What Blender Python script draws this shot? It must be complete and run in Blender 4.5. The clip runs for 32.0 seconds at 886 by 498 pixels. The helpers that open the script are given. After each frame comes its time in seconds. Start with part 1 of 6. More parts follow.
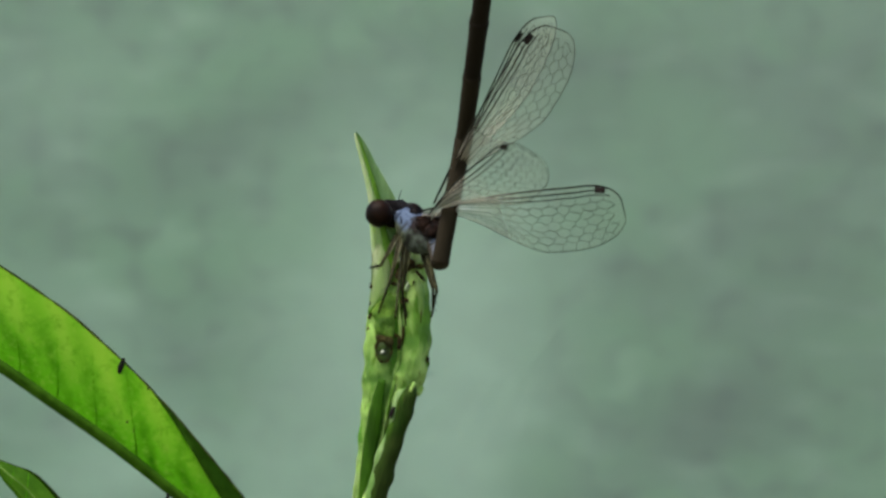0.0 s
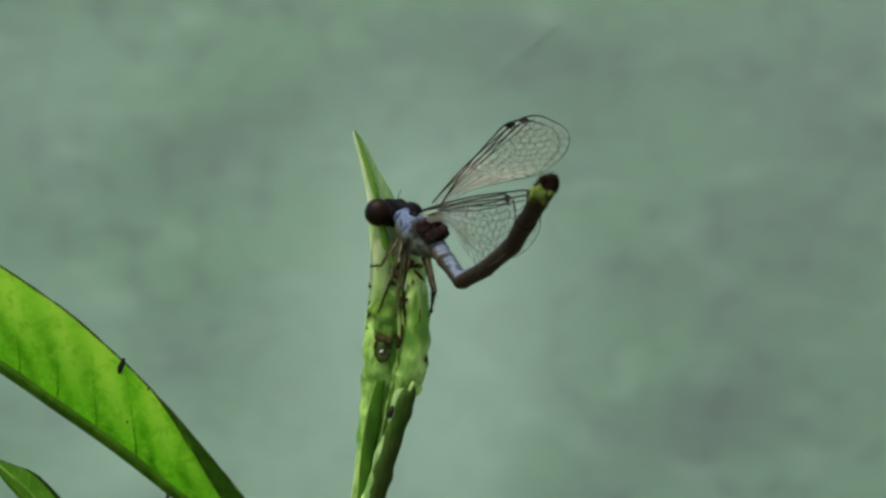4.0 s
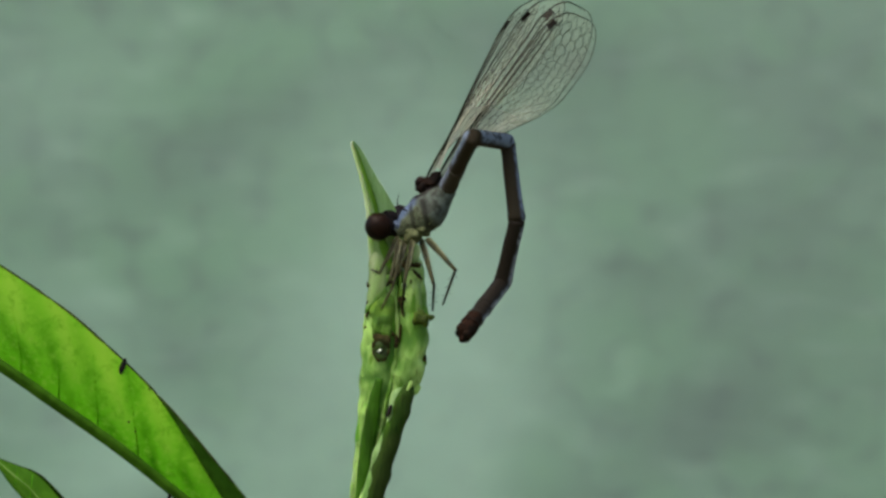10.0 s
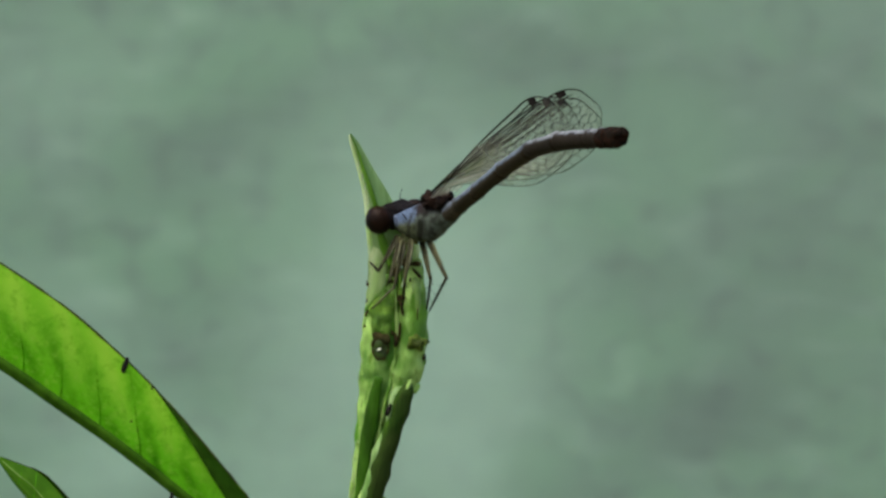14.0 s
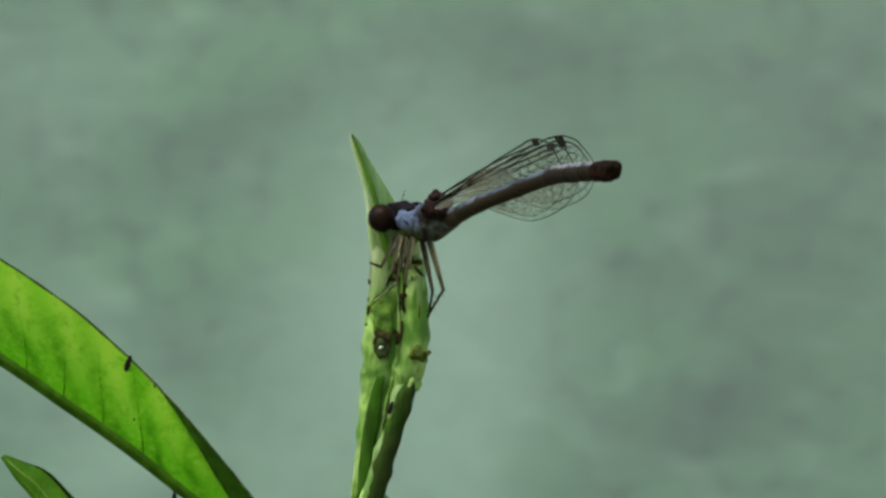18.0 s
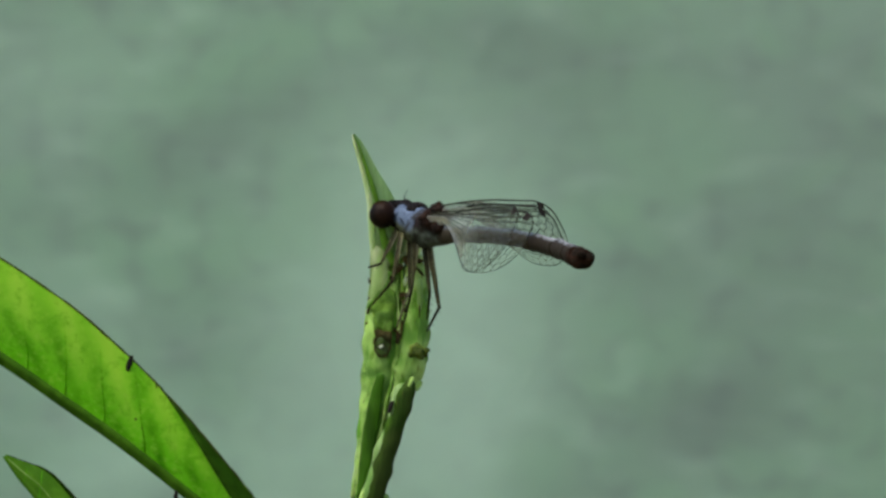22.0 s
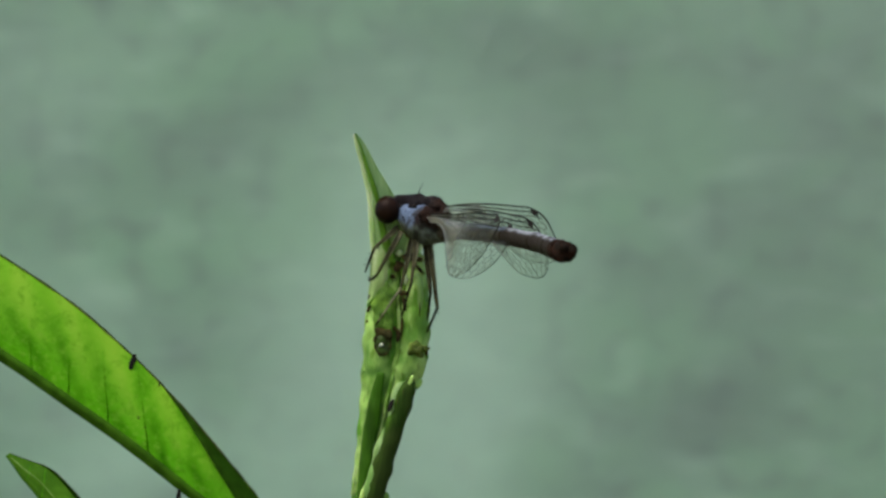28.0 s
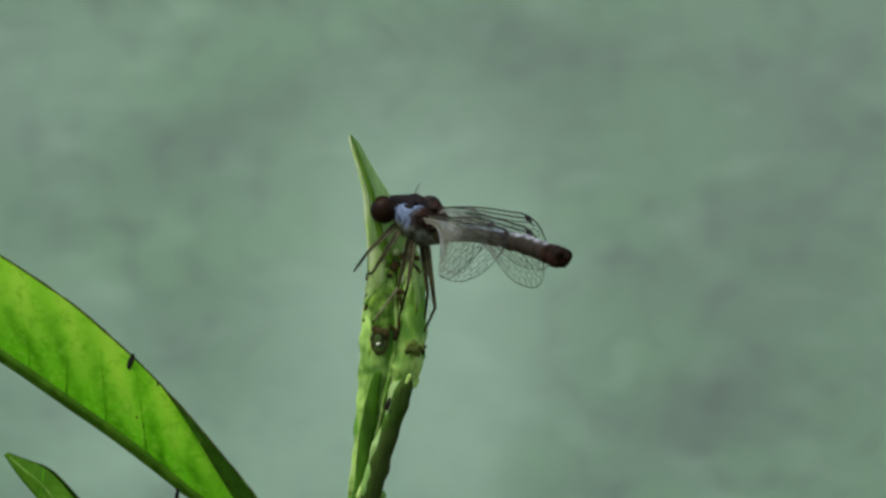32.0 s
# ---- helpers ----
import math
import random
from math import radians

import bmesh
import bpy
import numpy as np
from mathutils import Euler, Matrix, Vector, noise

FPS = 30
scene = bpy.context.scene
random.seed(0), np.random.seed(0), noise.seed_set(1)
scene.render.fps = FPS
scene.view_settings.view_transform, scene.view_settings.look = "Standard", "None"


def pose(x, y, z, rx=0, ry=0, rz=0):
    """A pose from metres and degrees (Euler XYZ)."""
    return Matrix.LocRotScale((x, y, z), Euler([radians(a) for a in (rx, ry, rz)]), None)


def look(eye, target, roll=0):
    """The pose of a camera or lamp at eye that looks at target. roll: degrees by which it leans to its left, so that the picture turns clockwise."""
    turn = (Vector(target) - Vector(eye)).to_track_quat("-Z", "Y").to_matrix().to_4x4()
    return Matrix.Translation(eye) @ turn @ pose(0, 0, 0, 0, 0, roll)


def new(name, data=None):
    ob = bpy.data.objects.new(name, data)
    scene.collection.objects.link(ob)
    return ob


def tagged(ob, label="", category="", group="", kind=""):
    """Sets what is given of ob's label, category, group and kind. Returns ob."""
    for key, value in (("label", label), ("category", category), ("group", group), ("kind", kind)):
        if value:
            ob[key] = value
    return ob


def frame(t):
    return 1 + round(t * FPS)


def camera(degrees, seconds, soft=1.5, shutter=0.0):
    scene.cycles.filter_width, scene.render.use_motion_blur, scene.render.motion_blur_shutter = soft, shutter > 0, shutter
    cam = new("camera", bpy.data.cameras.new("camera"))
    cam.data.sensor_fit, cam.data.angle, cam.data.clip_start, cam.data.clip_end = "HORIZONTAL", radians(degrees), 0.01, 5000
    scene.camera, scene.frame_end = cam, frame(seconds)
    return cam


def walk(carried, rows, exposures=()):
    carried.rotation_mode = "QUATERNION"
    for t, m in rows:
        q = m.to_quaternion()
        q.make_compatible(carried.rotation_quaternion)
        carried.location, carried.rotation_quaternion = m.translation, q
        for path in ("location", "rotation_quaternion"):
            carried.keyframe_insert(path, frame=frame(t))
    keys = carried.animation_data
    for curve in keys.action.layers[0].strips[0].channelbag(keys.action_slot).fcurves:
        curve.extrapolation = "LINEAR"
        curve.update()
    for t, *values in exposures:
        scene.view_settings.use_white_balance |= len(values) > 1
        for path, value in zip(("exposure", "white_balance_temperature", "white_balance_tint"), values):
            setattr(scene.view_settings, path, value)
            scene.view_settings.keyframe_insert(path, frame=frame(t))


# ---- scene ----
cam = camera(16, 32.0, soft=2.8, shutter=0.12)
# the camera is held still on a stand that settles by a hair
walk(cam, [
    (0, pose(0, -0.25, 0.6, 90.0000, 0, 0.0000)),
    (2, pose(0, -0.25, 0.6, 90.0000, 0, 0.0154)),
    (3.5, pose(0, -0.25, 0.6, 89.9949, 0, -0.0103)),
    (6, pose(0, -0.25, 0.6, 89.9846, 0, -0.0411)),
    (9, pose(0, -0.25, 0.6, 89.9795, 0, -0.0514)),
    (12, pose(0, -0.25, 0.6, 89.9692, 0, -0.0514)),
    (14, pose(0, -0.25, 0.6, 89.9538, 0, -0.0616)),
    (17, pose(0, -0.25, 0.6, 89.9281, 0, -0.0462)),
    (19, pose(0, -0.25, 0.6, 89.9127, 0, -0.0205)),
    (22, pose(0, -0.25, 0.6, 89.9024, 0, -0.0257)),
    (25, pose(0, -0.25, 0.6, 89.8870, 0, -0.0308)),
    (28, pose(0, -0.25, 0.6, 89.8716, 0, -0.0205)),
    (29, pose(0, -0.25, 0.6, 89.8613, 0, -0.0051)),
    (30, pose(0, -0.25, 0.6, 89.8562, 0, -0.0154)),
    (31, pose(0, -0.25, 0.6, 89.8562, 0, -0.0411)),
    (31.5, pose(0, -0.25, 0.6, 89.8562, 0, -0.0770)),
    (32, pose(0, -0.25, 0.6, 89.8511, 0, -0.0770)),
], exposures=[(0, 0.62, 6900, 12), (32, 0.62, 6900, 12)])

# ---- light ----
SUN_UP, SUN_ROUND = radians(62), radians(-125)
world = bpy.data.worlds.new("overcast_sky")
scene.world = world
world.use_nodes = True
sky = world.node_tree.nodes.new("ShaderNodeTexSky")
sky.sky_type, sky.sun_disc = "NISHITA", False
sky.sun_elevation, sky.sun_rotation = SUN_UP, SUN_ROUND
sky.air_density, sky.dust_density = 1.0, 3.0
world.node_tree.links.new(sky.outputs["Color"], world.node_tree.nodes["Background"].inputs["Color"])
world.node_tree.nodes["Background"].inputs["Strength"].default_value = 0.15
sun_data = bpy.data.lights.new("sun", "SUN")
sun_data.energy, sun_data.angle, sun_data.color = 2.1, radians(50), (1.0, 0.97, 0.92)
sun = new("sun", sun_data)
sun_from = Vector((math.sin(SUN_ROUND) * math.cos(SUN_UP), math.cos(SUN_ROUND) * math.cos(SUN_UP), math.sin(SUN_UP)))
sun.matrix_world = look(sun_from * 20, (0, 0, 0))

HEIGHT = 0.6        # height over the ground of the middle of the view


# ---- materials ----
def mixed(nt, fac, a, b):
    node = nt.nodes.new("ShaderNodeMix")
    node.data_type = "RGBA"
    for key, v in ((0, fac), (6, a), (7, b)):
        if isinstance(v, (tuple, float, int)):
            node.inputs[key].default_value = (*v, 1) if isinstance(v, tuple) else v
        else:
            nt.links.new(v, node.inputs[key])
    return node.outputs[2]


def ramped(nt, value, lo, hi):
    node = nt.nodes.new("ShaderNodeMapRange")
    node.interpolation_type = "SMOOTHSTEP"
    nt.links.new(value, node.inputs["Value"])
    node.inputs["From Min"].default_value, node.inputs["From Max"].default_value = lo, hi
    return node.outputs["Result"]


def noised(nt, where, scale, detail=3.0, rough=0.55, warp=0.0):
    node = nt.nodes.new("ShaderNodeTexNoise")
    nt.links.new(where, node.inputs["Vector"])
    for key, v in (("Scale", scale), ("Detail", detail), ("Roughness", rough), ("Distortion", warp)):
        node.inputs[key].default_value = v
    return node.outputs["Fac"]


def stretched(nt, where, sx, sy, sz, turn=(0, 0, 0)):
    node = nt.nodes.new("ShaderNodeMapping")
    nt.links.new(where, node.inputs["Vector"])
    node.inputs["Scale"].default_value = (sx, sy, sz)
    node.inputs["Rotation"].default_value = turn
    return node.outputs["Vector"]


def blank(name):
    m = bpy.data.materials.new(name)
    m.use_nodes = True
    nt = m.node_tree
    where = nt.nodes.new("ShaderNodeTexCoord").outputs["Object"]
    return m, nt, where, nt.nodes["Principled BSDF"], nt.nodes["Material Output"]


def finish(nt, bsdf, colour, rough, spec, bump_from=None, bump=0.0, dist=0.0001):
    nt.links.new(colour, bsdf.inputs["Base Color"])
    bsdf.inputs["Roughness"].default_value = rough
    bsdf.inputs["Specular IOR Level"].default_value = spec
    if bump_from is not None:
        node = nt.nodes.new("ShaderNodeBump")
        node.inputs["Strength"].default_value, node.inputs["Distance"].default_value = bump, dist
        nt.links.new(bump_from, node.inputs["Height"])
        nt.links.new(node.outputs["Normal"], bsdf.inputs["Normal"])


def surface(name, light, dark, scale, rough=0.5, spec=0.4, bump=0.4, third=None, glow=None, glow_share=0.0, deep=0.0, patches=None, stretch=(1, 1, 1), lo=0.38, hi=0.62):
    """Two colours in soft patches, a third in fine specks, fine relief; glow: the colour of light that comes through."""
    m, nt, where, bsdf, out = blank(name)
    w = stretched(nt, where, *stretch)
    broad = ramped(nt, noised(nt, w, scale, 4.0), lo, hi)
    fine = noised(nt, w, scale * 5.5, 4.0, 0.65)
    colour = mixed(nt, broad, light, dark)
    colour = mixed(nt, ramped(nt, fine, 0.56, 0.72), colour, third or dark)
    if patches:
        colour = mixed(nt, ramped(nt, noised(nt, where, scale * 0.55, 2.0, 0.5, 0.5), 0.46, 0.66), colour, patches)
    finish(nt, bsdf, colour, rough, spec, fine, bump, 0.12 / scale)
    if deep:
        bsdf.inputs["Subsurface Weight"].default_value = deep
        bsdf.inputs["Subsurface Scale"].default_value = 0.0016
        bsdf.inputs["Subsurface Radius"].default_value = (0.75, 1.0, 0.3)
    if glow:
        thin = nt.nodes.new("ShaderNodeBsdfTranslucent")
        nt.links.new(mixed(nt, broad, glow, tuple(c * 0.62 for c in glow)), thin.inputs["Color"])
        mix = nt.nodes.new("ShaderNodeMixShader")
        mix.inputs[0].default_value = glow_share
        nt.links.new(bsdf.outputs[0], mix.inputs[1])
        nt.links.new(thin.outputs[0], mix.inputs[2])
        nt.links.new(mix.outputs[0], out.inputs["Surface"])
    return m


def backdrop_material():
    """A far bank out of focus: soft grey-green with broad slanting darker and paler clouds, and a bright halo painted
    round the stem.
    """
    m, nt, where, bsdf, out = blank("blurred_bank")
    slant = stretched(nt, where, 1.0, 1.0, 2.0, (0, radians(32), 0))
    broad = ramped(nt, noised(nt, slant, 3.6, 2.0, 0.5), 0.30, 0.70)
    mid = noised(nt, slant, 11.0, 1.0, 0.4)
    fine = noised(nt, where, 17.0, 1.0, 0.4)
    colour = mixed(nt, broad, BANK_GREEN, BANK_GREY)
    colour = mixed(nt, ramped(nt, mid, 0.45, 1.15), colour, BANK_DARK)
    colour = mixed(nt, ramped(nt, fine, 0.40, 0.95), colour, BANK_GREEN)
    colour = mixed(nt, ramped(nt, noised(nt, where, 30.0, 0.0, 0.5), 0.40, 1.25), colour, BANK_DARK)
    colour = mixed(nt, ramped(nt, noised(nt, slant, 16.0, 0.0, 0.5), 0.45, 1.55), colour, BANK_PALE)

    def cloud(colour, x, z, rx, rz, tint, share, turn=0):
        node = nt.nodes.new("ShaderNodeMapping")
        node.vector_type = "TEXTURE"
        nt.links.new(where, node.inputs["Vector"])
        node.inputs["Location"].default_value = (x, 0, z)
        node.inputs["Rotation"].default_value = (0, radians(turn), 0)
        node.inputs["Scale"].default_value = (rx, 1, rz)
        ball = nt.nodes.new("ShaderNodeTexGradient")
        ball.gradient_type = "SPHERICAL"
        nt.links.new(node.outputs["Vector"], ball.inputs["Vector"])
        soft = ramped(nt, ball.outputs["Fac"], 0.0, 1.0)
        size = nt.nodes.new("ShaderNodeMath")
        size.operation = "MULTIPLY"
        nt.links.new(soft, size.inputs[0])
        size.inputs[1].default_value = share
        return mixed(nt, size.outputs[0], colour, tint)

    colour = cloud(colour, 0.286, -0.174, 0.151, 0.076, BANK_DARK, 0.60, -20)
    colour = cloud(colour, 0.371, -0.017, 0.245, 0.303, BANK_DARK, 0.35, 0)
    colour = cloud(colour, 0.231, -0.034, 0.087, 0.052, BANK_DARK, 0.20, -15)
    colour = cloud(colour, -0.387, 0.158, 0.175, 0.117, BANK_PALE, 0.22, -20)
    colour = cloud(colour, 0.097, 0.126, 0.151, 0.082, BANK_DARK, 0.38, -10)
    # two pale clouds paint the bright halo close beside the stem
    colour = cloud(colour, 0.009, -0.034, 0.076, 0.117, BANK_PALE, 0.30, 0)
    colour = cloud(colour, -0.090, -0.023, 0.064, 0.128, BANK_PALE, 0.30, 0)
    colour = cloud(colour, 0.103, 0.204, 0.221, 0.076, BANK_DARK, 0.50, 10)
    colour = cloud(colour, -0.212, 0.123, 0.245, 0.064, BANK_DARK, 0.40, -25)
    colour = cloud(colour, 0.417, 0.175, 0.093, 0.076, BANK_DARK, 0.35, 0)
    # these four widen the painted halo round stem and insect
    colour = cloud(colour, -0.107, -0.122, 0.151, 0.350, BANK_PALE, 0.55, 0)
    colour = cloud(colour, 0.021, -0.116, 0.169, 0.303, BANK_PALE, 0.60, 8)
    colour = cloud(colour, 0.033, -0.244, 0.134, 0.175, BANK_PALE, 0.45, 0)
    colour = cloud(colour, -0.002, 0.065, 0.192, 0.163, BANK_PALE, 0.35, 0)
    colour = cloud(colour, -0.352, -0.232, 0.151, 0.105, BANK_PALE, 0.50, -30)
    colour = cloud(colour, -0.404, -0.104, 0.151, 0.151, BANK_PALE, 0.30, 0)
    colour = cloud(colour, 0.242, 0.117, 0.146, 0.093, BANK_GREEN, 0.60, 0)
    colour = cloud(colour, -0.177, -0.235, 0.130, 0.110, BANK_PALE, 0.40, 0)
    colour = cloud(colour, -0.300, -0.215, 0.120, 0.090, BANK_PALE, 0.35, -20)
    colour = cloud(colour, 0.105, -0.240, 0.085, 0.100, BANK_GREEN, 0.60, 10)
    colour = cloud(colour, 0.250, 0.190, 0.300, 0.130, BANK_DARK, 0.16, -12)
    colour = cloud(colour, 0.075, 0.060, 0.110, 0.070, BANK_DARK, 0.14, -20)
    colour = cloud(colour, -0.140, 0.030, 0.090, 0.120, BANK_GREEN, 0.30, 0)
    finish(nt, bsdf, colour, 1.0, 0.0)
    return m


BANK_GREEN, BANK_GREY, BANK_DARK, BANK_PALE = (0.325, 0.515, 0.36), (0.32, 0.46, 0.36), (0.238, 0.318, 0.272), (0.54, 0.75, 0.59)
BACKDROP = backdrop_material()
EARTH = surface("bare_earth", (0.16, 0.13, 0.08), (0.07, 0.09, 0.04), 3.0, 0.95, 0.1, 0.5, (0.05, 0.07, 0.02))
STEM = surface("shoot_skin", (0.30, 0.515, 0.118), (0.078, 0.250, 0.015), 420, 0.45, 0.14, 1.0, (0.07, 0.10, 0.02), deep=0.1, patches=(0.05, 0.15, 0.02), stretch=(1.4, 1, 0.5), lo=0.44, hi=0.57)
LOBE = surface("lobe_skin", (0.335, 0.545, 0.142), (0.110, 0.285, 0.026), 420, 0.45, 0.14, 0.9, (0.09, 0.13, 0.022), deep=0.1, patches=(0.085, 0.22, 0.028), stretch=(1.4, 1, 0.5), lo=0.44, hi=0.58)
HOLLOW = surface("hollow_green", (0.12, 0.25, 0.028), (0.045, 0.120, 0.011), 700, 0.6, 0.15, 0.8, (0.04, 0.08, 0.01), deep=0.2)
GROOVE = surface("groove_green", (0.032, 0.110, 0.005), (0.018, 0.062, 0.003), 500, 0.6, 0.1, 0.6, (0.03, 0.07, 0.008), stretch=(1.6, 1, 0.3))
BRANCH = surface("twig_skin", (0.042, 0.108, 0.010), (0.016, 0.042, 0.005), 420, 0.65, 0.05, 0.8, (0.045, 0.04, 0.014), patches=(0.026, 0.048, 0.009), stretch=(1.5, 1, 0.3))
PALE_GREEN = surface("pale_edge_green", (0.27, 0.43, 0.14), (0.16, 0.31, 0.065), 500, 0.5, 0.15, 0.5, (0.15, 0.28, 0.05), deep=0.4)
CREASE = surface("crease_green", (0.10, 0.25, 0.022), (0.055, 0.155, 0.012), 420, 0.55, 0.15, 0.5, (0.06, 0.14, 0.015), stretch=(2.0, 1, 0.3))
MARGIN = surface("pale_margin_skin", (0.48, 0.62, 0.36), (0.34, 0.51, 0.22), 500, 0.45, 0.3, 0.5, (0.32, 0.46, 0.18), deep=0.4)
BLADE = surface("sheath_skin", (0.44, 0.60, 0.30), (0.27, 0.47, 0.15), 380, 0.45, 0.3, 0.3, (0.20, 0.38, 0.10), (0.40, 0.68, 0.28), 0.42, stretch=(2.2, 1, 0.25))
FOOT = surface("sheath_foot_skin", (0.54, 0.66, 0.37), (0.32, 0.50, 0.17), 420, 0.5, 0.2, 0.5, (0.16, 0.30, 0.08), deep=0.2, stretch=(2.0, 1, 0.3))
# paler twig skin, with the light on its left side put in
TWIG_LIT = surface("lit_twig_skin", (0.27, 0.42, 0.17), (0.13, 0.27, 0.065), 340, 0.5, 0.1, 0.6, (0.09, 0.18, 0.04), stretch=(1.6, 1, 0.3))
CRUMB = surface("scrap_flesh", (0.105, 0.165, 0.024), (0.040, 0.062, 0.010), 900, 0.6, 0.1, 0.6, (0.045, 0.036, 0.012), deep=0.2)


def leaf_material():
    """Bright leaf that lets the light through: paler towards the margin, panels between curved side veins, mottled flesh."""
    m, nt, where, bsdf, out = blank("leaf_skin")
    lie = nt.nodes.new("ShaderNodeUVMap")
    lie.uv_map = "along_and_across"
    split = nt.nodes.new("ShaderNodeSeparateXYZ")
    nt.links.new(lie.outputs["UV"], split.inputs[0])

    def math_node(kind, a, b=0.0, c=0.0):
        node = nt.nodes.new("ShaderNodeMath")
        node.operation = kind
        for key, v in enumerate((a, b, c)):
            if isinstance(v, (int, float)):
                node.inputs[key].default_value = v
            else:
                nt.links.new(v, node.inputs[key])
        return node.outputs[0]

    along, across = split.outputs["X"], split.outputs["Y"]
    wander = noised(nt, where, 170, 2.0, 0.5)
    bowed = math_node("POWER", across, 0.85)
    phase = math_node("MULTIPLY_ADD", bowed, -0.40, math_node("MULTIPLY_ADD", along, 0.235, math_node("MULTIPLY_ADD", wander, 1.1, 0.20)))
    near = math_node("MULTIPLY", math_node("ABSOLUTE", math_node("SUBTRACT", math_node("FRACT", phase), 0.5)), 2.0)
    patchy = noised(nt, where, 260, 4.0, 0.6, 0.6)
    cell = noised(nt, where, 640, 6.0, 0.72, 0.4)
    grain = noised(nt, where, 1900, 3.0, 0.6)
    fine = noised(nt, where, 2600, 3.0, 0.6)
    white = nt.nodes.new("ShaderNodeTexWhiteNoise")
    white.noise_dimensions = "1D"
    nt.links.new(math_node("FLOOR", phase), white.inputs["W"])
    inner = ramped(nt, math_node("MULTIPLY_ADD", patchy, -4.4, across), 3.0, -1.6)
    vein = math_node("MULTIPLY", math_node("MULTIPLY", ramped(nt, near, 0.70, 0.0), ramped(nt, across, 6.6, 1.8)), math_node("MULTIPLY_ADD", ramped(nt, patchy, 0.35, 0.62), 0.75, 0.25))
    vein = math_node("MULTIPLY", vein, math_node("MULTIPLY_ADD", white.outputs["Value"], 0.75, 0.25))
    panel = math_node("MULTIPLY", white.outputs["Value"], math_node("MULTIPLY_ADD", ramped(nt, near, 0.95, 0.15), 0.75, 0.15))
    spot = math_node("MULTIPLY", ramped(nt, cell, 0.46, 0.70), 0.75)
    bright = math_node("MULTIPLY", ramped(nt, grain, 0.48, 0.72), 0.35)

    def skin(pale, green, dark):
        c = mixed(nt, inner, pale, green)
        c = mixed(nt, panel, c, green)
        c = mixed(nt, vein, c, dark)
        c = mixed(nt, spot, c, mixed(nt, 0.5, green, dark))
        return mixed(nt, bright, c, pale)

    finish(nt, bsdf, skin((0.32, 0.62, 0.040), (0.125, 0.47, 0.008), (0.036, 0.19, 0.003)), 0.5, 0.06, fine, 0.3, 0.00006)
    thin = nt.nodes.new("ShaderNodeBsdfTranslucent")
    nt.links.new(skin((0.68, 1.0, 0.13), (0.29, 0.92, 0.028), (0.06, 0.34, 0.004)), thin.inputs["Color"])
    mix = nt.nodes.new("ShaderNodeMixShader")
    mix.inputs[0].default_value = 0.62
    nt.links.new(bsdf.outputs[0], mix.inputs[1])
    nt.links.new(thin.outputs[0], mix.inputs[2])
    nt.links.new(mix.outputs[0], out.inputs["Surface"])
    return m


LEAF = leaf_material()
# darker leaf green; the small leaf's lack of light is in the colour
LEAF_SHADED = surface("shaded_leaf_skin", (0.15, 0.36, 0.03), (0.07, 0.22, 0.015), 300, 0.55, 0.05, 0.4, (0.06, 0.17, 0.012), (0.26, 0.58, 0.04), 0.45)
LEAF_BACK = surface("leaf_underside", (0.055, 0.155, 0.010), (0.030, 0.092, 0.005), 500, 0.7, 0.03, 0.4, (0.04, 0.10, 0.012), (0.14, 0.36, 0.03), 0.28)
RIB = surface("leaf_rib", (0.07, 0.20, 0.012), (0.045, 0.14, 0.008), 500, 0.6, 0.06, 0.3, None, (0.17, 0.42, 0.03), 0.3)
# darker copy of the underside; the roll's shade is in its colour
LEAF_LIP = surface("shaded_underside", (0.016, 0.052, 0.004), (0.009, 0.030, 0.002), 500, 0.85, 0.0, 0.4)
VEIN_GREEN = surface("vein_green", (0.115, 0.40, 0.012), (0.080, 0.31, 0.008), 600, 0.6, 0.04, 0.2, None, (0.26, 0.80, 0.022), 0.62)
LEAF_EDGE = surface("leaf_edge", (0.060, 0.080, 0.022), (0.028, 0.042, 0.012), 900, 0.6, 0.06, 0.3, (0.07, 0.05, 0.02))
MIDLINE = surface("pale_rib", (0.24, 0.42, 0.08), (0.15, 0.30, 0.04), 700, 0.55, 0.1, 0.3)
SCAR = surface("brown_scar", (0.060, 0.046, 0.016), (0.018, 0.015, 0.006), 1500, 0.8, 0.04, 0.8, (0.10, 0.07, 0.03))
APHID = surface("black_shell", (0.008, 0.008, 0.007), (0.014, 0.012, 0.009), 3000, 0.6, 0.06, 0.3)
DROP_RIM = surface("dark_gall", (0.050, 0.044, 0.014), (0.020, 0.022, 0.007), 1500, 0.7, 0.04, 0.6)
GALL_HEART = surface("gall_flesh", (0.045, 0.095, 0.014), (0.020, 0.034, 0.007), 1500, 0.5, 0.2, 0.6, (0.03, 0.03, 0.012))
# pale colour for the gall's highlight
GLINT = surface("pale_glint", (0.55, 0.62, 0.50), (0.30, 0.36, 0.24), 1500, 0.06, 0.9, 0.1)
EYE = surface("eye_brown", (0.013, 0.006, 0.003), (0.0035, 0.0028, 0.002), 420, 0.4, 0.06, 0.15, (0.017, 0.007, 0.004))
HEAD = surface("head_black", (0.014, 0.012, 0.012), (0.005, 0.004, 0.004), 1600, 0.75, 0.06, 0.9, (0.035, 0.028, 0.026))
BROWN = surface("plate_brown", (0.018, 0.010, 0.007), (0.008, 0.006, 0.005), 1300, 0.7, 0.06, 0.9, (0.050, 0.022, 0.014))
BLUE = surface("bloom_blue", (0.100, 0.145, 0.225), (0.052, 0.074, 0.112), 1300, 0.7, 0.2, 0.4, (0.20, 0.22, 0.27))
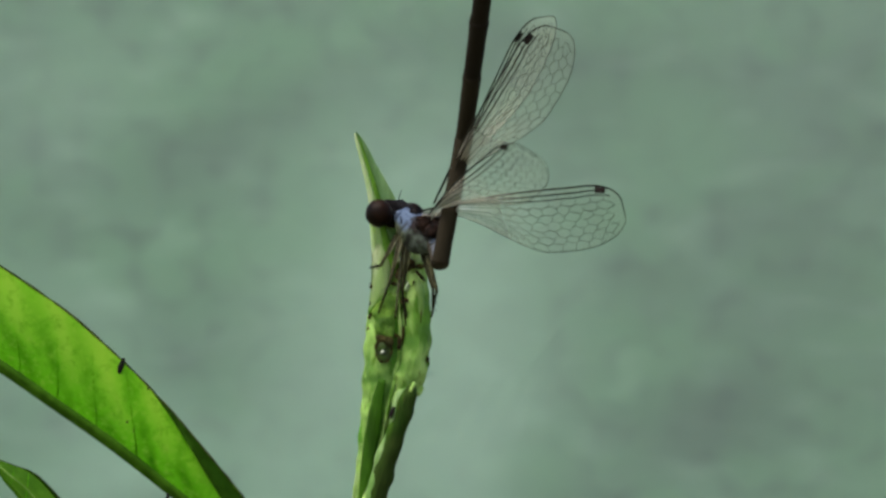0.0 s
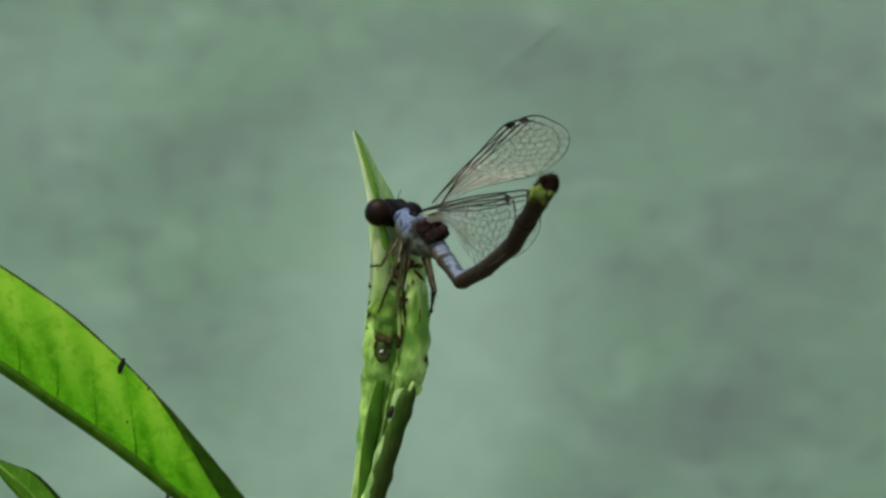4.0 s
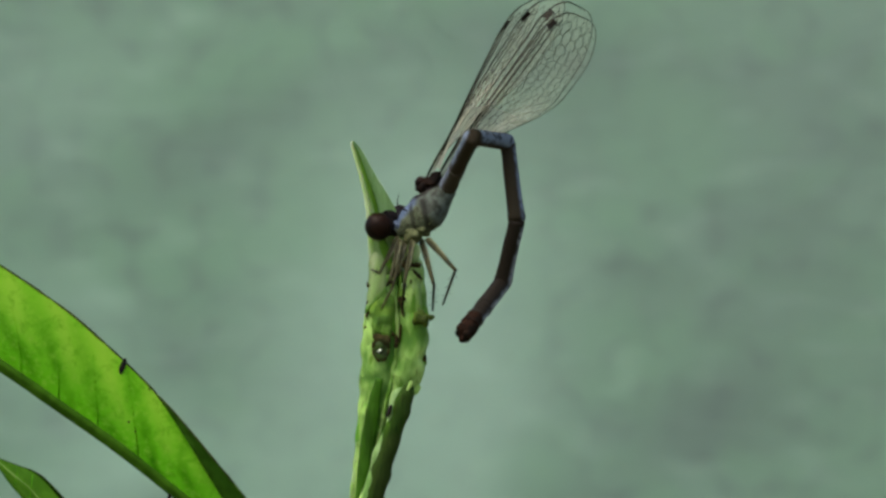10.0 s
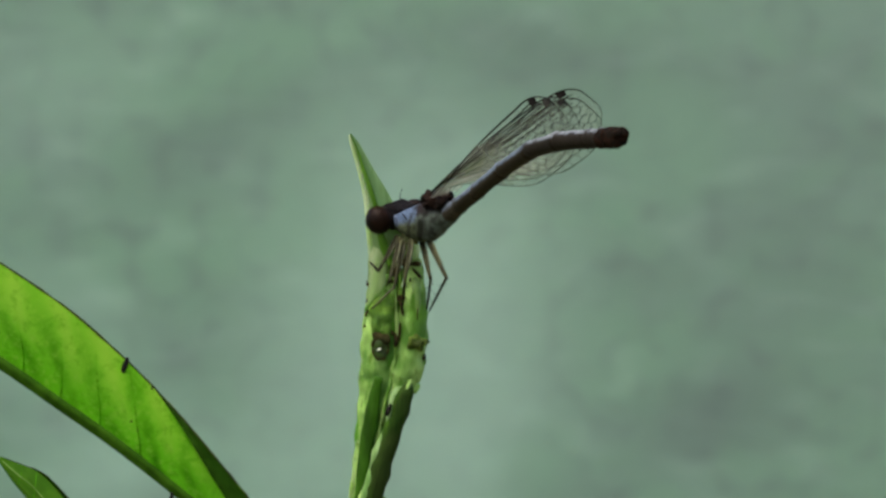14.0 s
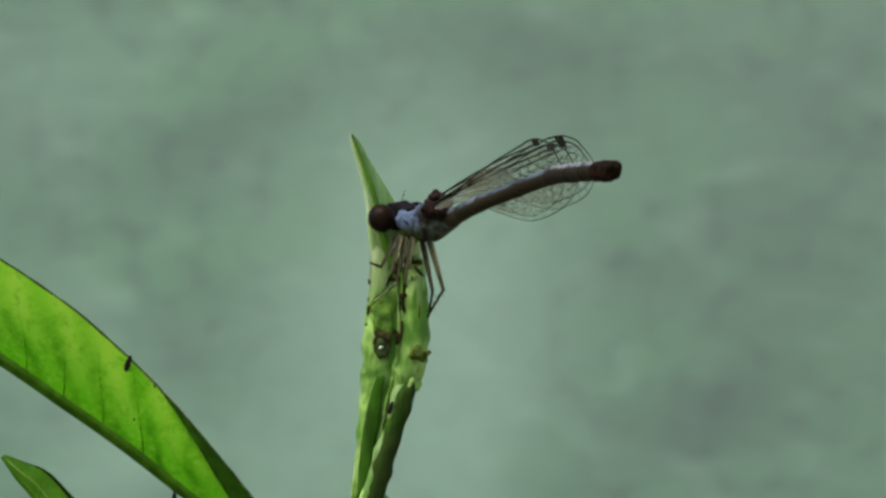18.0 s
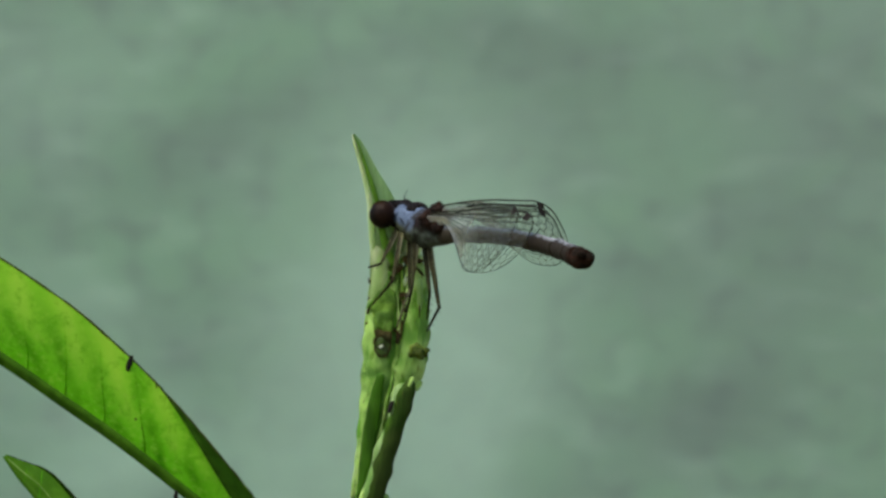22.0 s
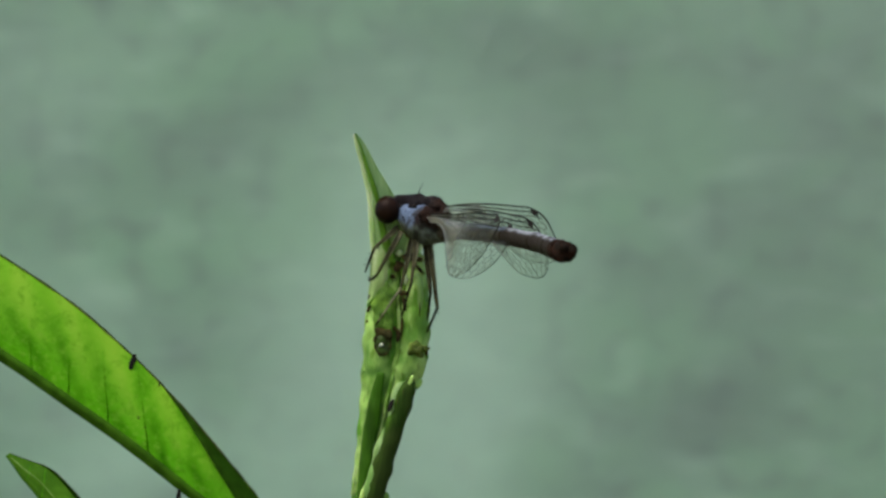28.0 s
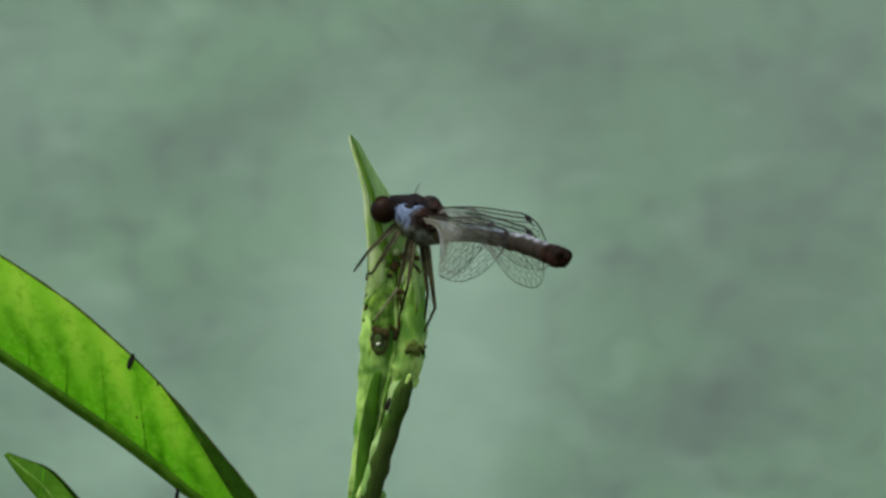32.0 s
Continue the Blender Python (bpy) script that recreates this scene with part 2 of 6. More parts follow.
HIP = surface("hip_skin", (0.105, 0.125, 0.048), (0.050, 0.060, 0.022), 1700, 0.65, 0.2, 0.6, (0.08, 0.06, 0.03))
LEG_DARK = surface("leg_dark", (0.020, 0.018, 0.008), (0.007, 0.007, 0.003), 2200, 0.7, 0.04, 0.3)
LEG_MID = surface("leg_olive", (0.046, 0.047, 0.021), (0.019, 0.019, 0.009), 2000, 0.65, 0.06, 0.3, (0.018, 0.017, 0.008))
LEG_PALE = surface("leg_pale", (0.125, 0.135, 0.055), (0.060, 0.064, 0.025), 2200, 0.5, 0.4, 0.3)
STIGMA = surface("wing_mark", (0.010, 0.009, 0.009), (0.02, 0.016, 0.014), 3000, 0.7, 0.04, 0.2)


def abdomen_material(name, bloom, base, belly, end_band, low=0.00024, high=0.00050):
    """Dark below, bluish bloom on the back, a dark ring where the next ring begins."""
    m, nt, where, bsdf, out = blank(name)
    split = nt.nodes.new("ShaderNodeSeparateXYZ")
    nt.links.new(where, split.inputs[0])
    grain = noised(nt, where, 2600, 4.0, 0.6)
    patch = noised(nt, stretched(nt, where, 0.8, 1, 1), 1700, 4.0, 0.65, 0.8)
    back = mixed(nt, ramped(nt, patch, 0.46, 0.62), bloom, base)
    back = mixed(nt, ramped(nt, grain, 0.55, 0.75), back, base)
    colour = mixed(nt, ramped(nt, split.outputs["Z"], low, high), belly, back)
    ring = nt.nodes.new("ShaderNodeMath")
    ring.operation = "ABSOLUTE"
    nt.links.new(split.outputs["X"], ring.inputs[0])
    colour = mixed(nt, ramped(nt, ring.outputs[0], end_band, end_band * 0.45), colour, belly)
    finish(nt, bsdf, colour, 0.7, 0.08, grain, 0.8, 0.00008)
    return m


RING_BASE = abdomen_material("ring_base", (0.125, 0.155, 0.195), (0.050, 0.055, 0.060), (0.036, 0.031, 0.020), 0.0003)
RING_FRONT = abdomen_material("ring_front", (0.120, 0.158, 0.200), (0.028, 0.035, 0.042), (0.022, 0.018, 0.010), 0.0007)
RING_REAR = abdomen_material("ring_rear", (0.195, 0.22, 0.24), (0.019, 0.019, 0.018), (0.014, 0.011, 0.007), 0.0005, 0.00028, 0.00050)
RING_TIP = surface("ring_tip", (0.019, 0.009, 0.005), (0.006, 0.005, 0.003), 1800, 0.75, 0.04, 1.0, (0.040, 0.016, 0.010))


def membrane_material():
    m, nt, where, bsdf, out = blank("wing_film")
    tint = noised(nt, where, 900, 2.0)
    nt.links.new(mixed(nt, ramped(nt, tint, 0.4, 0.6), (0.93, 0.94, 0.86), (0.86, 0.87, 0.78)), bsdf.inputs["Base Color"])
    bsdf.inputs["Roughness"].default_value = 0.34
    bsdf.inputs["Metallic"].default_value = 1.0
    clear = nt.nodes.new("ShaderNodeBsdfTransparent")
    clear.inputs["Color"].default_value = (0.97, 0.97, 0.96, 1)
    thin = nt.nodes.new("ShaderNodeBsdfTranslucent")
    thin.inputs["Color"].default_value = (0.95, 0.95, 0.74, 1)
    body = nt.nodes.new("ShaderNodeMixShader")
    body.inputs[0].default_value = 0.42
    nt.links.new(bsdf.outputs[0], body.inputs[1])
    nt.links.new(thin.outputs[0], body.inputs[2])
    mix = nt.nodes.new("ShaderNodeMixShader")
    split = nt.nodes.new("ShaderNodeSeparateXYZ")
    nt.links.new(where, split.inputs[0])
    # the root's pale sheen is put into the film as extra density
    dense = nt.nodes.new("ShaderNodeMapRange")
    dense.interpolation_type = "SMOOTHSTEP"
    nt.links.new(split.outputs["X"], dense.inputs["Value"])
    for key, v in (("From Min", 0.0050), ("From Max", 0.0120), ("To Min", 0.38), ("To Max", 0.075)):
        dense.inputs[key].default_value = v
    nt.links.new(dense.outputs["Result"], mix.inputs[0])
    nt.links.new(clear.outputs[0], mix.inputs[1])
    nt.links.new(body.outputs[0], mix.inputs[2])
    nt.links.new(mix.outputs[0], out.inputs["Surface"])
    return m


def vein_material():
    """Paler near the wing's root, the wash of the lit film put into colour, black-brown further out."""
    m, nt, where, bsdf, out = blank("wing_vein")
    split = nt.nodes.new("ShaderNodeSeparateXYZ")
    nt.links.new(where, split.inputs[0])
    lit_vein = mixed(nt, ramped(nt, noised(nt, where, 1500), 0.4, 0.6), (0.024, 0.025, 0.016), (0.014, 0.014, 0.009))
    dark = mixed(nt, ramped(nt, noised(nt, where, 1500), 0.4, 0.6), (0.010, 0.012, 0.009), (0.016, 0.018, 0.013))
    finish(nt, bsdf, mixed(nt, ramped(nt, split.outputs["X"], 0.0070, 0.0120), lit_vein, dark), 0.6, 0.05)
    return m


VEIN = vein_material()
FILM = membrane_material()


def thorax_material():
    """Blue bloom in front and above, dark brown behind, grey-green below, with ragged borders."""
    m, nt, where, bsdf, out = blank("thorax_skin")
    split = nt.nodes.new("ShaderNodeSeparateXYZ")
    nt.links.new(where, split.inputs[0])
    ragged = noised(nt, where, 1500, 3.0, 0.6)
    fine = noised(nt, where, 4200, 3.0, 0.6)

    def level(socket, lo, hi, wobble):
        node = nt.nodes.new("ShaderNodeMath")
        node.operation = "MULTIPLY_ADD"
        nt.links.new(ragged, node.inputs[0])
        node.inputs[1].default_value = wobble
        nt.links.new(split.outputs[socket], node.inputs[2])
        return ramped(nt, node.outputs[0], lo + wobble / 2, hi + wobble / 2)

    def both(a, b):
        node = nt.nodes.new("ShaderNodeMath")
        node.operation = "MULTIPLY"
        nt.links.new(a, node.inputs[0])
        nt.links.new(b, node.inputs[1])
        return node.outputs[0]

    grey = mixed(nt, ramped(nt, fine, 0.4, 0.7), (0.074, 0.090, 0.050), (0.026, 0.032, 0.017))
    blue = mixed(nt, ramped(nt, fine, 0.42, 0.72), (0.090, 0.132, 0.205), (0.042, 0.060, 0.090))
    brown = mixed(nt, ramped(nt, fine, 0.4, 0.7), (0.012, 0.008, 0.008), (0.006, 0.005, 0.005))
    colour = mixed(nt, level("Z", -0.0002, 0.0006, 0.0012), grey, blue)
    colour = mixed(nt, level("X", 0.0021, 0.0027, 0.0010), colour, mixed(nt, level("Z", 0.0001, 0.0007, 0.0010), mixed(nt, ramped(nt, ragged, 0.4, 0.65), (0.07, 0.09, 0.072), (0.034, 0.042, 0.031)), brown))
    lean = nt.nodes.new("ShaderNodeMath")
    lean.operation = "MULTIPLY_ADD"
    nt.links.new(split.outputs["Z"], lean.inputs[0])
    lean.inputs[1].default_value = -0.55
    nt.links.new(split.outputs["X"], lean.inputs[2])
    for place, wide, share in ((0.00165, 0.00034, 0.75), (0.0029, 0.00042, 0.85), (0.0041, 0.00050, 0.6)):
        gap = nt.nodes.new("ShaderNodeMath")
        far = nt.nodes.new("ShaderNodeMath")
        far.operation = "SUBTRACT"
        nt.links.new(lean.outputs[0], far.inputs[0])
        far.inputs[1].default_value = place
        gap.operation = "ABSOLUTE"
        nt.links.new(far.outputs[0], gap.inputs[0])
        size = nt.nodes.new("ShaderNodeMath")
        size.operation = "MULTIPLY"
        nt.links.new(both(ramped(nt, gap.outputs[0], wide, wide * 0.2), ramped(nt, ragged, 0.30, 0.55)), size.inputs[0])
        size.inputs[1].default_value = share
        colour = mixed(nt, size.outputs[0], colour, (0.012, 0.012, 0.008))
    finish(nt, bsdf, colour, 0.6, 0.10, fine, 0.6, 0.00006)
    return m


THORAX_SKIN = thorax_material()


# ---- building helpers ----
def mm(x, y, z):
    """Millimetres from the middle of the view: to the right, away, up."""
    return Vector((x / 1000, y / 1000, HEIGHT + z / 1000))


def part(name, bm, material, parent, label="", at=None):
    """Links a bmesh as one mesh object under parent; its origin is put to at."""
    at = Vector(at) if at is not None else Vector()
    bmesh.ops.translate(bm, verts=bm.verts, vec=-at)
    me = bpy.data.meshes.new(name)
    bm.to_mesh(me)
    bm.free()
    for f in me.polygons:
        f.use_smooth = True
    me.materials.append(material)
    ob = new(name, me)
    ob.parent = parent
    up, base = parent, Vector()
    while up is not None:
        base += up.location
        up = up.parent
    ob.location = at - base
    if label:
        tagged(ob, label)
    return ob


def thing(name, at, label, category, group="", kind=""):
    ob = new(name)
    ob.location = at
    ob.empty_display_size = 0.002
    return tagged(ob, label, category, group, kind)


def spline(points, n):
    """n + 1 points on a smooth curve through the given ones."""
    p = [Vector(q) for q in points]
    p = [2 * p[0] - p[1], *p, 2 * p[-1] - p[-2]]
    out = []
    for k in range(n + 1):
        f = k / n * (len(p) - 3)
        i = min(int(f), len(p) - 4)
        t = f - i
        a, b, c, d = p[i:i + 4]
        out.append(0.5 * (2 * b + (c - a) * t + (2 * a - 5 * b + 4 * c - d) * t * t + (3 * b - a - 3 * c + d) * t ** 3))
    return out


def steps(values, n):
    """n + 1 values eased between the given ones."""
    return [v.x for v in spline([(v, 0, 0) for v in values], n)]


def tube(points, radii, n=14, flat=1.0, rough=0.0, seed=0.0, bm=None, freq=900, caps=True):
    """A round limb along points; flat: its depth against its width; rough: uneven skin, in metres."""
    bm = bm or bmesh.new()
    rings, side = [], None
    for k, p in enumerate(points):
        a, b = points[max(k - 1, 0)], points[min(k + 1, len(points) - 1)]
        d = (b - a).normalized()
        if side is None:
            side = Vector((1, 0, 0)) if abs(d.x) < 0.8 else Vector((0, 0, 1))
        side = (side - d * side.dot(d)).normalized()
        deep = d.cross(side)
        ring = []
        for i in range(n):
            w = i / n * math.tau
            v = p + side * (math.cos(w) * radii[k]) + deep * (math.sin(w) * radii[k] * flat)
            if rough:
                v += (v - p).normalized() * rough * noise.noise(v * freq + Vector((seed, seed, 0)))
            ring.append(bm.verts.new(v))
        rings.append(ring)
    for r, s in zip(rings, rings[1:]):
        for i in range(n):
            bm.faces.new((r[i], r[(i + 1) % n], s[(i + 1) % n], s[i]))
    if caps:
        bm.faces.new(rings[0][::-1])
        bm.faces.new(rings[-1])
    return bm


def lump(centre, size, turn=(0, 0, 0), rough=0.0, seed=0.0, fine=3, freq=1200, bm=None):
    """An uneven rounded body; size: its half axes."""
    made = bmesh.new()
    bmesh.ops.create_icosphere(made, subdivisions=fine, radius=1.0)
    m = Matrix.Translation(centre) @ Euler([radians(a) for a in turn]).to_matrix().to_4x4() @ Matrix.Diagonal((*size, 1))
    for v in made.verts:
        n = v.co.copy()
        v.co = m @ v.co
        if rough:
            v.co += n * rough * noise.noise(v.co * freq + Vector((seed, 0, seed)))
    if bm is None:
        return made
    index = {v: bm.verts.new(v.co) for v in made.verts}
    for f in made.faces:
        bm.faces.new([index[v] for v in f.verts])
    made.free()
    return bm


# ---- the setting ----
def setting():
    bm = bmesh.new()
    ring_r = [0.0, 0.5, 1.2, 2.5, 6, 15, 40, 120]
    prev = [bm.verts.new((0, 0, 0))]
    for r in ring_r[1:]:
        ring = []
        for i in range(48):
            w = i / 48 * math.tau
            v = Vector((math.cos(w) * r, math.sin(w) * r, 0))
            v.z = 0.02 * noise.noise(v * 1.3) if r < 3 else 0
            ring.append(bm.verts.new(v))
        for i in range(48):
            j = (i + 1) % 48
            bm.faces.new((prev[0], ring[i], ring[j]) if len(prev) == 1 else (prev[i], ring[i], ring[j], prev[j]))
        prev = ring
    ground = part("ground", bm, EARTH, None)
    tagged(ground, "bare earth with thin green growth", "ground", kind="structure")
    # the far bank: a gently curved sheet with thickness
    bm = bmesh.new()
    cols, rows_n = 40, 16
    grid = []
    for i in range(cols + 1):
        x = -2.4 + 4.8 * i / cols
        for_col = []
        for j in range(rows_n + 1):
            z = -0.1 + 2.0 * j / rows_n
            v = Vector((x, 3.0 - 0.05 * x * x + 0.10 * (z - 0.6) ** 2, z))
            for_col.append(bm.verts.new(v))
        grid.append(for_col)
    for i in range(cols):
        for j in range(rows_n):
            bm.faces.new((grid[i][j], grid[i + 1][j], grid[i + 1][j + 1], grid[i][j + 1]))
    bmesh.ops.solidify(bm, geom=bm.faces[:], thickness=0.06)
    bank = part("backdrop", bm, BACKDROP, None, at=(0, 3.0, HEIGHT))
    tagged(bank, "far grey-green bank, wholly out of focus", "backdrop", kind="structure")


setting()

# ---- the plant ----
plant = thing("plant", mm(-6.27, 0, 0) - Vector((0, 0, HEIGHT)), "green plant shoot with a chewed pale-green sheath and long narrow leaves", "plant")


RIDGES = (((-6.84, -0.45, -19.88), (-6.35, -0.45, -16.13), (-5.9, -0.5, -12.55), (-5.77, -0.6, -9.41), (-5.63, -0.65, -6.73), (-5.32, -0.7, -3.6), (-5.14, -0.6, -0.47)),
          ((-5.59, -0.75, -19.86), (-5.05, -0.85, -16.1), (-4.33, -1.1, -12.52), (-3.7, -1.25, -9.61), (-3.39, -1.25, -7.16), (-3.43, -1.2, -4.93), (-3.48, -1.1, -2.92)))


def shoot():
    pts = [mm(*p) for p in ((-5.38, 0, -607.72), (-5.85, 1, -340.18), (-6.27, 0, -137.16), (-6.63, 0, -47.53), (-6.45, 0, -27.36), (-6.18, 0, -20.64), (-5.74, 0, -16.16), (-5.19, -0.2, -12.56),
                            (-4.74, -0.3, -9.42), (-4.57, -0.3, -6.74), (-4.43, -0.2, -4.5), (-4.35, 0, -2.26), (-4.3, 0.1, -0.02), (-4.22, 0.4, 1.77))]
    r = [1.6, 1.6, 1.3, 1.0, 0.95, 1.0, 1.1, 1.25, 1.55, 1.50, 1.40, 1.25, 1.15, 0.9]
    line, rad = spline(pts, 130), steps([a / 1000 for a in r], 130)
    part("stem", tube(line, rad, 26, 0.8, 0.00026, 3.0, freq=700), STEM, plant, "streaked green stem with ragged sides", at=mm(-4.03, 0, -7.19))
    # the rounder lobe beside it, grown together with the stem
    pts = [mm(*p) for p in ((-5.29, 0.2, -16.17), (-4.21, 0, -13.24), (-3.13, -0.3, -11.21), (-2.5, -0.5, -9.41), (-2.24, -0.5, -7.18), (-2.15, -0.5, -4.94), (-2.1, -0.4, -2.93), (-2.19, -0.2, -1.37), (-2.29, 0.1, -0.25))]
    r = [0.5, 0.9, 1.15, 1.30, 1.25, 1.12, 1.0, 0.8, 0.45]
    part("lobe", tube(spline(pts, 60), steps([a / 1000 for a in r], 60), 22, 0.95, 0.00030, 8.0, freq=850), LOBE, plant, "rounded light green lobe", at=mm(-2.24, 0, -6.3))
    part("lobe_top", lump(mm(-2.35, -0.55, -0.35), (0.00082, 0.00060, 0.00100), (0, 6, 0), 0.00026, 14.0, 3, 1100), FOOT, plant, "pale green top of the lobe")
    # the chewed hollow in the stem's front: raised dark lenses, depth put into colour
    part("hollow", lump(mm(-4.55, -1.52, -5.37), (0.00098, 0.00016, 0.00205), (0, 8, 0), 0.00040, 5.0, 4, 1300), HOLLOW, plant, "dark green patch for a chewed hollow")
    part("hollow", lump(mm(-4.99, -1.3, -8.94), (0.00055, 0.0002, 0.0012), (0, 4, 0), 0.00018, 9.0, 3, 1300), HOLLOW, plant)
    part("hollow", lump(mm(-3.04, -1, -3.59), (0.00022, 0.0004, 0.0026), (0, -3, 0), 0.00014, 11.0, 3, 1300), HOLLOW, plant)
    # pale ragged skin left round the bites under the insect
    for k, (p, a, b, turn) in enumerate((((-2.23, -0.75, -0.34), 0.42, 0.50, -10), ((-3.35, -1.05, -1), 0.26, 0.34, 20), ((-1.52, -0.75, -1.36), 0.16, 0.42, -15), ((-2.85, -1.15, -2.92), 0.16, 0.45, 8))):
        part("torn_skin", lump(mm(*p), (a / 1000, 0.00022, b / 1000), (0, turn, 0), 0.00022, 50 + k, 3, 1900), MARGIN, plant, "pale torn skin" if k == 0 else "")
    pale = spline([mm(*p) for p in ((-1.87, -1.25, -6.71), (-1.78, -1.3, -4.93), (-1.87, -1.2, -3.14), (-2.05, -0.9, -1.81))], 20)
    part("pale_margin", tube(pale, steps([0.00008, 0.00030, 0.00034, 0.0001], 20), 10, 0.7, 0.00010, 5.0, freq=1100), PALE_GREEN, plant)
    # a raised dark strip; the groove's depth is only in its colour
    dark = spline([mm(*p) for p in ((-6.2, -0.98, -20.11), (-5.84, -1.1, -16.08), (-5.31, -1.3, -12.95), (-4.81, -1.52, -10.27))], 24)
    part("groove", tube(dark, steps([0.00052, 0.00056, 0.00054, 0.00030], 24), 12, 0.35, 0.00012, 3.0), GROOVE, plant, "dark green strip for the stem's groove")
    # pale ridges that run up the front of the stem
    for k, pts in enumerate(RIDGES):
        line = spline([mm(*p) for p in pts], 40)
        part("ridge", tube(line, [0.00013 * (0.6 + 0.5 * math.sin(math.pi * (i + 1) / 42)) for i in range(41)], 8, 0.8, 0.00012, k, freq=1500), LOBE, plant, "pale raised rib of the stem")
    # a pale tube along the stem's left edge, side light put into colour, ragged higher up
    edge = spline([mm(*p) for p in ((-6.98, -0.35, -20.1), (-6.44, -0.4, -16.4), (-6.12, -0.45, -14.2), (-5.90, -0.5, -11.9), (-5.94, -0.5, -9.7), (-5.92, -0.5, -7.5), (-5.74, -0.5, -5.3))], 70)
    part("pale_edge", tube(edge, [0.00027 + 0.00006 * noise.noise(Vector((k * 0.23, 1, 0))) for k in range(71)], 10, 0.7, 0.00016, 12.0, freq=1400), PALE_GREEN, plant, "pale ragged edge of the stem")
    # the short olive side twig with its blunt pale end
    twig = [mm(*p) for p in ((-5.9, -0.6, -31.8), (-5.75, -0.9, -24.1), (-5.5, -1.2, -20.05), (-4.88, -1.45, -18.5), (-4.27, -1.7, -16.4), (-3.58, -2, -14.2), (-2.92, -2.1, -12.2), (-2.6, -2.1, -11.4), (-2.38, -2, -10.69), (-2.29, -2, -10.38))]
    rad = [a / 1000 for a in (0.9, 0.92, 0.90, 0.84, 0.76, 0.76, 0.74, 0.66, 0.42, 0.12)]
    side = part("twig", tube(spline(twig, 50), steps(rad, 50), 18, 0.85, 0.00022, 7.0, freq=800), BRANCH, plant, "olive side twig with a blunt pale end", at=mm(-3.56, -2, -14.47))
    part("twig_end", lump(mm(-2.44, -2.5, -10.94), (0.00016, 0.0002, 0.00050), (0, 26, 0), 0.00014, 2.0, 2), LOBE, side, "pale cream bud end")
    part("bud", lump(mm(-5.92, -1.5, -19.5), (0.00034, 0.0004, 0.0010), (0, 30, 0), 0.00012, 4.0, 3), LOBE, plant, "small pale bud in the twig's axil")
    part("bud", lump(mm(-4.45, -1.0, -20.15), (0.0003, 0.0003, 0.0004), (0, 0, 0), 0.00005, 5.0, 2), LOBE, plant)
    # a pale strip that runs down beside the twig and paints its lit side
    fold = spline([mm(*p) for p in ((-2.85, -1.9, -10.9), (-3.35, -2.2, -11.5), (-3.75, -2.15, -12.7), (-4.1, -1.95, -14.6), (-4.85, -1.75, -16.2), (-5.2, -1.7, -17.6), (-5.5, -1.7, -18.6), (-6.05, -1.6, -20.1))], 60)
    part("lit_strip", tube(fold, steps([0.00010, 0.00036, 0.00028, 0.00038, 0.00044, 0.00040, 0.00040, 0.00044], 60), 12, 0.8, 0.00016, 6.0, freq=900), TWIG_LIT, plant, "grey-green strip painting the twig's lit side")
    # chewed margins: small torn lobes
    lobes = (((-5.68, -0.7, -4.85), 0.20, 0.40, 30), ((-5.95, -0.5, -7.63), 0.26, 0.70, 5), ((-6.04, -0.5, -9.86), 0.24, 0.75, 0), ((-1.34, -0.5, -4.72), 0.26, 0.75, 0), ((-1.25, -0.5, -7.27), 0.30, 0.60, -8),
             ((-1.39, -0.5, -9.33), 0.32, 0.55, 10), ((-1.92, -0.7, -11.11), 0.34, 0.5, 20))
    for k, (p, a, b, turn) in enumerate(lobes):
        part("torn_edge", lump(mm(*p), (a / 1000, 0.00028, b / 1000), (0, turn, 0), 0.00022, k * 3.1, 3, 1700), STEM, plant)
    # brown scars and bites
    scars = (((-2.59, -1.3, -1.18), 0.46, 0.40, 20), ((-3.39, -1.25, -1.9), 0.34, 0.40, 15), ((-1.78, -1.2, -2.12), 0.14, 0.62, -42), ((-1.96, -1.1, -1.36), 0.36, 0.22, 10), ((-3.03, -1.45, -4.03), 0.34, 0.20, -25), ((-2.99, -1.42, -4.83), 0.13, 0.62, -10),
             ((-3.16, -1.42, -6.8), 0.07, 0.80, 4), ((-3.47, -1.55, -7.42), 0.20, 0.56, 3), ((-1.56, -1.3, -7.51), 0.07, 0.34, -25), ((-1.21, -0.95, -8.77), 0.10, 0.24, 0), ((-5.76, -0.95, -5.29), 0.14, 0.26, 20),
             ((-5.99, -0.6, -8.96), 0.07, 0.28, 0), ((-3.93, -1.15, -2.7), 0.34, 0.10, 25), ((-3.83, -1.4, -6.71), 0.30, 0.12, 25), ((-2.32, -1.3, -2.7), 0.10, 0.20, 0), ((-1.74, -1.45, -5.37), 0.05, 0.70, 3))
    for k, (p, a, b, turn) in enumerate(scars):
        part("scar", lump(mm(*p), (a / 1000, 0.00014, b / 1000), (0, turn, 0), min(0.00034, a * 0.0008), k * 2.3, 3, 2600), SCAR, plant, "dark brown bite scar" if k == 0 else "")
    # small brown nibbles along the ragged sides
    rnd = random.Random(5)
    nibbles = [(rnd.uniform(-1.62, -1.42), rnd.uniform(-1, 1)) for k in range(5)] + [(rnd.uniform(1.30, 1.60), rnd.uniform(-1, 1)) for k in range(4)]
    for k, (x, z) in enumerate(nibbles):
        p = mm(-3.62, -0.8, -6.05) + Vector((x * 1.42 / 1000, -0.0006 if abs(x) < 1 else 0, z * 0.0036))
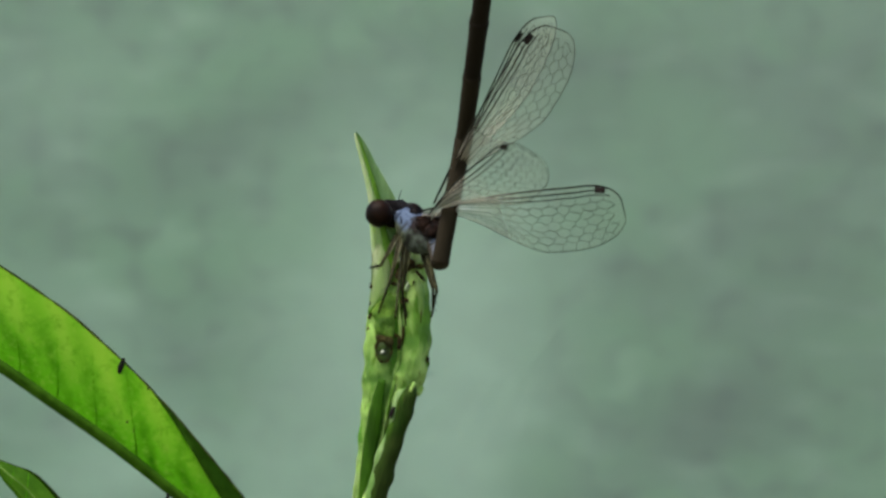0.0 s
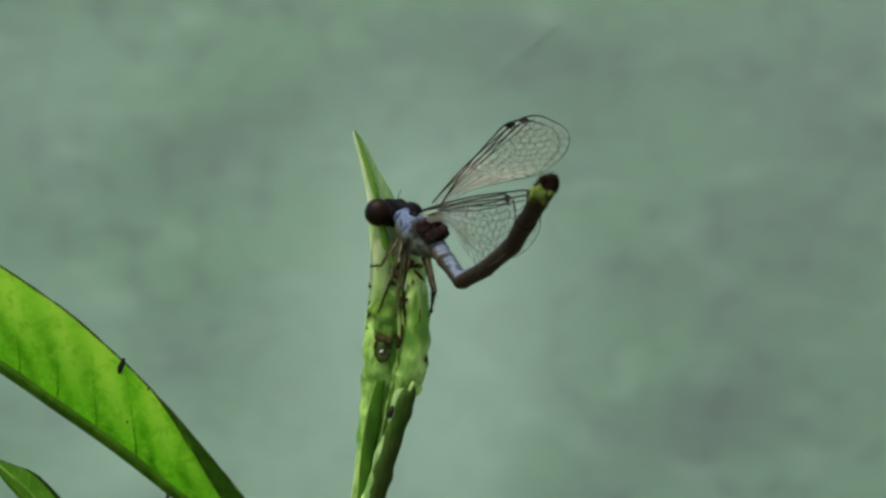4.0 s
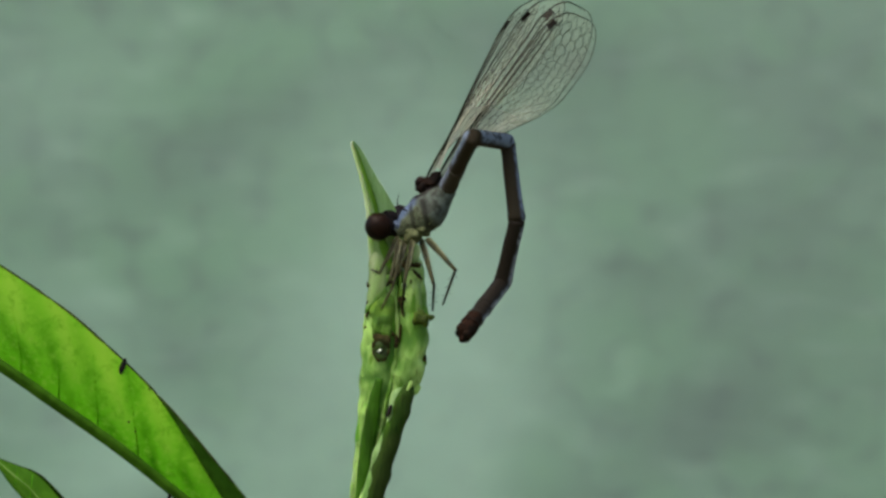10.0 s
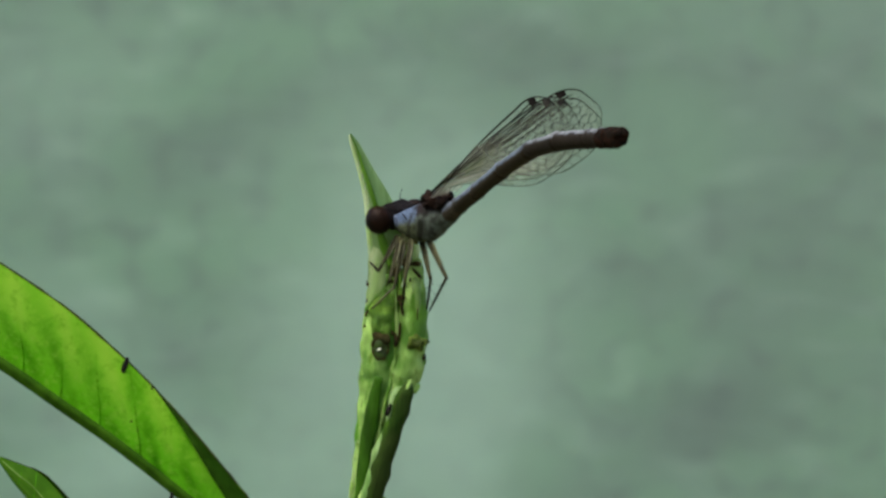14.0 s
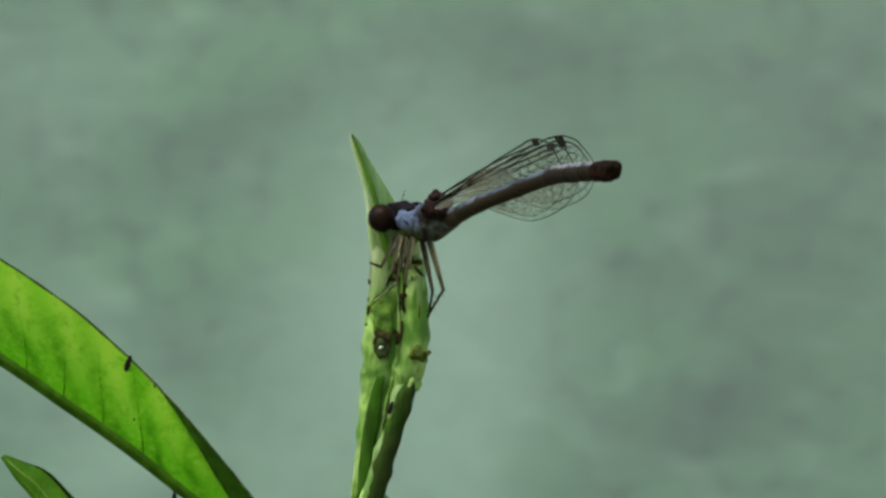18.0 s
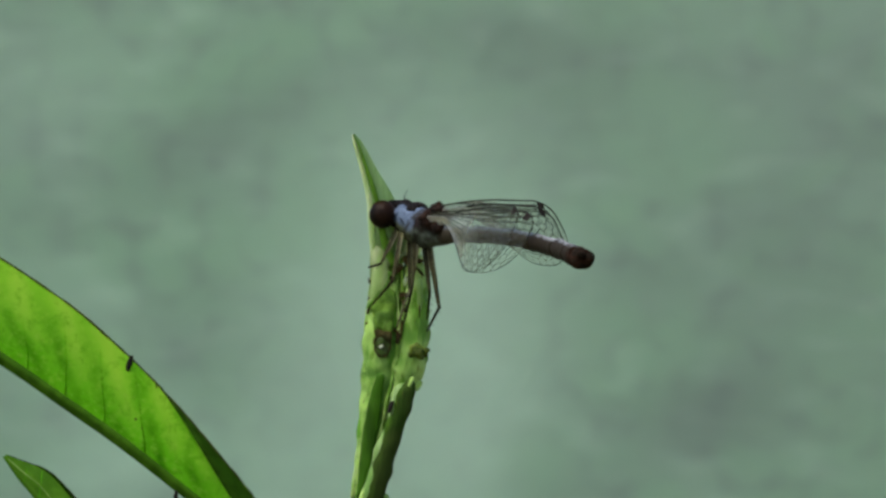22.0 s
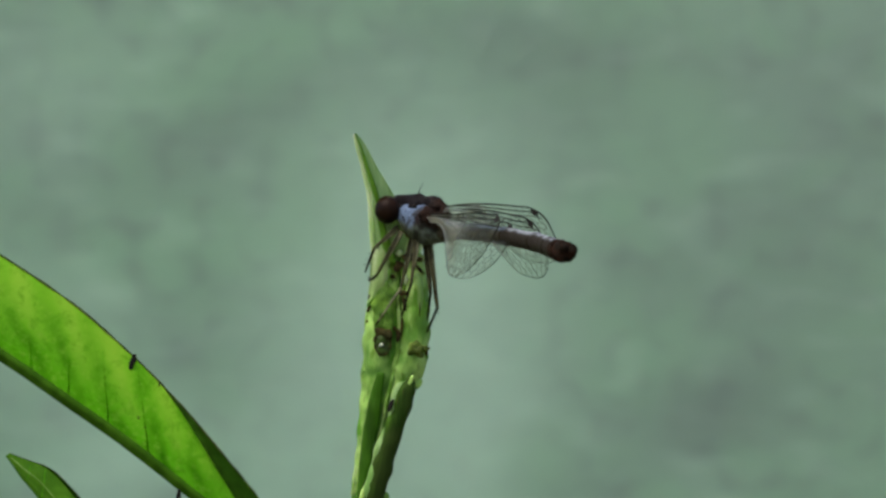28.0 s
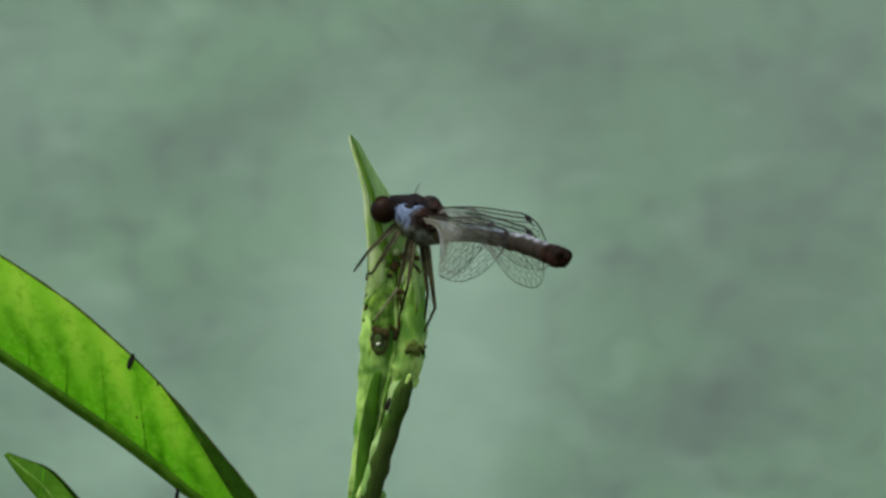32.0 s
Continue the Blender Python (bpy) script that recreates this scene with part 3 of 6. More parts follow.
        part("scar", lump(p, (rnd.uniform(0.06, 0.15) / 1000, 0.00010, rnd.uniform(0.08, 0.24) / 1000), (0, rnd.uniform(-50, 50), 0), 0.00007, 70 + k, 2, 3000), SCAR, plant)
    # a round gall; a small pale lump paints its glint
    p = mm(-4.67, -1.66, -7.99)
    gall = part("gall", lump(p, (0.00064, 0.00022, 0.00096), (0, 8, 0), 0.00014, 4.0, 4, 1500), GALL_HEART, plant, "olive gall in a dark rim with a pale painted glint")
    rim = [p + Vector((math.cos(w) * 0.00064, -0.00012, math.sin(w) * 0.00094)) for w in [k / 28 * math.tau for k in range(29)]]
    part("rim", tube(rim, [0.00007 + 0.00004 * math.sin(k * 1.7) + 0.00006 * math.sin(k / 28 * math.pi) * (k < 14) for k in range(29)], 8, 1.0, 0.00004, 2.0, freq=2000), DROP_RIM, gall, "dark brown rim")
    part("lip", lump(p + Vector((0.00012, -0.00014, 0.00080)), (0.00070, 0.00022, 0.00046), (0, 20, 0), 0.00036, 6.0, 3, 1900), DROP_RIM, gall)
    part("glint", lump(p + Vector((-0.00010, -0.00026, -0.00012)), (0.00021, 0.00016, 0.00012), (0, -24, 0), 0.00006, 7.0), GLINT, gall)


shoot()


def sheath_tip():
    """The folded pointed leaf at the top of the shoot, two faces that meet in a crease."""
    s = [0, 0.25, 0.5, 0.75, 1.0]
    left = spline([mm(*p) for p in ((-5.28, -0.2, -1.37), (-5.46, -0.4, 1.77), (-5.64, -0.4, 4.23), (-6.22, -0.2, 6.69), (-6.76, -0.1, 8.49), (-7.04, 0, 9.34))], 30)
    crease = spline([mm(*p) for p in ((-3.84, -1.1, -1.36), (-4.72, -1, 1.76), (-5.15, -0.8, 4.22), (-5.93, -0.5, 6.69), (-6.53, -0.25, 8.48), (-6.94, -0.1, 9.43))], 30)
    right = spline([mm(*p) for p in ((-1.88, -0.2, -1.37), (-2.87, -0.2, 1.77), (-3.85, -0.2, 4.23), (-5.24, -0.1, 6.7), (-6.23, 0.2, 8.5), (-6.86, 0, 9.39))], 30)
    bm = bmesh.new()
    rows_v = []
    for a, b, c in zip(left, crease, right):
        row = [a.lerp(b, i / 5) + Vector((0, -0.00018 * math.sin(math.pi * i / 5), 0)) for i in range(6)]
        row += [b.lerp(c, i / 6) + Vector((0, 0.00012 * math.sin(math.pi * i / 6), 0)) for i in range(1, 7)]
        rows_v.append([bm.verts.new(v) for v in row])
    for r, q in zip(rows_v, rows_v[1:]):
        for i in range(len(r) - 1):
            bm.faces.new((r[i], r[i + 1], q[i + 1], q[i]))
    bmesh.ops.solidify(bm, geom=bm.faces[:], thickness=0.0001)
    blade = part("sheath_tip", bm, BLADE, plant, "pale green pointed sheath folded along a crease", at=mm(-3.59, 0, -1.37))
    part("crease", tube([v + Vector((0, -0.00006, 0)) for v in crease], steps([0.00034, 0.00028, 0.00018, 0.00010, 0.00005], 30), 12, 0.4, 0.00010, 4.0), CREASE, blade, "dark green crease")
    part("margin", tube(left, steps([0.00030, 0.00034, 0.00030, 0.00022, 0.00008], 30), 8, 0.7), MARGIN, blade, "pale margin")
    return blade


def sheath_base():
    """The pale foot of the sheath, wrapped round the stem and torn off along a slant."""
    left = spline([mm(*p) for p in ((-5.98, -0.55, -5.15), (-5.72, -0.6, -3.5), (-5.66, -0.6, -1.6), (-5.62, -0.5, 0.6), (-5.5, -0.4, 2.0))], 24)
    right = spline([mm(*p) for p in ((-5.75, -1.05, -4.85), (-4.95, -1.45, -3.9), (-4.25, -1.5, -3.1), (-4.1, -1.35, -1.6), (-4.2, -1.25, 0.4))], 24)
    bm = bmesh.new()
    rows_v = []
    for k, (a, b) in enumerate(zip(left, right)):
        rows_v.append([bm.verts.new(a.lerp(b, i / 8) + Vector((0, -0.00042 * math.sin(math.pi * i / 8) * min(1, k / 8), 0)) + Vector((0.00007, 0, 0.00007)) * noise.noise(Vector((k * 0.9, i * 0.5, 3)))) for i in range(9)])
    for r, q in zip(rows_v, rows_v[1:]):
        for i in range(8):
            bm.faces.new((r[i], r[i + 1], q[i + 1], q[i]))
    bmesh.ops.solidify(bm, geom=bm.faces[:], thickness=0.0001)
    part("sheath_foot", bm, FOOT, plant, "pale green foot of the sheath torn along a slant", at=mm(-5, -1, -2))
    part("torn_rim", tube(right[:17], [0.00008 + 0.00003 * math.sin(k * 1.3) for k in range(17)], 8, 0.8, 0.00004, 2.0, freq=1500), LOBE, plant, "pale torn rim")


SHEATH = sheath_tip()
sheath_base()


def long_leaf(name, rib, widths, droop, roll, label, at, veins, fold=0.5, seed=0.0, skin=None):
    """A long leaf folded along its rib; widths of the open half; the other half tucks behind; roll: how far the margin rolls back."""
    n = 90
    line, wide, back = spline(rib, n), steps(widths, n), steps(roll, n)
    bm = bmesh.new()
    rows_v, edge, surf, lips, tucks = [], [], [], [], []
    bl, bt = bmesh.new(), bmesh.new()
    lie = bm.loops.layers.uv.new("along_and_across")
    gone, spots = 0.0, {}
    for k, p in enumerate(line):
        gone += (p - line[max(k - 1, 0)]).length * 1000
        d = (line[min(k + 1, n)] - line[max(k - 1, 0)]).normalized()
        out = Vector((d.z, 0, -d.x))
        w, b = max(wide[k], 0.00004), max(back[k], 0.0)
        away = Vector((0, 1, 0))
        wave = 0.00035 * math.sin(k * 0.16 + seed) * min(1, w / 0.003)
        row = []
        for i in range(13):
            v = i / 12
            row.append(p + out * (w * v) + away * (-0.0014 * math.sin(math.pi * v) * min(1, w / 0.004) + wave * v * v))
        tip = row[-1]
        lip = [tip - out * (b * i / 5) + away * (0.0001 - 0.0005 * math.sin(math.pi * i / 5) * min(1, b / 0.0008) - 0.0007 * (i / 5) * min(1, b / 0.001) - 0.0014 * math.sin(math.pi * min(1, b * i / 5 / w)) * min(1, w / 0.004)) for i in range(6)]
        small = min(1, w / 0.004)
        tuck = [p - out * (droop * small * math.sin(math.pi / 2 * i / 4)) + away * (-0.0003 + 0.0012 * (1 - math.cos(math.pi / 2 * i / 4))) * small for i in range(5)]
        tuck += [p + out * (-droop * small + (w * fold + droop * small) * i / 5) + away * (0.0009 + 0.0030 * i / 5) * small for i in range(1, 6)]
        lips.append([bl.verts.new(v) for v in lip])
        tucks.append([bt.verts.new(v) for v in tuck])
        edge.append(tip)
        surf.append((p, out, w, wave))
        rows_v.append([bm.verts.new(v) for v in row])
        spots.update({v: (gone, w * 1000 * i / 12) for i, v in enumerate(rows_v[-1])})
    for r, q in zip(rows_v, rows_v[1:]):
        for i in range(len(r) - 1):
            face = bm.faces.new((r[i], r[i + 1], q[i + 1], q[i]))
            for corner in face.loops:
                corner[lie].uv = spots[corner.vert]
    leaf = part(name, bm, skin or LEAF, plant, label, at)
    for b_part, rows_p, title, text in ((bl, lips, "rolled_margin", "rolled margin of the leaf, its shade painted dark"), (bt, tucks, "tucked_half", "darker half of the leaf folded behind the midrib")):
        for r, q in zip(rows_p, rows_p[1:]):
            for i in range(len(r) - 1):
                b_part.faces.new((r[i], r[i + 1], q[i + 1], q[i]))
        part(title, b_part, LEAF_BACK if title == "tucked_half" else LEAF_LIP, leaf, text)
    part("midrib", tube(line, [max(0.00010, 0.00032 * min(1, w / 0.004)) for w in wide], 10), RIB, leaf, "thick dark green midrib")
    part("margin", tube(edge, [max(0.00004, (0.00009 + 0.00005 * noise.noise(Vector((k * 0.4, seed, 0)))) * min(1, w / 0.004)) for k, w in enumerate(wide)], 6, 1.0, 0.00004, seed, freq=1200), LEAF_EDGE, leaf, "thin olive-brown margin")
    for k in veins:
        pts = []
        for i in range(15):
            v = i / 14 * 0.93
            kk = min(n, k + (v ** 1.3) * 9)
            a = int(max(0, min(n - 1, math.floor(kk))))
            f = kk - a
            (p, o, w, wv), (p2, o2, w2, wv2) = surf[a], surf[min(a + 1, n)]
            q = (p + o * w * v).lerp(p2 + o2 * w2 * v, f)
            pts.append(q + Vector((0, -0.0014 * math.sin(math.pi * v) * min(1, w / 0.004) + wv * v * v + 0.00002, 0)))
        part("vein", tube(pts, [0.00010 * (1 - 0.7 * i / 14) for i in range(15)], 6, 0.2), VEIN_GREEN, leaf)
    return leaf


def middle_line(leaf, rib, widths, share):
    """A pale rib along the middle of a leaf's open half."""
    line, wide = spline(rib, 60), steps(widths, 60)
    pts = []
    for k in range(4, 59):
        d = (line[k + 1] - line[k - 1]).normalized()
        pts.append(line[k] + Vector((d.z, 0, -d.x)) * (wide[k] * share) + Vector((0, -0.0014 * math.sin(math.pi * share) * min(1, wide[k] / 0.004) - 0.00003, 0)))
    part("middle_rib", tube(pts, [0.00010 - 0.000001 * k for k in range(len(pts))], 8, 0.6), MIDLINE, leaf, "pale middle rib")


LEAF_BIG = long_leaf("long_leaf", [mm(*p) for p in ((-6.84, 1, -36.92), (-11.72, 1.5, -29.33), (-16.94, 2, -22.97), (-21.55, 2, -19.09), (-26.2, 2, -15.47), (-30.72, 2, -12.31), (-35.24, 2, -9.19), (-42.1, 2.5, -4.91), (-50.54, 4, -1.02), (-59.89, 7, 0.9))],
                     [v / 1000 for v in (0.3, 1.5, 2.75, 4.05, 5.15, 6.0, 6.45, 6.3, 4.8, 0.1)], 0.00080, [v / 1000 for v in (0.3, 1.2, 1.5, 0.80, 0.09, 0.04, 0.04, 0.04, 0.04, 0.01)],
                     "long bright green leaf, light shining through it", mm(-6.84, 1, -36.92), (36, 43, 50, 57, 64, 71), 0.6)
SMALL_RIB = [mm(*p) for p in ((-6.3, 3, -48.1), (-15.1, 5, -39.3), (-24.3, 7, -31.8), (-30.3, 8, -25.6), (-33.6, 8, -20.9), (-35.25, 8, -19.0), (-36.44, 8, -17.32))]
SMALL_WIDE = [v / 1000 for v in (0.3, 2.0, 3.0, 3.0, 2.45, 1.6, 0.3)]
LEAF_SMALL = long_leaf("long_leaf", SMALL_RIB, SMALL_WIDE, 0.0003, [v / 1000 for v in (0.1, 0.8, 0.8, 0.4, 0.2, 0.1, 0.01)],
                       "pointed leaf, painted darker as in shade, half hidden below the long leaf", mm(-6.62, 3, -48.1), (40, 50, 60, 70), 0.3, 2.0, LEAF_SHADED)
middle_line(LEAF_SMALL, SMALL_RIB, SMALL_WIDE, 0.42)


for k, (p, a, b) in enumerate((((-24.9, 0.4, -13.85), 0.07, 0.11), ((-24.4, 0.4, -14.6), 0.06, 0.07))):
    part("leaf_spot", lump(mm(*p), (a / 1000, 0.00008, b / 1000), (0, 20 * k, 0), 0.00003, k, 2, 3000), SCAR, LEAF_BIG, "small brown spot" if k == 0 else "")


def specks():
    """Small black insects and droppings on the leaf and the stem, each a thing of its own."""
    made = []
    spots = (((-25.53, 1.6, -9.54), 0.25, 0.60, 18, "leaf"), ((-35.86, 2.6, -2.74), 0.14, 0.16, 0, "leaf"), ((-35.41, 1.3, -5.83), 0.12, 0.12, 0, "leaf"), ((-21.67, -0.2, -20.08), 0.2, 0.5, 5, "leaf"), ((-23.39, 1.9, -11.31), 0.09, 0.12, 0, "leaf"),
             ((-4.04, -2.5, -12.89), 0.18, 0.46, 22, "stem"))
    for k, (p, a, b, turn, where) in enumerate(spots):
        at = mm(*p)
        t = thing("aphid", at, "tiny black aphid clinging to the green " + where, "insect", "black aphids on the plant")
        part("body", lump(at, (a / 1000, 0.00018, b / 1000), (0, turn, 0), 0.00006, k, 3, 2500), APHID, t, at=at)
        part("head", lump(at + Vector((math.sin(radians(turn)) * b / 1000, 0, math.cos(radians(turn)) * b / 1000)), (a / 1400,) * 3, (0, 0, 0), 0, 0, 2), APHID, t)
        made.append((t, where))
    return made


SPECKS = specks()

# ---- the damselfly ----
FEET = mm(-2.89, -2.2, -3.58)
fly = thing("damselfly", FEET, "damselfly with blue-bloomed thorax and clear wings clinging to the shoot", "damselfly")
ORIGIN = Vector((0, 0, 0))


def fly_part(name, bm, material, label="", parent=None):
    """A part built about its own joint, which the keys will place."""
    me_parent = parent or fly
    ob = part(name, bm, material, None, label)
    ob.parent = me_parent
    ob.location = ORIGIN
    return ob


def build_head():
    """x to the right eye, y forward, z up."""
    bm = lump((0, 0.0001, 0.0001), (0.0026, 0.00106, 0.00106), rough=0.0003, seed=1, freq=1300)
    lump((0, 0.0009, -0.0004), (0.0012, 0.0006, 0.0008), rough=0.0001, seed=2, bm=bm)
    head = fly_part("head", bm, HEAD, "black head, wide between the eyes")
    for s in (-1, 1):
        eye = fly_part("eye", lump((s * 0.00205, 0.0001, 0), (0.00100, 0.00112, 0.00112), rough=0.00003, seed=3), EYE, "dark brown rounded eye", head)
        pts = spline([Vector((s * 0.0009, 0.0004, 0.0007)), Vector((s * 0.0011, 0.0008, 0.0010 if s < 0 else 0.0013)), Vector((s * 0.0015, 0.0009, 0.0014 if s < 0 else 0.0020))], 8)
        fly_part("antenna", tube(pts, [0.00006 - 0.000005 * i for i in range(9)], 6), HEAD, "", head)
        for x in (0.0004, 0.00095):
            fly_part("ocellus", lump((s * x, 0.0002, 0.00085), (0.0002, 0.0002, 0.00016), fine=2), BROWN, "", head)
    return head


def build_thorax():
    """x from neck to tail, z to the back; length about 5 mm, the neck at the origin."""
    L = 0.0048
    pts = [Vector((x * L, 0, z * L)) for x, z in ((-0.06, 0.04), (0.05, 0.02), (0.18, -0.01), (0.38, -0.05), (0.6, -0.05), (0.8, -0.01), (0.97, 0.01), (1.08, 0.01))]
    rad = [a / 1000 for a in (0.55, 0.85, 1.18, 1.48, 1.52, 1.26, 0.95, 0.74)]
    thorax = fly_part("thorax", tube(spline(pts, 34), steps(rad, 34), 26, 0.86, 0.00018, 4.0, freq=1300), THORAX_SKIN, "thorax with blue bloom in front and dark brown behind")
    fly_part("collar", lump((0.0001, 0, 0.0003), (0.00036, 0.00080, 0.00070), rough=0.00030, seed=6, freq=1900), BLUE, "pale blue collar", thorax)
    for s in (-1, 1):
        fly_part("side_stripe", lump((0.0013, s * 0.00104, 0.00066), (0.00014, 0.00012, 0.00042), (0, -24, 0), 0.00016, 12 + s), HEAD, "short black side stripe", thorax)
        fly_part("wing_plate", lump((0.0045, s * 0.00050, 0.00112), (0.00080, 0.00064, 0.00058), (0, -6, 0), 0.00040, 19 + s, 3, 1900), BROWN, "red-brown wing base plate", thorax)
        fly_part("wing_plate", lump((0.0036, s * 0.00046, 0.00128), (0.00064, 0.00056, 0.00052), (0, 8, 0), 0.00036, 23 + s, 3, 2100), BROWN, "", thorax)
        fly_part("wing_root", lump((0.0038, s * 0.00070, 0.00154), (0.00060, 0.00050, 0.00062), (0, 10, 0), 0.00040, 33 + s, 3, 2000), BROWN, "dark brown lump where the wings begin", thorax)
    for k, x in enumerate((0.0006, 0.0013, 0.0020)):
        for s in (-1, 1):
            fly_part("hip_plate", lump((x, s * 0.00050, -0.00100 - 0.0001 * (k == 1)), (0.00036, 0.00018, 0.00072), (0, -12, 0), 0.00008, 40 + k * 2 + s, 3, 1600), HIP, "yellow-grey hip plate", thorax)
    fly_part("breast", lump((0.0006, 0, -0.00105), (0.00085, 0.00072, 0.00062), (0, -10, 0), 0.00020, 51, 3, 1500), HIP, "olive underside between the legs", thorax)
    fly_part("back_stripe", lump((0.0014, 0, 0.00118), (0.00055, 0.00018, 0.00024), (0, -14, 0), 0.0001, 28), HEAD, "black stripe along the back", thorax)
    return thorax


RINGS = [v * 0.044815e-3 for v in (20, 45, 95, 122, 142, 120, 85, 36, 26, 20)]
GIRTH = [v * 0.044815e-3 for v in (17, 16, 15, 14.2, 14.4, 14.8, 15.4, 15.4, 15.6, 16.6, 16.6)]


def build_rings():
    made = []
    for k, long in enumerate(RINGS):
        a, b = GIRTH[k], GIRTH[k + 1]
        xs = [-0.02, 0.0, 0.04, 0.15, 0.4, 0.7, 0.9, 0.97, 1.0, 1.03]
        rs = [a * 0.72, a * 0.93, a * 0.97, a * 0.96, (a + b) / 2 * 0.95, (a + b) / 2 * 0.97, b * 1.0, b * 1.06, b * 1.0, b * 0.72]
        if k == 9:
            xs[-3:] = [1.0, 1.20, 1.30]
            rs[-3:] = [b * 0.98, b * 0.84, b * 0.5]
        bm = tube([Vector((x * long, 0, 0)) for x in xs], rs, 18, 1.06, 0.00005 if k < 8 else 0.00020, k * 1.7, freq=2200)
        ring = fly_part("abdomen_ring", bm, RING_BASE if k < 2 else RING_FRONT if k < 5 else RING_REAR if k < 8 else RING_TIP,
                        "grey-blue abdomen ring" if k < 2 else "dark grey-brown abdomen ring" if k < 5 else "white-mottled dark abdomen ring" if k < 8 else "dark red-brown end ring")
        if k == 9:
            for s in (-1, 1):
                fly_part("clasper", lump((long * 1.20, s * b * 0.42, b * 0.30), (0.00045, 0.00032, 0.00034), (0, 10, s * 14), 0.00005, 30 + s, 2), RING_TIP, "", ring)
        made.append(ring)
    return made


def build_wing(name, long, broad, seed):
    """x from the root to the tip, y to the hind margin."""
    rnd = random.Random(seed)
    n = 44

    def chord(s):
        grow = min(1, max(0, (s - 0.06) / 0.54))
        stalk = 0.13 + 0.87 * grow * grow * (3 - 2 * grow)
        q = max(0.0, (s - 0.66) / 0.34)
        return broad * stalk - broad * 0.46 * (1 - math.sqrt(max(0.0, 1 - q ** 2))) - max(0.0, lead(s))

    def lead(s):
        q = max(0.0, (s - 0.83) / 0.17)
        return -0.05 * broad * math.sin(math.pi * min(1, s / 0.8)) + broad * 0.30 * (1 - math.sqrt(max(0.0, 1 - q ** 2)))

    def at(s, v):
        y = lead(s) + chord(s) * v
        z = 0.00022 * math.sin(v * 9.0) * (1 - s) + 0.0004 * math.sin(math.pi * s) * v
        return Vector((s * long, y, z))

    bm = bmesh.new()
    cols = [[bm.verts.new(at(1 - (1 - i / n) ** 1.6, j / 10)) for j in range(11)] for i in range(n + 1)]
    for a, b in zip(cols, cols[1:]):
        for j in range(10):
            bm.faces.new((a[j], b[j], b[j + 1], a[j + 1]))
    bmesh.ops.remove_doubles(bm, verts=bm.verts, dist=1e-7)
    wing = fly_part(name, bm, FILM, "clear wing with fine dark veins")
    net = bmesh.new()

    def strand(points, r):
        tube(points, [r] * len(points), 4, 1.0, bm=net, caps=False)

    fine = 0.000015
    strand([at(1 - (1 - i / n) ** 1.6, 0.0) for i in range(n + 1)], fine * 4.3)
    strand([at(1 - (1 - i / n) ** 1.6, 1.0) for i in range(3, n + 1)], fine * 1.9)
    strand([at(1.0, j / 8) for j in range(9)], fine * 3.2)
    strand([at(i / n * 0.93, 0.09) for i in range(n + 1)], fine * 3.6)
    strand([at(0.05 + i / n * 0.90, 0.17) for i in range(n + 1)], fine * 2.8)
    # straight veins near the root, a net of six-sided cells further out
    levels = [0.17, 0.29, 0.41, 0.53, 0.65, 0.77, 0.88, 1.0]
    pitch, first = 0.035, 0.36
    count = int((0.975 - first) / pitch)

    shake = [[(rnd.uniform(-0.28, 0.28), rnd.uniform(-0.016, 0.016)) for i in range(60)] for k in range(9)]

    def node(k, i):
        if k in (0, len(levels) - 1):
            return at(first + pitch * i, levels[k])
        return at(first + pitch * (i + shake[k][i][0]), levels[k] + 0.026 * (-1) ** (i + k) + shake[k][i][1])

    for k in range(1, len(levels) - 1):
        s0 = 0.10 + 0.035 * k
        strand([at(s0 + (first - s0) * i / 8, levels[k] + 0.05 * (1 - i / 8)) for i in range(8)] + [node(k, i) for i in range(count + 1)], fine * (1.6 if k < 3 else 1.15))
    for k in range(len(levels) - 1):
        for i in range(count + 1):
            if (i + k) % 2 == 0:
                strand([node(k, i), node(k + 1, i)], fine * 1.1)
        for i in range(4):
            s = 0.24 + 0.045 * i + 0.015 * rnd.random()
            strand([at(s, levels[k] + 0.03 * (k > 0)), at(s, levels[k + 1] + 0.03 * (k < 6))], fine * 0.7)
    for a, b in ((0.0, 0.09), (0.09, 0.17)):
        for i in range(26):
            s = 0.14 + 0.80 * (i + 0.6 * rnd.random()) / 26
            strand([at(s, a), at(s, b)], fine * 0.8)
    strand([at(0.36, v / 8 * 0.18) for v in range(9)], fine * 2.6)
    fly_part("venation", net, VEIN, "net of dark veins", wing)
    mark = bmesh.new()
    quads = [[mark.verts.new(at(0.895 + 0.044 * i / 4 - 0.012 * (v > 0.06), v) + Vector((0, 0, dz))) for i in range(5) for v in (0.0, 0.135)] for dz in (0.00004, -0.00004)]
    for q in quads:
        for i in range(4):
            mark.faces.new((q[2 * i], q[2 * i + 2], q[2 * i + 3], q[2 * i + 1]))
    for i in range(4):
        for v in (0, 1):
            mark.faces.new((quads[0][2 * i + v], quads[0][2 * i + 2 + v], quads[1][2 * i + 2 + v], quads[1][2 * i + v]))
    fly_part("wing_mark", mark, STIGMA, "black mark near the wing tip", wing)
    return wing


THIGH = (0.00320, 0.00392, 0.00425, 0.00393, 0.00433, 0.00555)
SHIN = (0.00156, 0.00226, 0.00311, 0.00255, 0.00194, 0.00246)


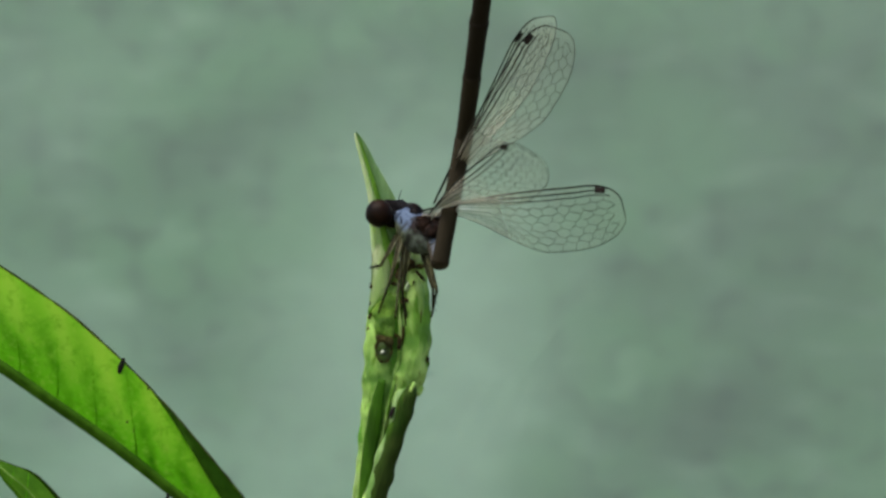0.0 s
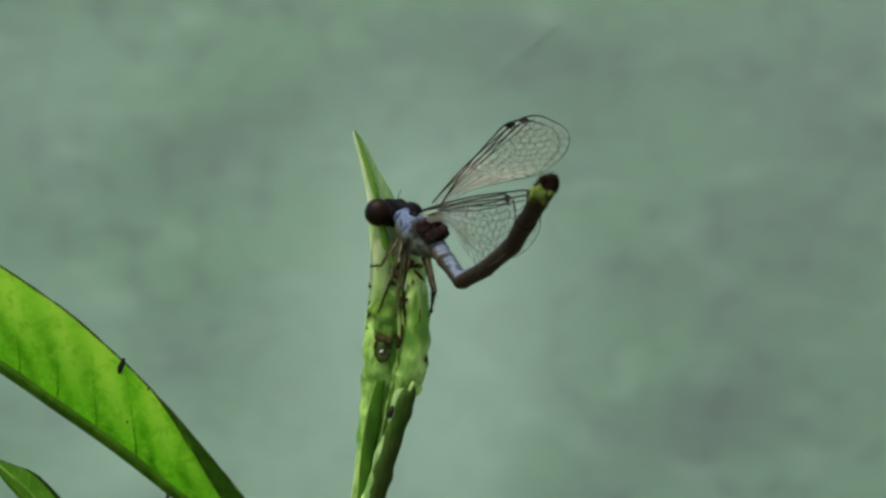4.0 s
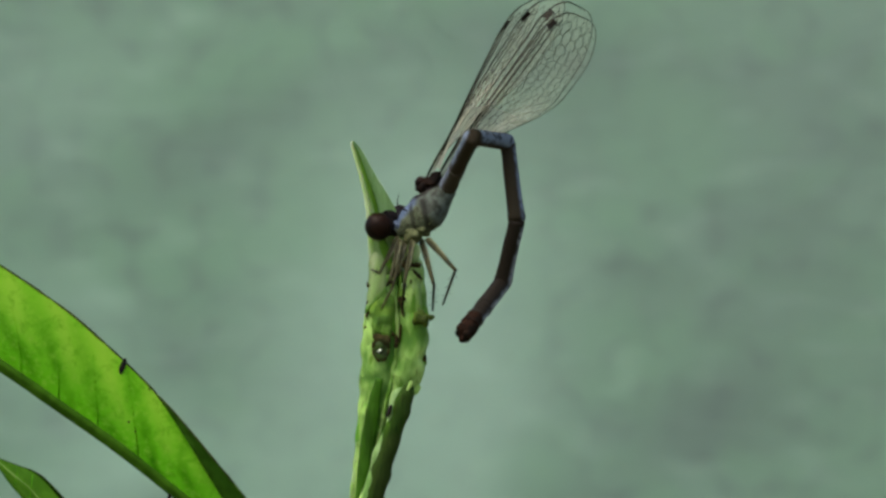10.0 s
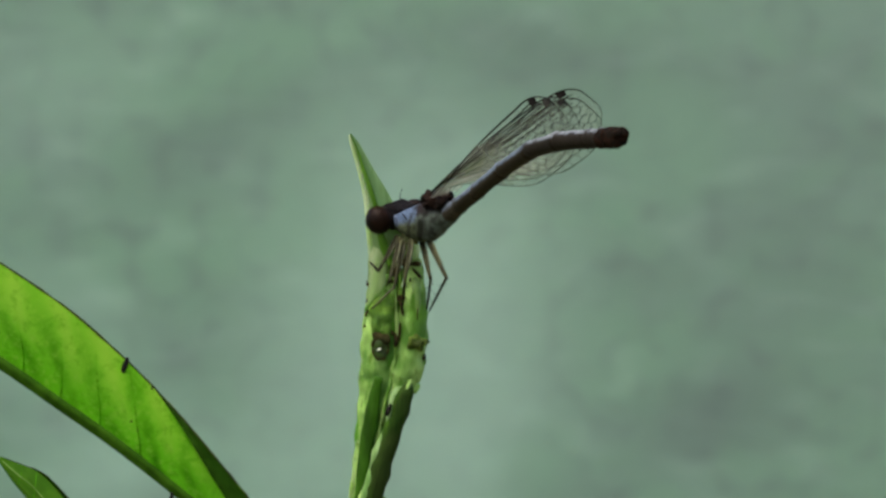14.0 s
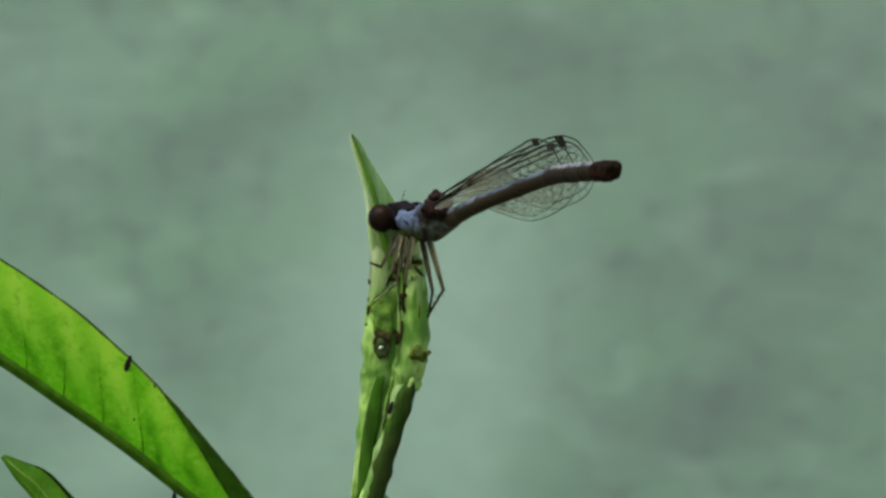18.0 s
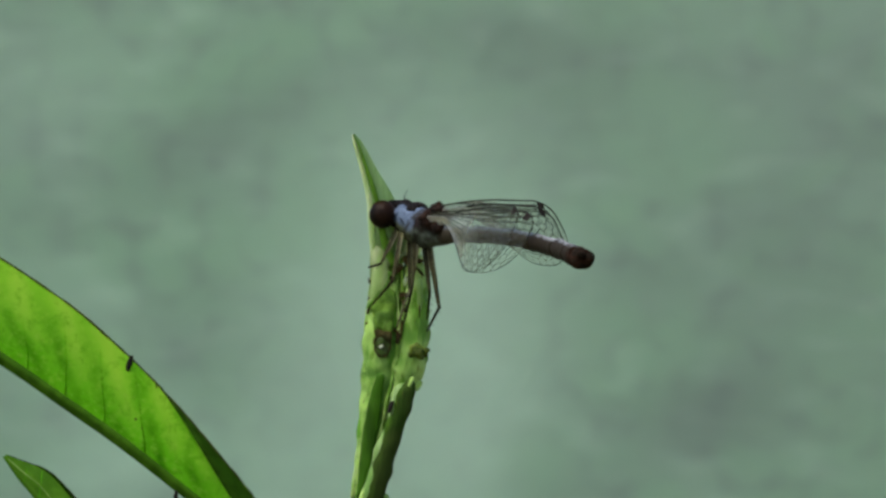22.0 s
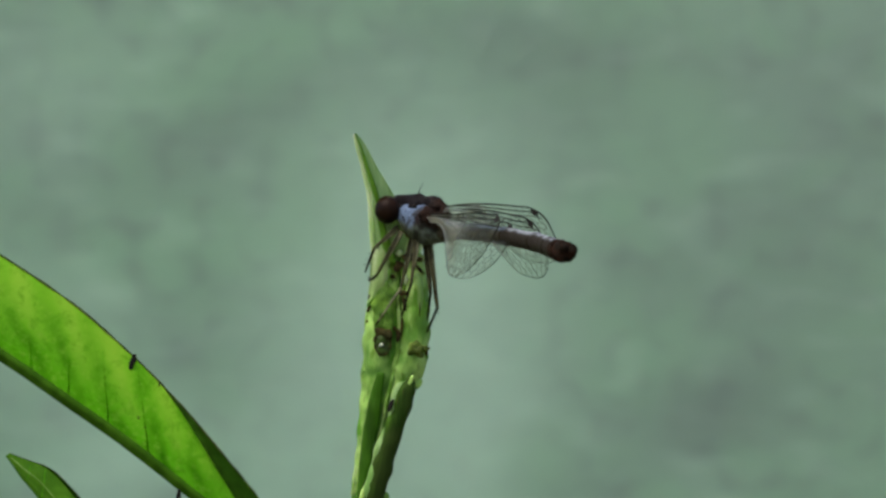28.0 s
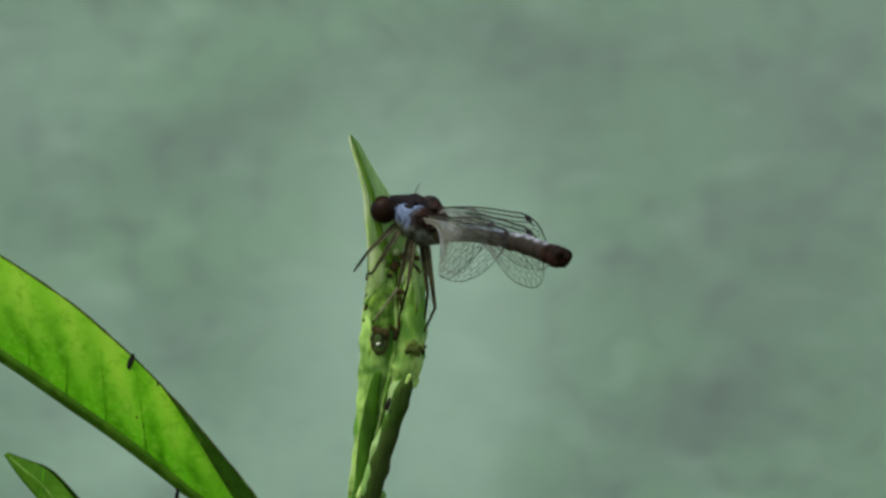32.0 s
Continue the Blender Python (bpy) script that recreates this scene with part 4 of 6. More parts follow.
def build_leg(k):
    """Thigh and shin, each along x from its joint; the shin carries the foot and its bristles."""
    a, b = THIGH[k], SHIN[k]
    thigh = fly_part("thigh", tube([Vector((a * x, 0, 0)) for x in (-0.02, 0.1, 0.5, 0.9, 1.02)], [v * (1.2 if k > 3 else 1) for v in (0.00018, 0.00020, 0.00017, 0.00013, 0.00010)], 10, 1.0, 0.00002, k), LEG_MID, "olive-brown thigh with a pale side strip")
    # a paler strip along one side of the thigh
    fly_part("pale_side", tube([Vector((a * x, 0.00016, 0.00005)) for x in (0.0, 0.2, 0.45, 0.70)], [0.00012, 0.00014, 0.00009, 0.00004], 8), LEG_PALE, "pale strip along one side", thigh)
    shin = fly_part("shin", tube([Vector((b * x, 0, 0)) for x in (-0.02, 0.3, 0.7, 1.0)], [0.00011, 0.00010, 0.00009, 0.00008], 8, 1.0, 0.00001, k), LEG_PALE if k == 2 else LEG_DARK, "thin bristled shin")
    foot = tube([Vector((b, 0, 0)), Vector((b + 0.00025, 0, -0.0001)), Vector((b + 0.00042, 0, -0.00028))], [0.00009, 0.00008, 0.00004], 6)
    fly_part("foot", foot, LEG_DARK, "", shin)
    rnd = random.Random(k)
    for i in range(6):
        x, s = b * (0.12 + 0.14 * i), (-1) ** i
        fly_part("bristle", tube([Vector((x, 0, 0)), Vector((x + 0.00022, s * 0.00034, rnd.uniform(-1, 1) * 0.0002))], [0.000024, 0.00001], 4), LEG_DARK, "", shin)
    return thigh, shin


HEAD_PART, THORAX, ABDOMEN = build_head(), build_thorax(), build_rings()
WINGS = [build_wing("fore_wing", 0.0197, 0.0049, 1), build_wing("hind_wing", 0.0187, 0.0050, 2), build_wing("fore_wing", 0.0197, 0.0049, 3), build_wing("hind_wing", 0.0187, 0.0050, 4)]
LEGS = [build_leg(k) for k in range(6)]

# a scrap of chewed leaf that clings to the tail and is wiped off on the stem
scrap = thing("leaf_scrap", mm(0, 0, 0), "crumpled green scrap of chewed leaf", "leaf scrap")
part("crumb", lump((0, 0, 0), (0.00074, 0.00046, 0.00056), (0, 20, 0), 0.00044, 3, 4, 1900), CRUMB, scrap).location = ORIGIN
part("crumb", lump((0.0007, 0, -0.0001), (0.0003, 0.0003, 0.00028), (0, 0, 0), 0.0003, 9, 3, 1800), CRUMB, scrap).location = ORIGIN

# ---- how things move ----
TAIL_KEYS, TRUNK_KEYS, WING_KEYS, LEG_KEYS = [], [], [], []


def tail_key(t, *bends):
    """The tail as a chain of rings: ring k points from joint k to joint k + 1."""
    ways = []
    for (j0, *a), (j1, *b) in zip(bends, bends[1:]):
        ways += [(mm(*b) - mm(*a)).normalized()] * (j1 - j0)
    TAIL_KEYS.append((t, [mm(*bends[0][1:])] + ways))


def trunk_key(t, neck, root, eye_a, eye_b):
    TRUNK_KEYS.append((t, [mm(*neck), mm(*root), mm(*eye_a), mm(*eye_b)]))


def wing_key(t, *wings):
    WING_KEYS.append((t, [Vector(v) for x, y, z, r in wings for v in ((x, y, z), (r, 0, 0))]))


def leg_key(t, *legs):
    LEG_KEYS.append((t, [mm(*p) for leg in legs for p in leg]))


def between(keys, t):
    """The values at t, straight between the two nearest keys."""
    for (t0, a), (t1, b) in zip(keys, keys[1:]):
        if t <= t1:
            f = max(0.0, min(1.0, (t - t0) / (t1 - t0)))
            return [p.lerp(q, f) for p, q in zip(a, b)]
    return keys[-1][1]


def placed(at, x, z):
    """A pose at that place whose x points along x and whose z leans to z."""
    x = x.normalized()
    y = z.cross(x).normalized()
    return Matrix.Translation(at - FEET) @ Matrix((x, y, x.cross(y))).transposed().to_4x4()


def motions():
    # tail: seconds, then joint number and its place for the joints where it bends
    tail_key(0, (0, -0.52, -6.12, 0.48), (2, -0.22, -8.56, -1.08), (4, 1.6, -8.94, 8.46), (10, 3.39, -22.21, 22.26))
    tail_key(0.1, (0, -0.53, -6.12, 0.48), (1, -0.31, -6.7, -0.17), (4, 0.68, -11.94, 10.28), (10, 1.66, -26.35, 22.97))
    tail_key(0.2, (0, -0.4, -6.02, 0.48), (2, 0.47, -8.65, -0.43), (5, 5.23, -21.77, 7.57), (10, 9.43, -31.5, 14.85))
    tail_key(0.3, (0, -0.4, -6.02, 0.48), (2, 1.07, -8.36, -0.43), (5, 5.48, -23.37, 3.33), (10, 9.58, -35.3, 5.81))
    tail_key(0.4, (0, -0.41, -6.02, 0.48), (2, 0.59, -8.66, -0.26), (5, 3.47, -24.43, 1.05), (10, 5.99, -36.93, 2.7))
    tail_key(0.5, (0, -0.41, -6.02, 0.48), (4, 3.16, -16.85, -4.97), (10, 6.55, -35.14, -9.84))
    tail_key(0.6, (0, -0.41, -6.02, 0.48), (4, 2.24, -17.03, -5.14), (10, 7.55, -34.44, -11.32))
    tail_key(0.7, (0, -0.55, -6, 0.26), (2, 0.76, -7.49, -1.87), (5, 3.53, -22.11, 4.25), (10, 5.61, -31.87, 12.37))
    tail_key(0.8, (0, -0.55, -6, 0.26), (2, 0.28, -8.47, -1.04), (5, 3.09, -21.15, 8.45), (10, 4.2, -31.21, 16.4))
    tail_key(0.9, (0, -0.64, -6.19, 0.48), (5, 0.01, -25.17, 0.04), (10, 0.4, -38.03, 0.29))
    tail_key(1, (0, -0.73, -6.13, 0.26), (3, 0.14, -12.49, -2.94), (5, 1.11, -23.69, -6.61), (10, 2.43, -35.35, -11.89))
    tail_key(1.1, (0, -0.56, -6, 0.26), (3, 1.03, -12.45, -2.43), (5, 4, -22.82, 2.44), (10, 5.12, -34.32, 8.09))
    tail_key(1.2, (0, -0.56, -6, 0.26), (2, 0.92, -6.55, -2.18), (5, 4.31, -21.16, 3.65), (10, 5.62, -31.57, 11.09))
    tail_key(1.3, (0, -0.57, -6, 0.26), (2, 0.74, -8.14, -1.21), (5, 4.15, -20.75, 8.18), (10, 5.38, -30.53, 16.45))
    tail_key(1.4, (0, -0.57, -6, 0.26), (2, -0.05, -8.61, -0.91), (5, 2.68, -20.19, 9.93), (10, 3.7, -30.1, 18.06))
    tail_key(1.5, (0, -0.57, -6, 0.26), (3, 1.01, -12.9, -0.89), (5, 4.69, -23.99, 0.93), (10, 7.95, -36.32, 2.59))
    tail_key(1.6, (0, -0.58, -6, 0.26), (4, 1.61, -17.93, -3.29), (6, 5.14, -29.11, -2.57), (10, 6.98, -36.21, -1.1))
    tail_key(1.7, (0, -0.58, -6, 0.26), (3, 1.48, -12.37, -2.3), (5, 5.18, -21.8, 3.8), (10, 6.2, -31.72, 11.94))
    tail_key(1.8, (0, -0.58, -6, 0.26), (2, 0.72, -8.4, -0.74), (5, 3.68, -20.8, 9.08), (10, 4.94, -30.12, 17.86))
    tail_key(1.9, (0, -0.59, -6, 0.26), (2, 1.02, -8.21, -0.74), (5, 3.86, -22.47, 6.16), (10, 6.51, -33.3, 12.57))
    tail_key(2, (0, -0.59, -5.86, 0.04), (4, 1.23, -18.28, -1.41), (6, 3.73, -29.71, -2.33), (10, 5.03, -37.07, -1.94))
    tail_key(2.1, (0, -0.58, -6, 0.26), (4, 2.7, -17.02, -4.97), (10, 5.42, -35.35, -10.12))
    tail_key(2.2, (0, -0.58, -6, 0.26), (3, 1.48, -12.24, -2.6), (5, 5.17, -22.5, 2), (10, 6.54, -33.8, 7.99))
    tail_key(2.3, (0, -0.57, -6, 0.26), (2, 0.74, -7.49, -1.87), (5, 4.76, -21.06, 5.78), (10, 5.94, -30.34, 14.61))
    tail_key(2.4, (0, -0.56, -6, 0.26), (2, 0.57, -8.41, -0.92), (5, 3.08, -21.26, 8.44), (10, 5.17, -26.06, 20.19))
    tail_key(2.5, (0, -0.86, -6.92, 0.91), (3, -0.96, -13.34, 4.11), (5, -1.41, -22.64, 11.41), (10, -1.96, -27.67, 23.23))
    tail_key(2.6, (0, -0.42, -6.17, 0.69), (3, 1.51, -12.68, 3.01), (5, 3.97, -17.88, 13.35), (10, 5.48, -29.28, 19.11))
    tail_key(2.7, (0, -0.28, -5.95, 0.47), (2, 1.11, -8.36, 1.33), (10, 7.41, -34.99, 10.79))
    tail_key(2.8, (0, -0.27, -5.95, 0.47), (2, 0.94, -8.59, 0.38), (10, 8.11, -36.35, 4.4))
    tail_key(2.9, (0, -0.26, -5.94, 0.47), (3, 1.53, -12.88, 0.45), (5, 4.69, -24.27, -0.17), (10, 8.07, -36.66, -0.76))
    tail_key(3, (0, -0.39, -5.92, 0.25), (4, 3.6, -16.71, -4.99), (10, 7.56, -34.93, -9.69))
    tail_key(3.1, (0, -0.38, -5.92, 0.25), (4, 3.08, -15.65, -7.03), (10, 7.32, -32.49, -15.3))
    tail_key(3.2, (0, -0.37, -5.77, 0.03), (5, 3.11, -23.48, -5.9), (10, 7.79, -34.99, -9.24))
    tail_key(3.3, (0, -0.5, -5.87, 0.02), (3, 1.56, -12.14, -2.79), (5, 5.37, -22.47, 1.53), (10, 6.87, -33.96, 7.12))
    tail_key(3.4, (0, -0.49, -5.86, 0.02), (2, 0.82, -7.95, -1.54), (4, 3.87, -14.79, 4.66), (10, 5.43, -31.04, 14.82))
    tail_key(3.5, (0, -0.48, -6, 0.24), (2, 1.13, -8.35, 0.84), (5, 3.99, -20.74, 10.71), (10, 6.28, -30.64, 18.59))
    tail_key(3.8, (0, -0.33, -5.87, 0.24), (4, 3.44, -16.74, -5), (10, 7.59, -34.99, -9.39))
    tail_key(4.1, (0, -0.45, -5.82, 0.01), (3, 1.39, -12.34, -2.33), (5, 4.81, -22.18, 3.28), (10, 6.46, -32.61, 10.62))
    tail_key(4.4, (0, -0.3, -5.84, 0.22), (4, 3.26, -17.43, -3.33), (10, 7.53, -35.99, -5.97))
    tail_key(4.7, (0, -0.42, -5.78, 0), (2, 1.46, -7.17, -1.74), (5, 4.45, -21.09, 5.75), (10, 6.37, -30.15, 14.67))
    tail_key(5, (0, -0.27, -5.8, 0.21), (4, 3.29, -17.1, -4.18), (10, 7.64, -35.19, -9.01))
    tail_key(5.5, (0, 0.19, -5.46, 0.43), (3, 1.47, -12.33, -1.21), (10, 7.27, -35.5, -7.48))
    tail_key(5.7, (0, -0.02, -5.69, 0.42), (4, 2.91, -17.08, -4.19), (10, 6.7, -35.47, -8.33))
    tail_key(5.9, (0, 0.21, -5.43, 0.42), (4, 3.2, -17.45, -2.1), (10, 6.66, -35.65, -7.26))
    tail_key(6, (0, 0.22, -5.49, 0.5), (3, 2.77, -12.09, -0.66), (5, 5.28, -23.44, -2.86), (10, 7.69, -35.65, -6.12))
    tail_key(6.1, (0, 0.22, -5.48, 0.5), (4, 4.13, -17.35, -1.4), (10, 7.87, -35.37, -6.96))
    tail_key(6.2, (0, 0.22, -5.48, 0.5), (3, 3.76, -11.61, -0.62), (10, 8.68, -34.84, -7.41))
    tail_key(6.3, (0, 0.22, -5.47, 0.5), (3, 4.07, -11.02, -1.91), (5, 6.93, -21.49, -6.62), (10, 8.3, -33.23, -11.69))
    tail_key(6.4, (0, 0.23, -5.47, 0.5), (3, 3.3, -11.55, -1.73), (5, 6.16, -21.07, -8.15), (10, 7.7, -33.11, -12.41))
    tail_key(6.5, (0, 0.23, -5.47, 0.5), (3, 3.64, -11.6, -0.97), (5, 6.01, -20.44, -8.46), (10, 7.47, -32.33, -13.15))
    tail_key(6.6, (0, 0.23, -5.83, 1.51), (2, 2.22, -7.76, 0.63), (4, 3.7, -16.18, -4.01), (10, 5.37, -31.28, -15.79))
    tail_key(6.7, (0, 0.23, -5.8, 2.6), (2, 2.09, -7.92, 1.88), (4, 3.23, -16.55, -2.45), (10, 3.05, -29.45, -16.71))
    tail_key(6.8, (0, 0.36, -4.87, 3.93), (2, 2.93, -3.54, 3.55), (4, 3.31, -11.13, -2.51), (10, 1.61, -0.34, -18.33))
    tail_key(6.9, (0, 0.26, -2.67, 4.92), (2, 2.76, -3.29, 3.55), (4, 2.84, -10.99, -2.38), (6, 0.32, -6.26, -12.83), (10, -1.55, -1.81, -18.55))
    tail_key(7, (0, 0.2, -2.68, 4.84), (2, 2.52, -2.68, 3.09), (4, 2.16, -10.15, -3.12), (5, -0.42, -8.46, -8.69), (6, -1.92, -8.77, -13.84), (10, -2.77, -4.33, -19.81))
    tail_key(7.1, (0, 0.19, -2.68, 4.83), (2, 1.46, -5.27, 4.49), (3, 3.04, -9, 3.17), (4, 3.04, -9.06, -2.3), (6, -0.65, -2.6, -11.38), (10, -2.53, -6.55, -17.46))
    tail_key(7.2, (0, 0.19, -2.68, 4.83), (2, 1.29, -5.25, 5.63), (3, 3.34, -8.94, 5.07), (4, 3.63, -8.96, -0.39), (6, 1.31, -2.33, -9.8), (10, 0.31, -2.85, -17.2))
    tail_key(7.3, (0, 0.18, -2.68, 4.82), (2, 2.42, -2.75, 6.68), (3, 3.56, -2.75, 2.58), (5, 2.38, -10.05, -6.65), (10, 1.61, -1.52, -16.25))
    tail_key(7.4, (0, 0.18, -2.68, 4.81), (2, 0.68, -5.23, 6.11), (3, 3.05, -8.75, 5.68), (4, 3.44, -8.76, 0.22), (6, 1.17, -3.57, -10.06), (10, 0.15, -7.18, -16.53))
    tail_key(7.5, (0, 0.17, -2.68, 4.8), (2, 0.99, -5.15, 6.11), (3, 3.05, -8.6, 4.73), (4, 3.31, -8.64, -0.73), (6, 0.2, -2.3, -10.11), (10, -0.93, -7.68, -15.2))
    tail_key(7.6, (0, 0.17, -2.68, 4.79), (2, 1.3, -5.01, 6.11), (3, 3.18, -8.44, 4.43), (4, 3.65, -8.47, -1.02), (6, 0.02, -1.04, -9.36), (10, -1.1, -6.14, -14.73))
    tail_key(7.7, (0, 0.16, -2.68, 4.78), (2, 1.17, -5.07, 6.11), (3, 3.49, -8.52, 5.2), (4, 4.09, -8.54, -0.23), (6, -0.15, -1.79, -8.84), (10, -1.24, -6.42, -14.62))
    tail_key(7.8, (0, 0.44, -2.67, 4.5), (3, 2.71, -8.23, 8.42), (4, 4.76, -9.88, 3.62), (6, 1.49, -3.28, -5.52), (10, -0.42, -7.01, -11.72))
    tail_key(7.9, (0, 0.43, -2.67, 4.5), (3, 1.78, -5.2, 11.07), (4, 4.3, -9.52, 8.85), (5, 4.56, -9.48, 2.49), (7, 3.38, -9.72, -6.62), (10, 3.1, -9.89, -10.28))
    tail_key(8, (0, 0.43, -2.67, 4.49), (3, 2.46, -8.09, 8.72), (4, 4.71, -6.19, 4.12), (5, 3.46, -10.43, -0.47), (6, 1.5, -8.87, -5.22), (7, 1.04, -9.01, -9), (10, 1.36, -9.21, -12.66))
    tail_key(8.1, (0, 0.43, -2.67, 4.49), (2, 0.82, -4.96, 6.24), (3, 3.59, -1.73, 6.33), (4, 4.43, -2.14, 0.94), (6, 0.81, -8.67, -8.13), (10, 0.24, -3.46, -13.47))
    tail_key(8.2, (0, 0.43, -2.67, 4.49), (3, 3.07, -8.18, 8.24), (4, 4.99, -5.07, 4.18), (6, 1.44, -11.67, -4.86), (10, 0.26, -6.89, -10.5))
    tail_key(8.3, (0, 0.43, -2.67, 4.49), (3, 1.48, -3.01, 11.57), (4, 3.86, -7.61, 9.82), (5, 4.11, -10.35, 4.09), (7, 1.79, -4.48, -2.59), (10, 0.57, -6.6, -5.34))
    tail_key(8.4, (0, 0.43, -2.67, 4.49), (3, 1.79, -5.18, 11.06), (4, 4.12, -9.94, 9.73), (5, 3.96, -9.86, 3.37), (7, 0.83, -4.53, -3.43), (10, 0.09, -7.62, -5.27))
    tail_key(8.5, (0, 0.43, -2.67, 4.48), (3, 2, -1.61, 11.4), (4, 4.36, -6.19, 9.58), (5, 4.6, -3.07, 4.03), (7, 1.94, -9.05, -2.42), (10, 0.44, -6.64, -4.75))
    tail_key(8.7, (0, 0.44, -2.67, 4.48), (3, 2.67, -1.1, 11.11), (4, 4.68, -5.95, 9.58), (5, 4.68, -5.87, 3.22), (6, 2.73, -8.03, -1.3), (10, 0.53, -1.42, -4.03))
    tail_key(8.9, (0, 0.44, -2.67, 4.48), (3, 1.79, -6.5, 10.39), (4, 4.58, -11.09, 9.38), (5, 4.91, -9.87, 3.14), (6, 3.03, -8.17, -1.6), (10, 0.82, -1.8, -4.85))
    tail_key(9, (0, 0.44, -2.67, 4.48), (3, 2.31, -6.99, 9.89), (4, 4.83, -2.65, 7.72), (5, 4.89, -4.02, 1.5), (6, 3.17, -7.59, -2.13), (8, 0.93, -2.9, -3.68), (10, 0.33, -4.37, -5))
    tail_key(9.2, (0, 0.45, -2.67, 4.49), (3, 2.44, -7.37, 9.52), (4, 4.92, -2.59, 8.6), (5, 5.45, -0.57, 2.59), (7, 3.51, -8.13, -2.26), (10, 1.05, -6, -3.97))
    tail_key(9.4, (0, 0.46, -2.67, 4.5), (3, 2.62, -6.69, 10.03), (4, 5.25, -1.99, 9.11), (5, 5.53, -3.21, 2.87), (6, 3.96, -1.58, -2.01), (10, 1.2, -8.27, -3.92))
    tail_key(9.6, (0, 0.47, -2.67, 4.5), (3, 2.62, -6.71, 10.02), (4, 4.57, -11.73, 9.05), (5, 5.88, -8.66, 3.63), (6, 4.7, -8.68, -1.62), (10, 2.41, -2.68, -5.46))
    tail_key(9.8, (0, 0.48, -2.67, 4.51), (3, 2.9, -8.19, 8.4), (4, 5.39, -3.32, 8.57), (5, 6.34, -3.29, 2.27), (6, 5.07, -2.09, -2.81), (10, 2.24, -8.15, -6.18))
    tail_key(10, (0, 0.49, -2.67, 4.52), (3, 2.47, -8.28, 8.52), (4, 5.26, -3.58, 8.25), (5, 5.97, -5.21, 2.14), (6, 4.91, -3.14, -2.71), (10, 1.84, -8.82, -6.51))
    tail_key(10.2, (0, 0.51, -2.67, 4.53), (3, 2.25, -8.93, 7.55), (4, 5.02, -4.32, 6.59), (5, 5.37, -4.32, 0.23), (6, 3.62, -1.02, -3.63), (10, 0.58, -7.69, -5.15))
    tail_key(10.4, (0, 0.52, -2.67, 4.53), (3, 2.6, -8.57, 8.03), (4, 5.03, -4.07, 6.11), (5, 5.16, -6.19, 0.11), (6, 3.46, -2.7, -3.61), (10, -0.35, -9.12, -4.2))
    tail_key(10.6, (0, 0.53, -2.67, 4.54), (3, 2.43, -8.42, 8.38), (4, 4.9, -3.72, 7.08), (5, 5.33, -6.21, 1.24), (6, 4.26, -2.65, -2.64), (10, 1.15, -9.07, -4.92))
    tail_key(10.8, (0, 0.53, -2.96, 4.53), (3, 2.72, -8.72, 8.19), (4, 5.2, -4.08, 6.72), (5, 5.63, -6.59, 0.89), (6, 4.31, -9.57, -3.39), (10, 1.36, -3.15, -5.84))
    tail_key(11, (0, 0.53, -3.14, 4.53), (3, 2.72, -8.76, 8.4), (4, 5.2, -4.01, 7.33), (5, 5.67, -4.7, 1.03), (6, 4.48, -2.75, -3.84), (10, 1.36, -8.99, -6.55))
    tail_key(11.2, (0, 0.53, -3.24, 4.52), (3, 2.6, -8.59, 8.84), (4, 5.51, -3.96, 9.01), (5, 6.3, -5.87, 2.99), (6, 5.07, -5.9, -2.25), (10, 3.24, -0.4, -6.99))
    tail_key(11.4, (0, 0.53, -3.33, 4.52), (3, 4.48, -3.66, 10.5), (4, 6.56, -7.55, 7.27), (5, 7.15, -9.8, 1.34), (7, 6.7, -2.56, -4.29), (10, 5.87, -4.97, -6.94))
    tail_key(11.5, (0, 0.53, -3.37, 4.52), (4, 5.01, -13.23, 11.04), (5, 7.24, -8.01, 8.16), (6, 7.96, -7.31, 2.88), (10, 7.85, -5.65, -4.42))
    tail_key(11.7, (0, 0.53, -3.45, 4.51), (4, 4.91, -13.8, 10.29), (5, 7.42, -8.04, 9.24), (6, 9.03, -5.59, 4.74), (10, 9.79, -7.61, -2.43))
    tail_key(12, (0, 0.62, -4.21, 4.1), (3, 3.05, -10.23, 7.13), (4, 5.1, -14.74, 9.45), (5, 7.23, -20.73, 9.49), (6, 9.03, -25.01, 6.78), (7, 9.85, -25, 3.06), (10, 10.86, -26.44, -0.17))
    tail_key(12.5, (0, 0.71, -4.6, 3.77), (3, 2.84, -10.9, 6.46), (4, 5.31, -15.31, 8.52), (5, 7.43, -21.31, 8.59), (6, 9.98, -25.65, 6.7), (8, 11.87, -29.51, 3.38), (10, 12.37, -31.24, 2.38))
    tail_key(13, (0, 0.81, -4.94, 3.31), (3, 2.2, -11.67, 5.35), (4, 4.68, -15.85, 7.86), (5, 7.02, -21.69, 8.81), (6, 8.87, -26.73, 8.53), (7, 10.51, -29.97, 7.39), (10, 11.94, -33.28, 6.68))
    tail_key(13.5, (0, 0.82, -5.18, 2.93), (2, 2.25, -7.04, 4.65), (4, 4.64, -16.29, 6.49), (5, 6.81, -22.16, 7.63), (6, 8.94, -27.1, 7.75), (10, 12.04, -33.9, 7.41))
    tail_key(14, (0, 0.75, -5.46, 2.56), (3, 2.86, -12.11, 4.2), (4, 4.68, -17.04, 5.7), (5, 6.59, -22.98, 6.98), (6, 8.44, -28.01, 7.42), (7, 10.47, -31.23, 7.47), (10, 12.25, -34.44, 7.48))
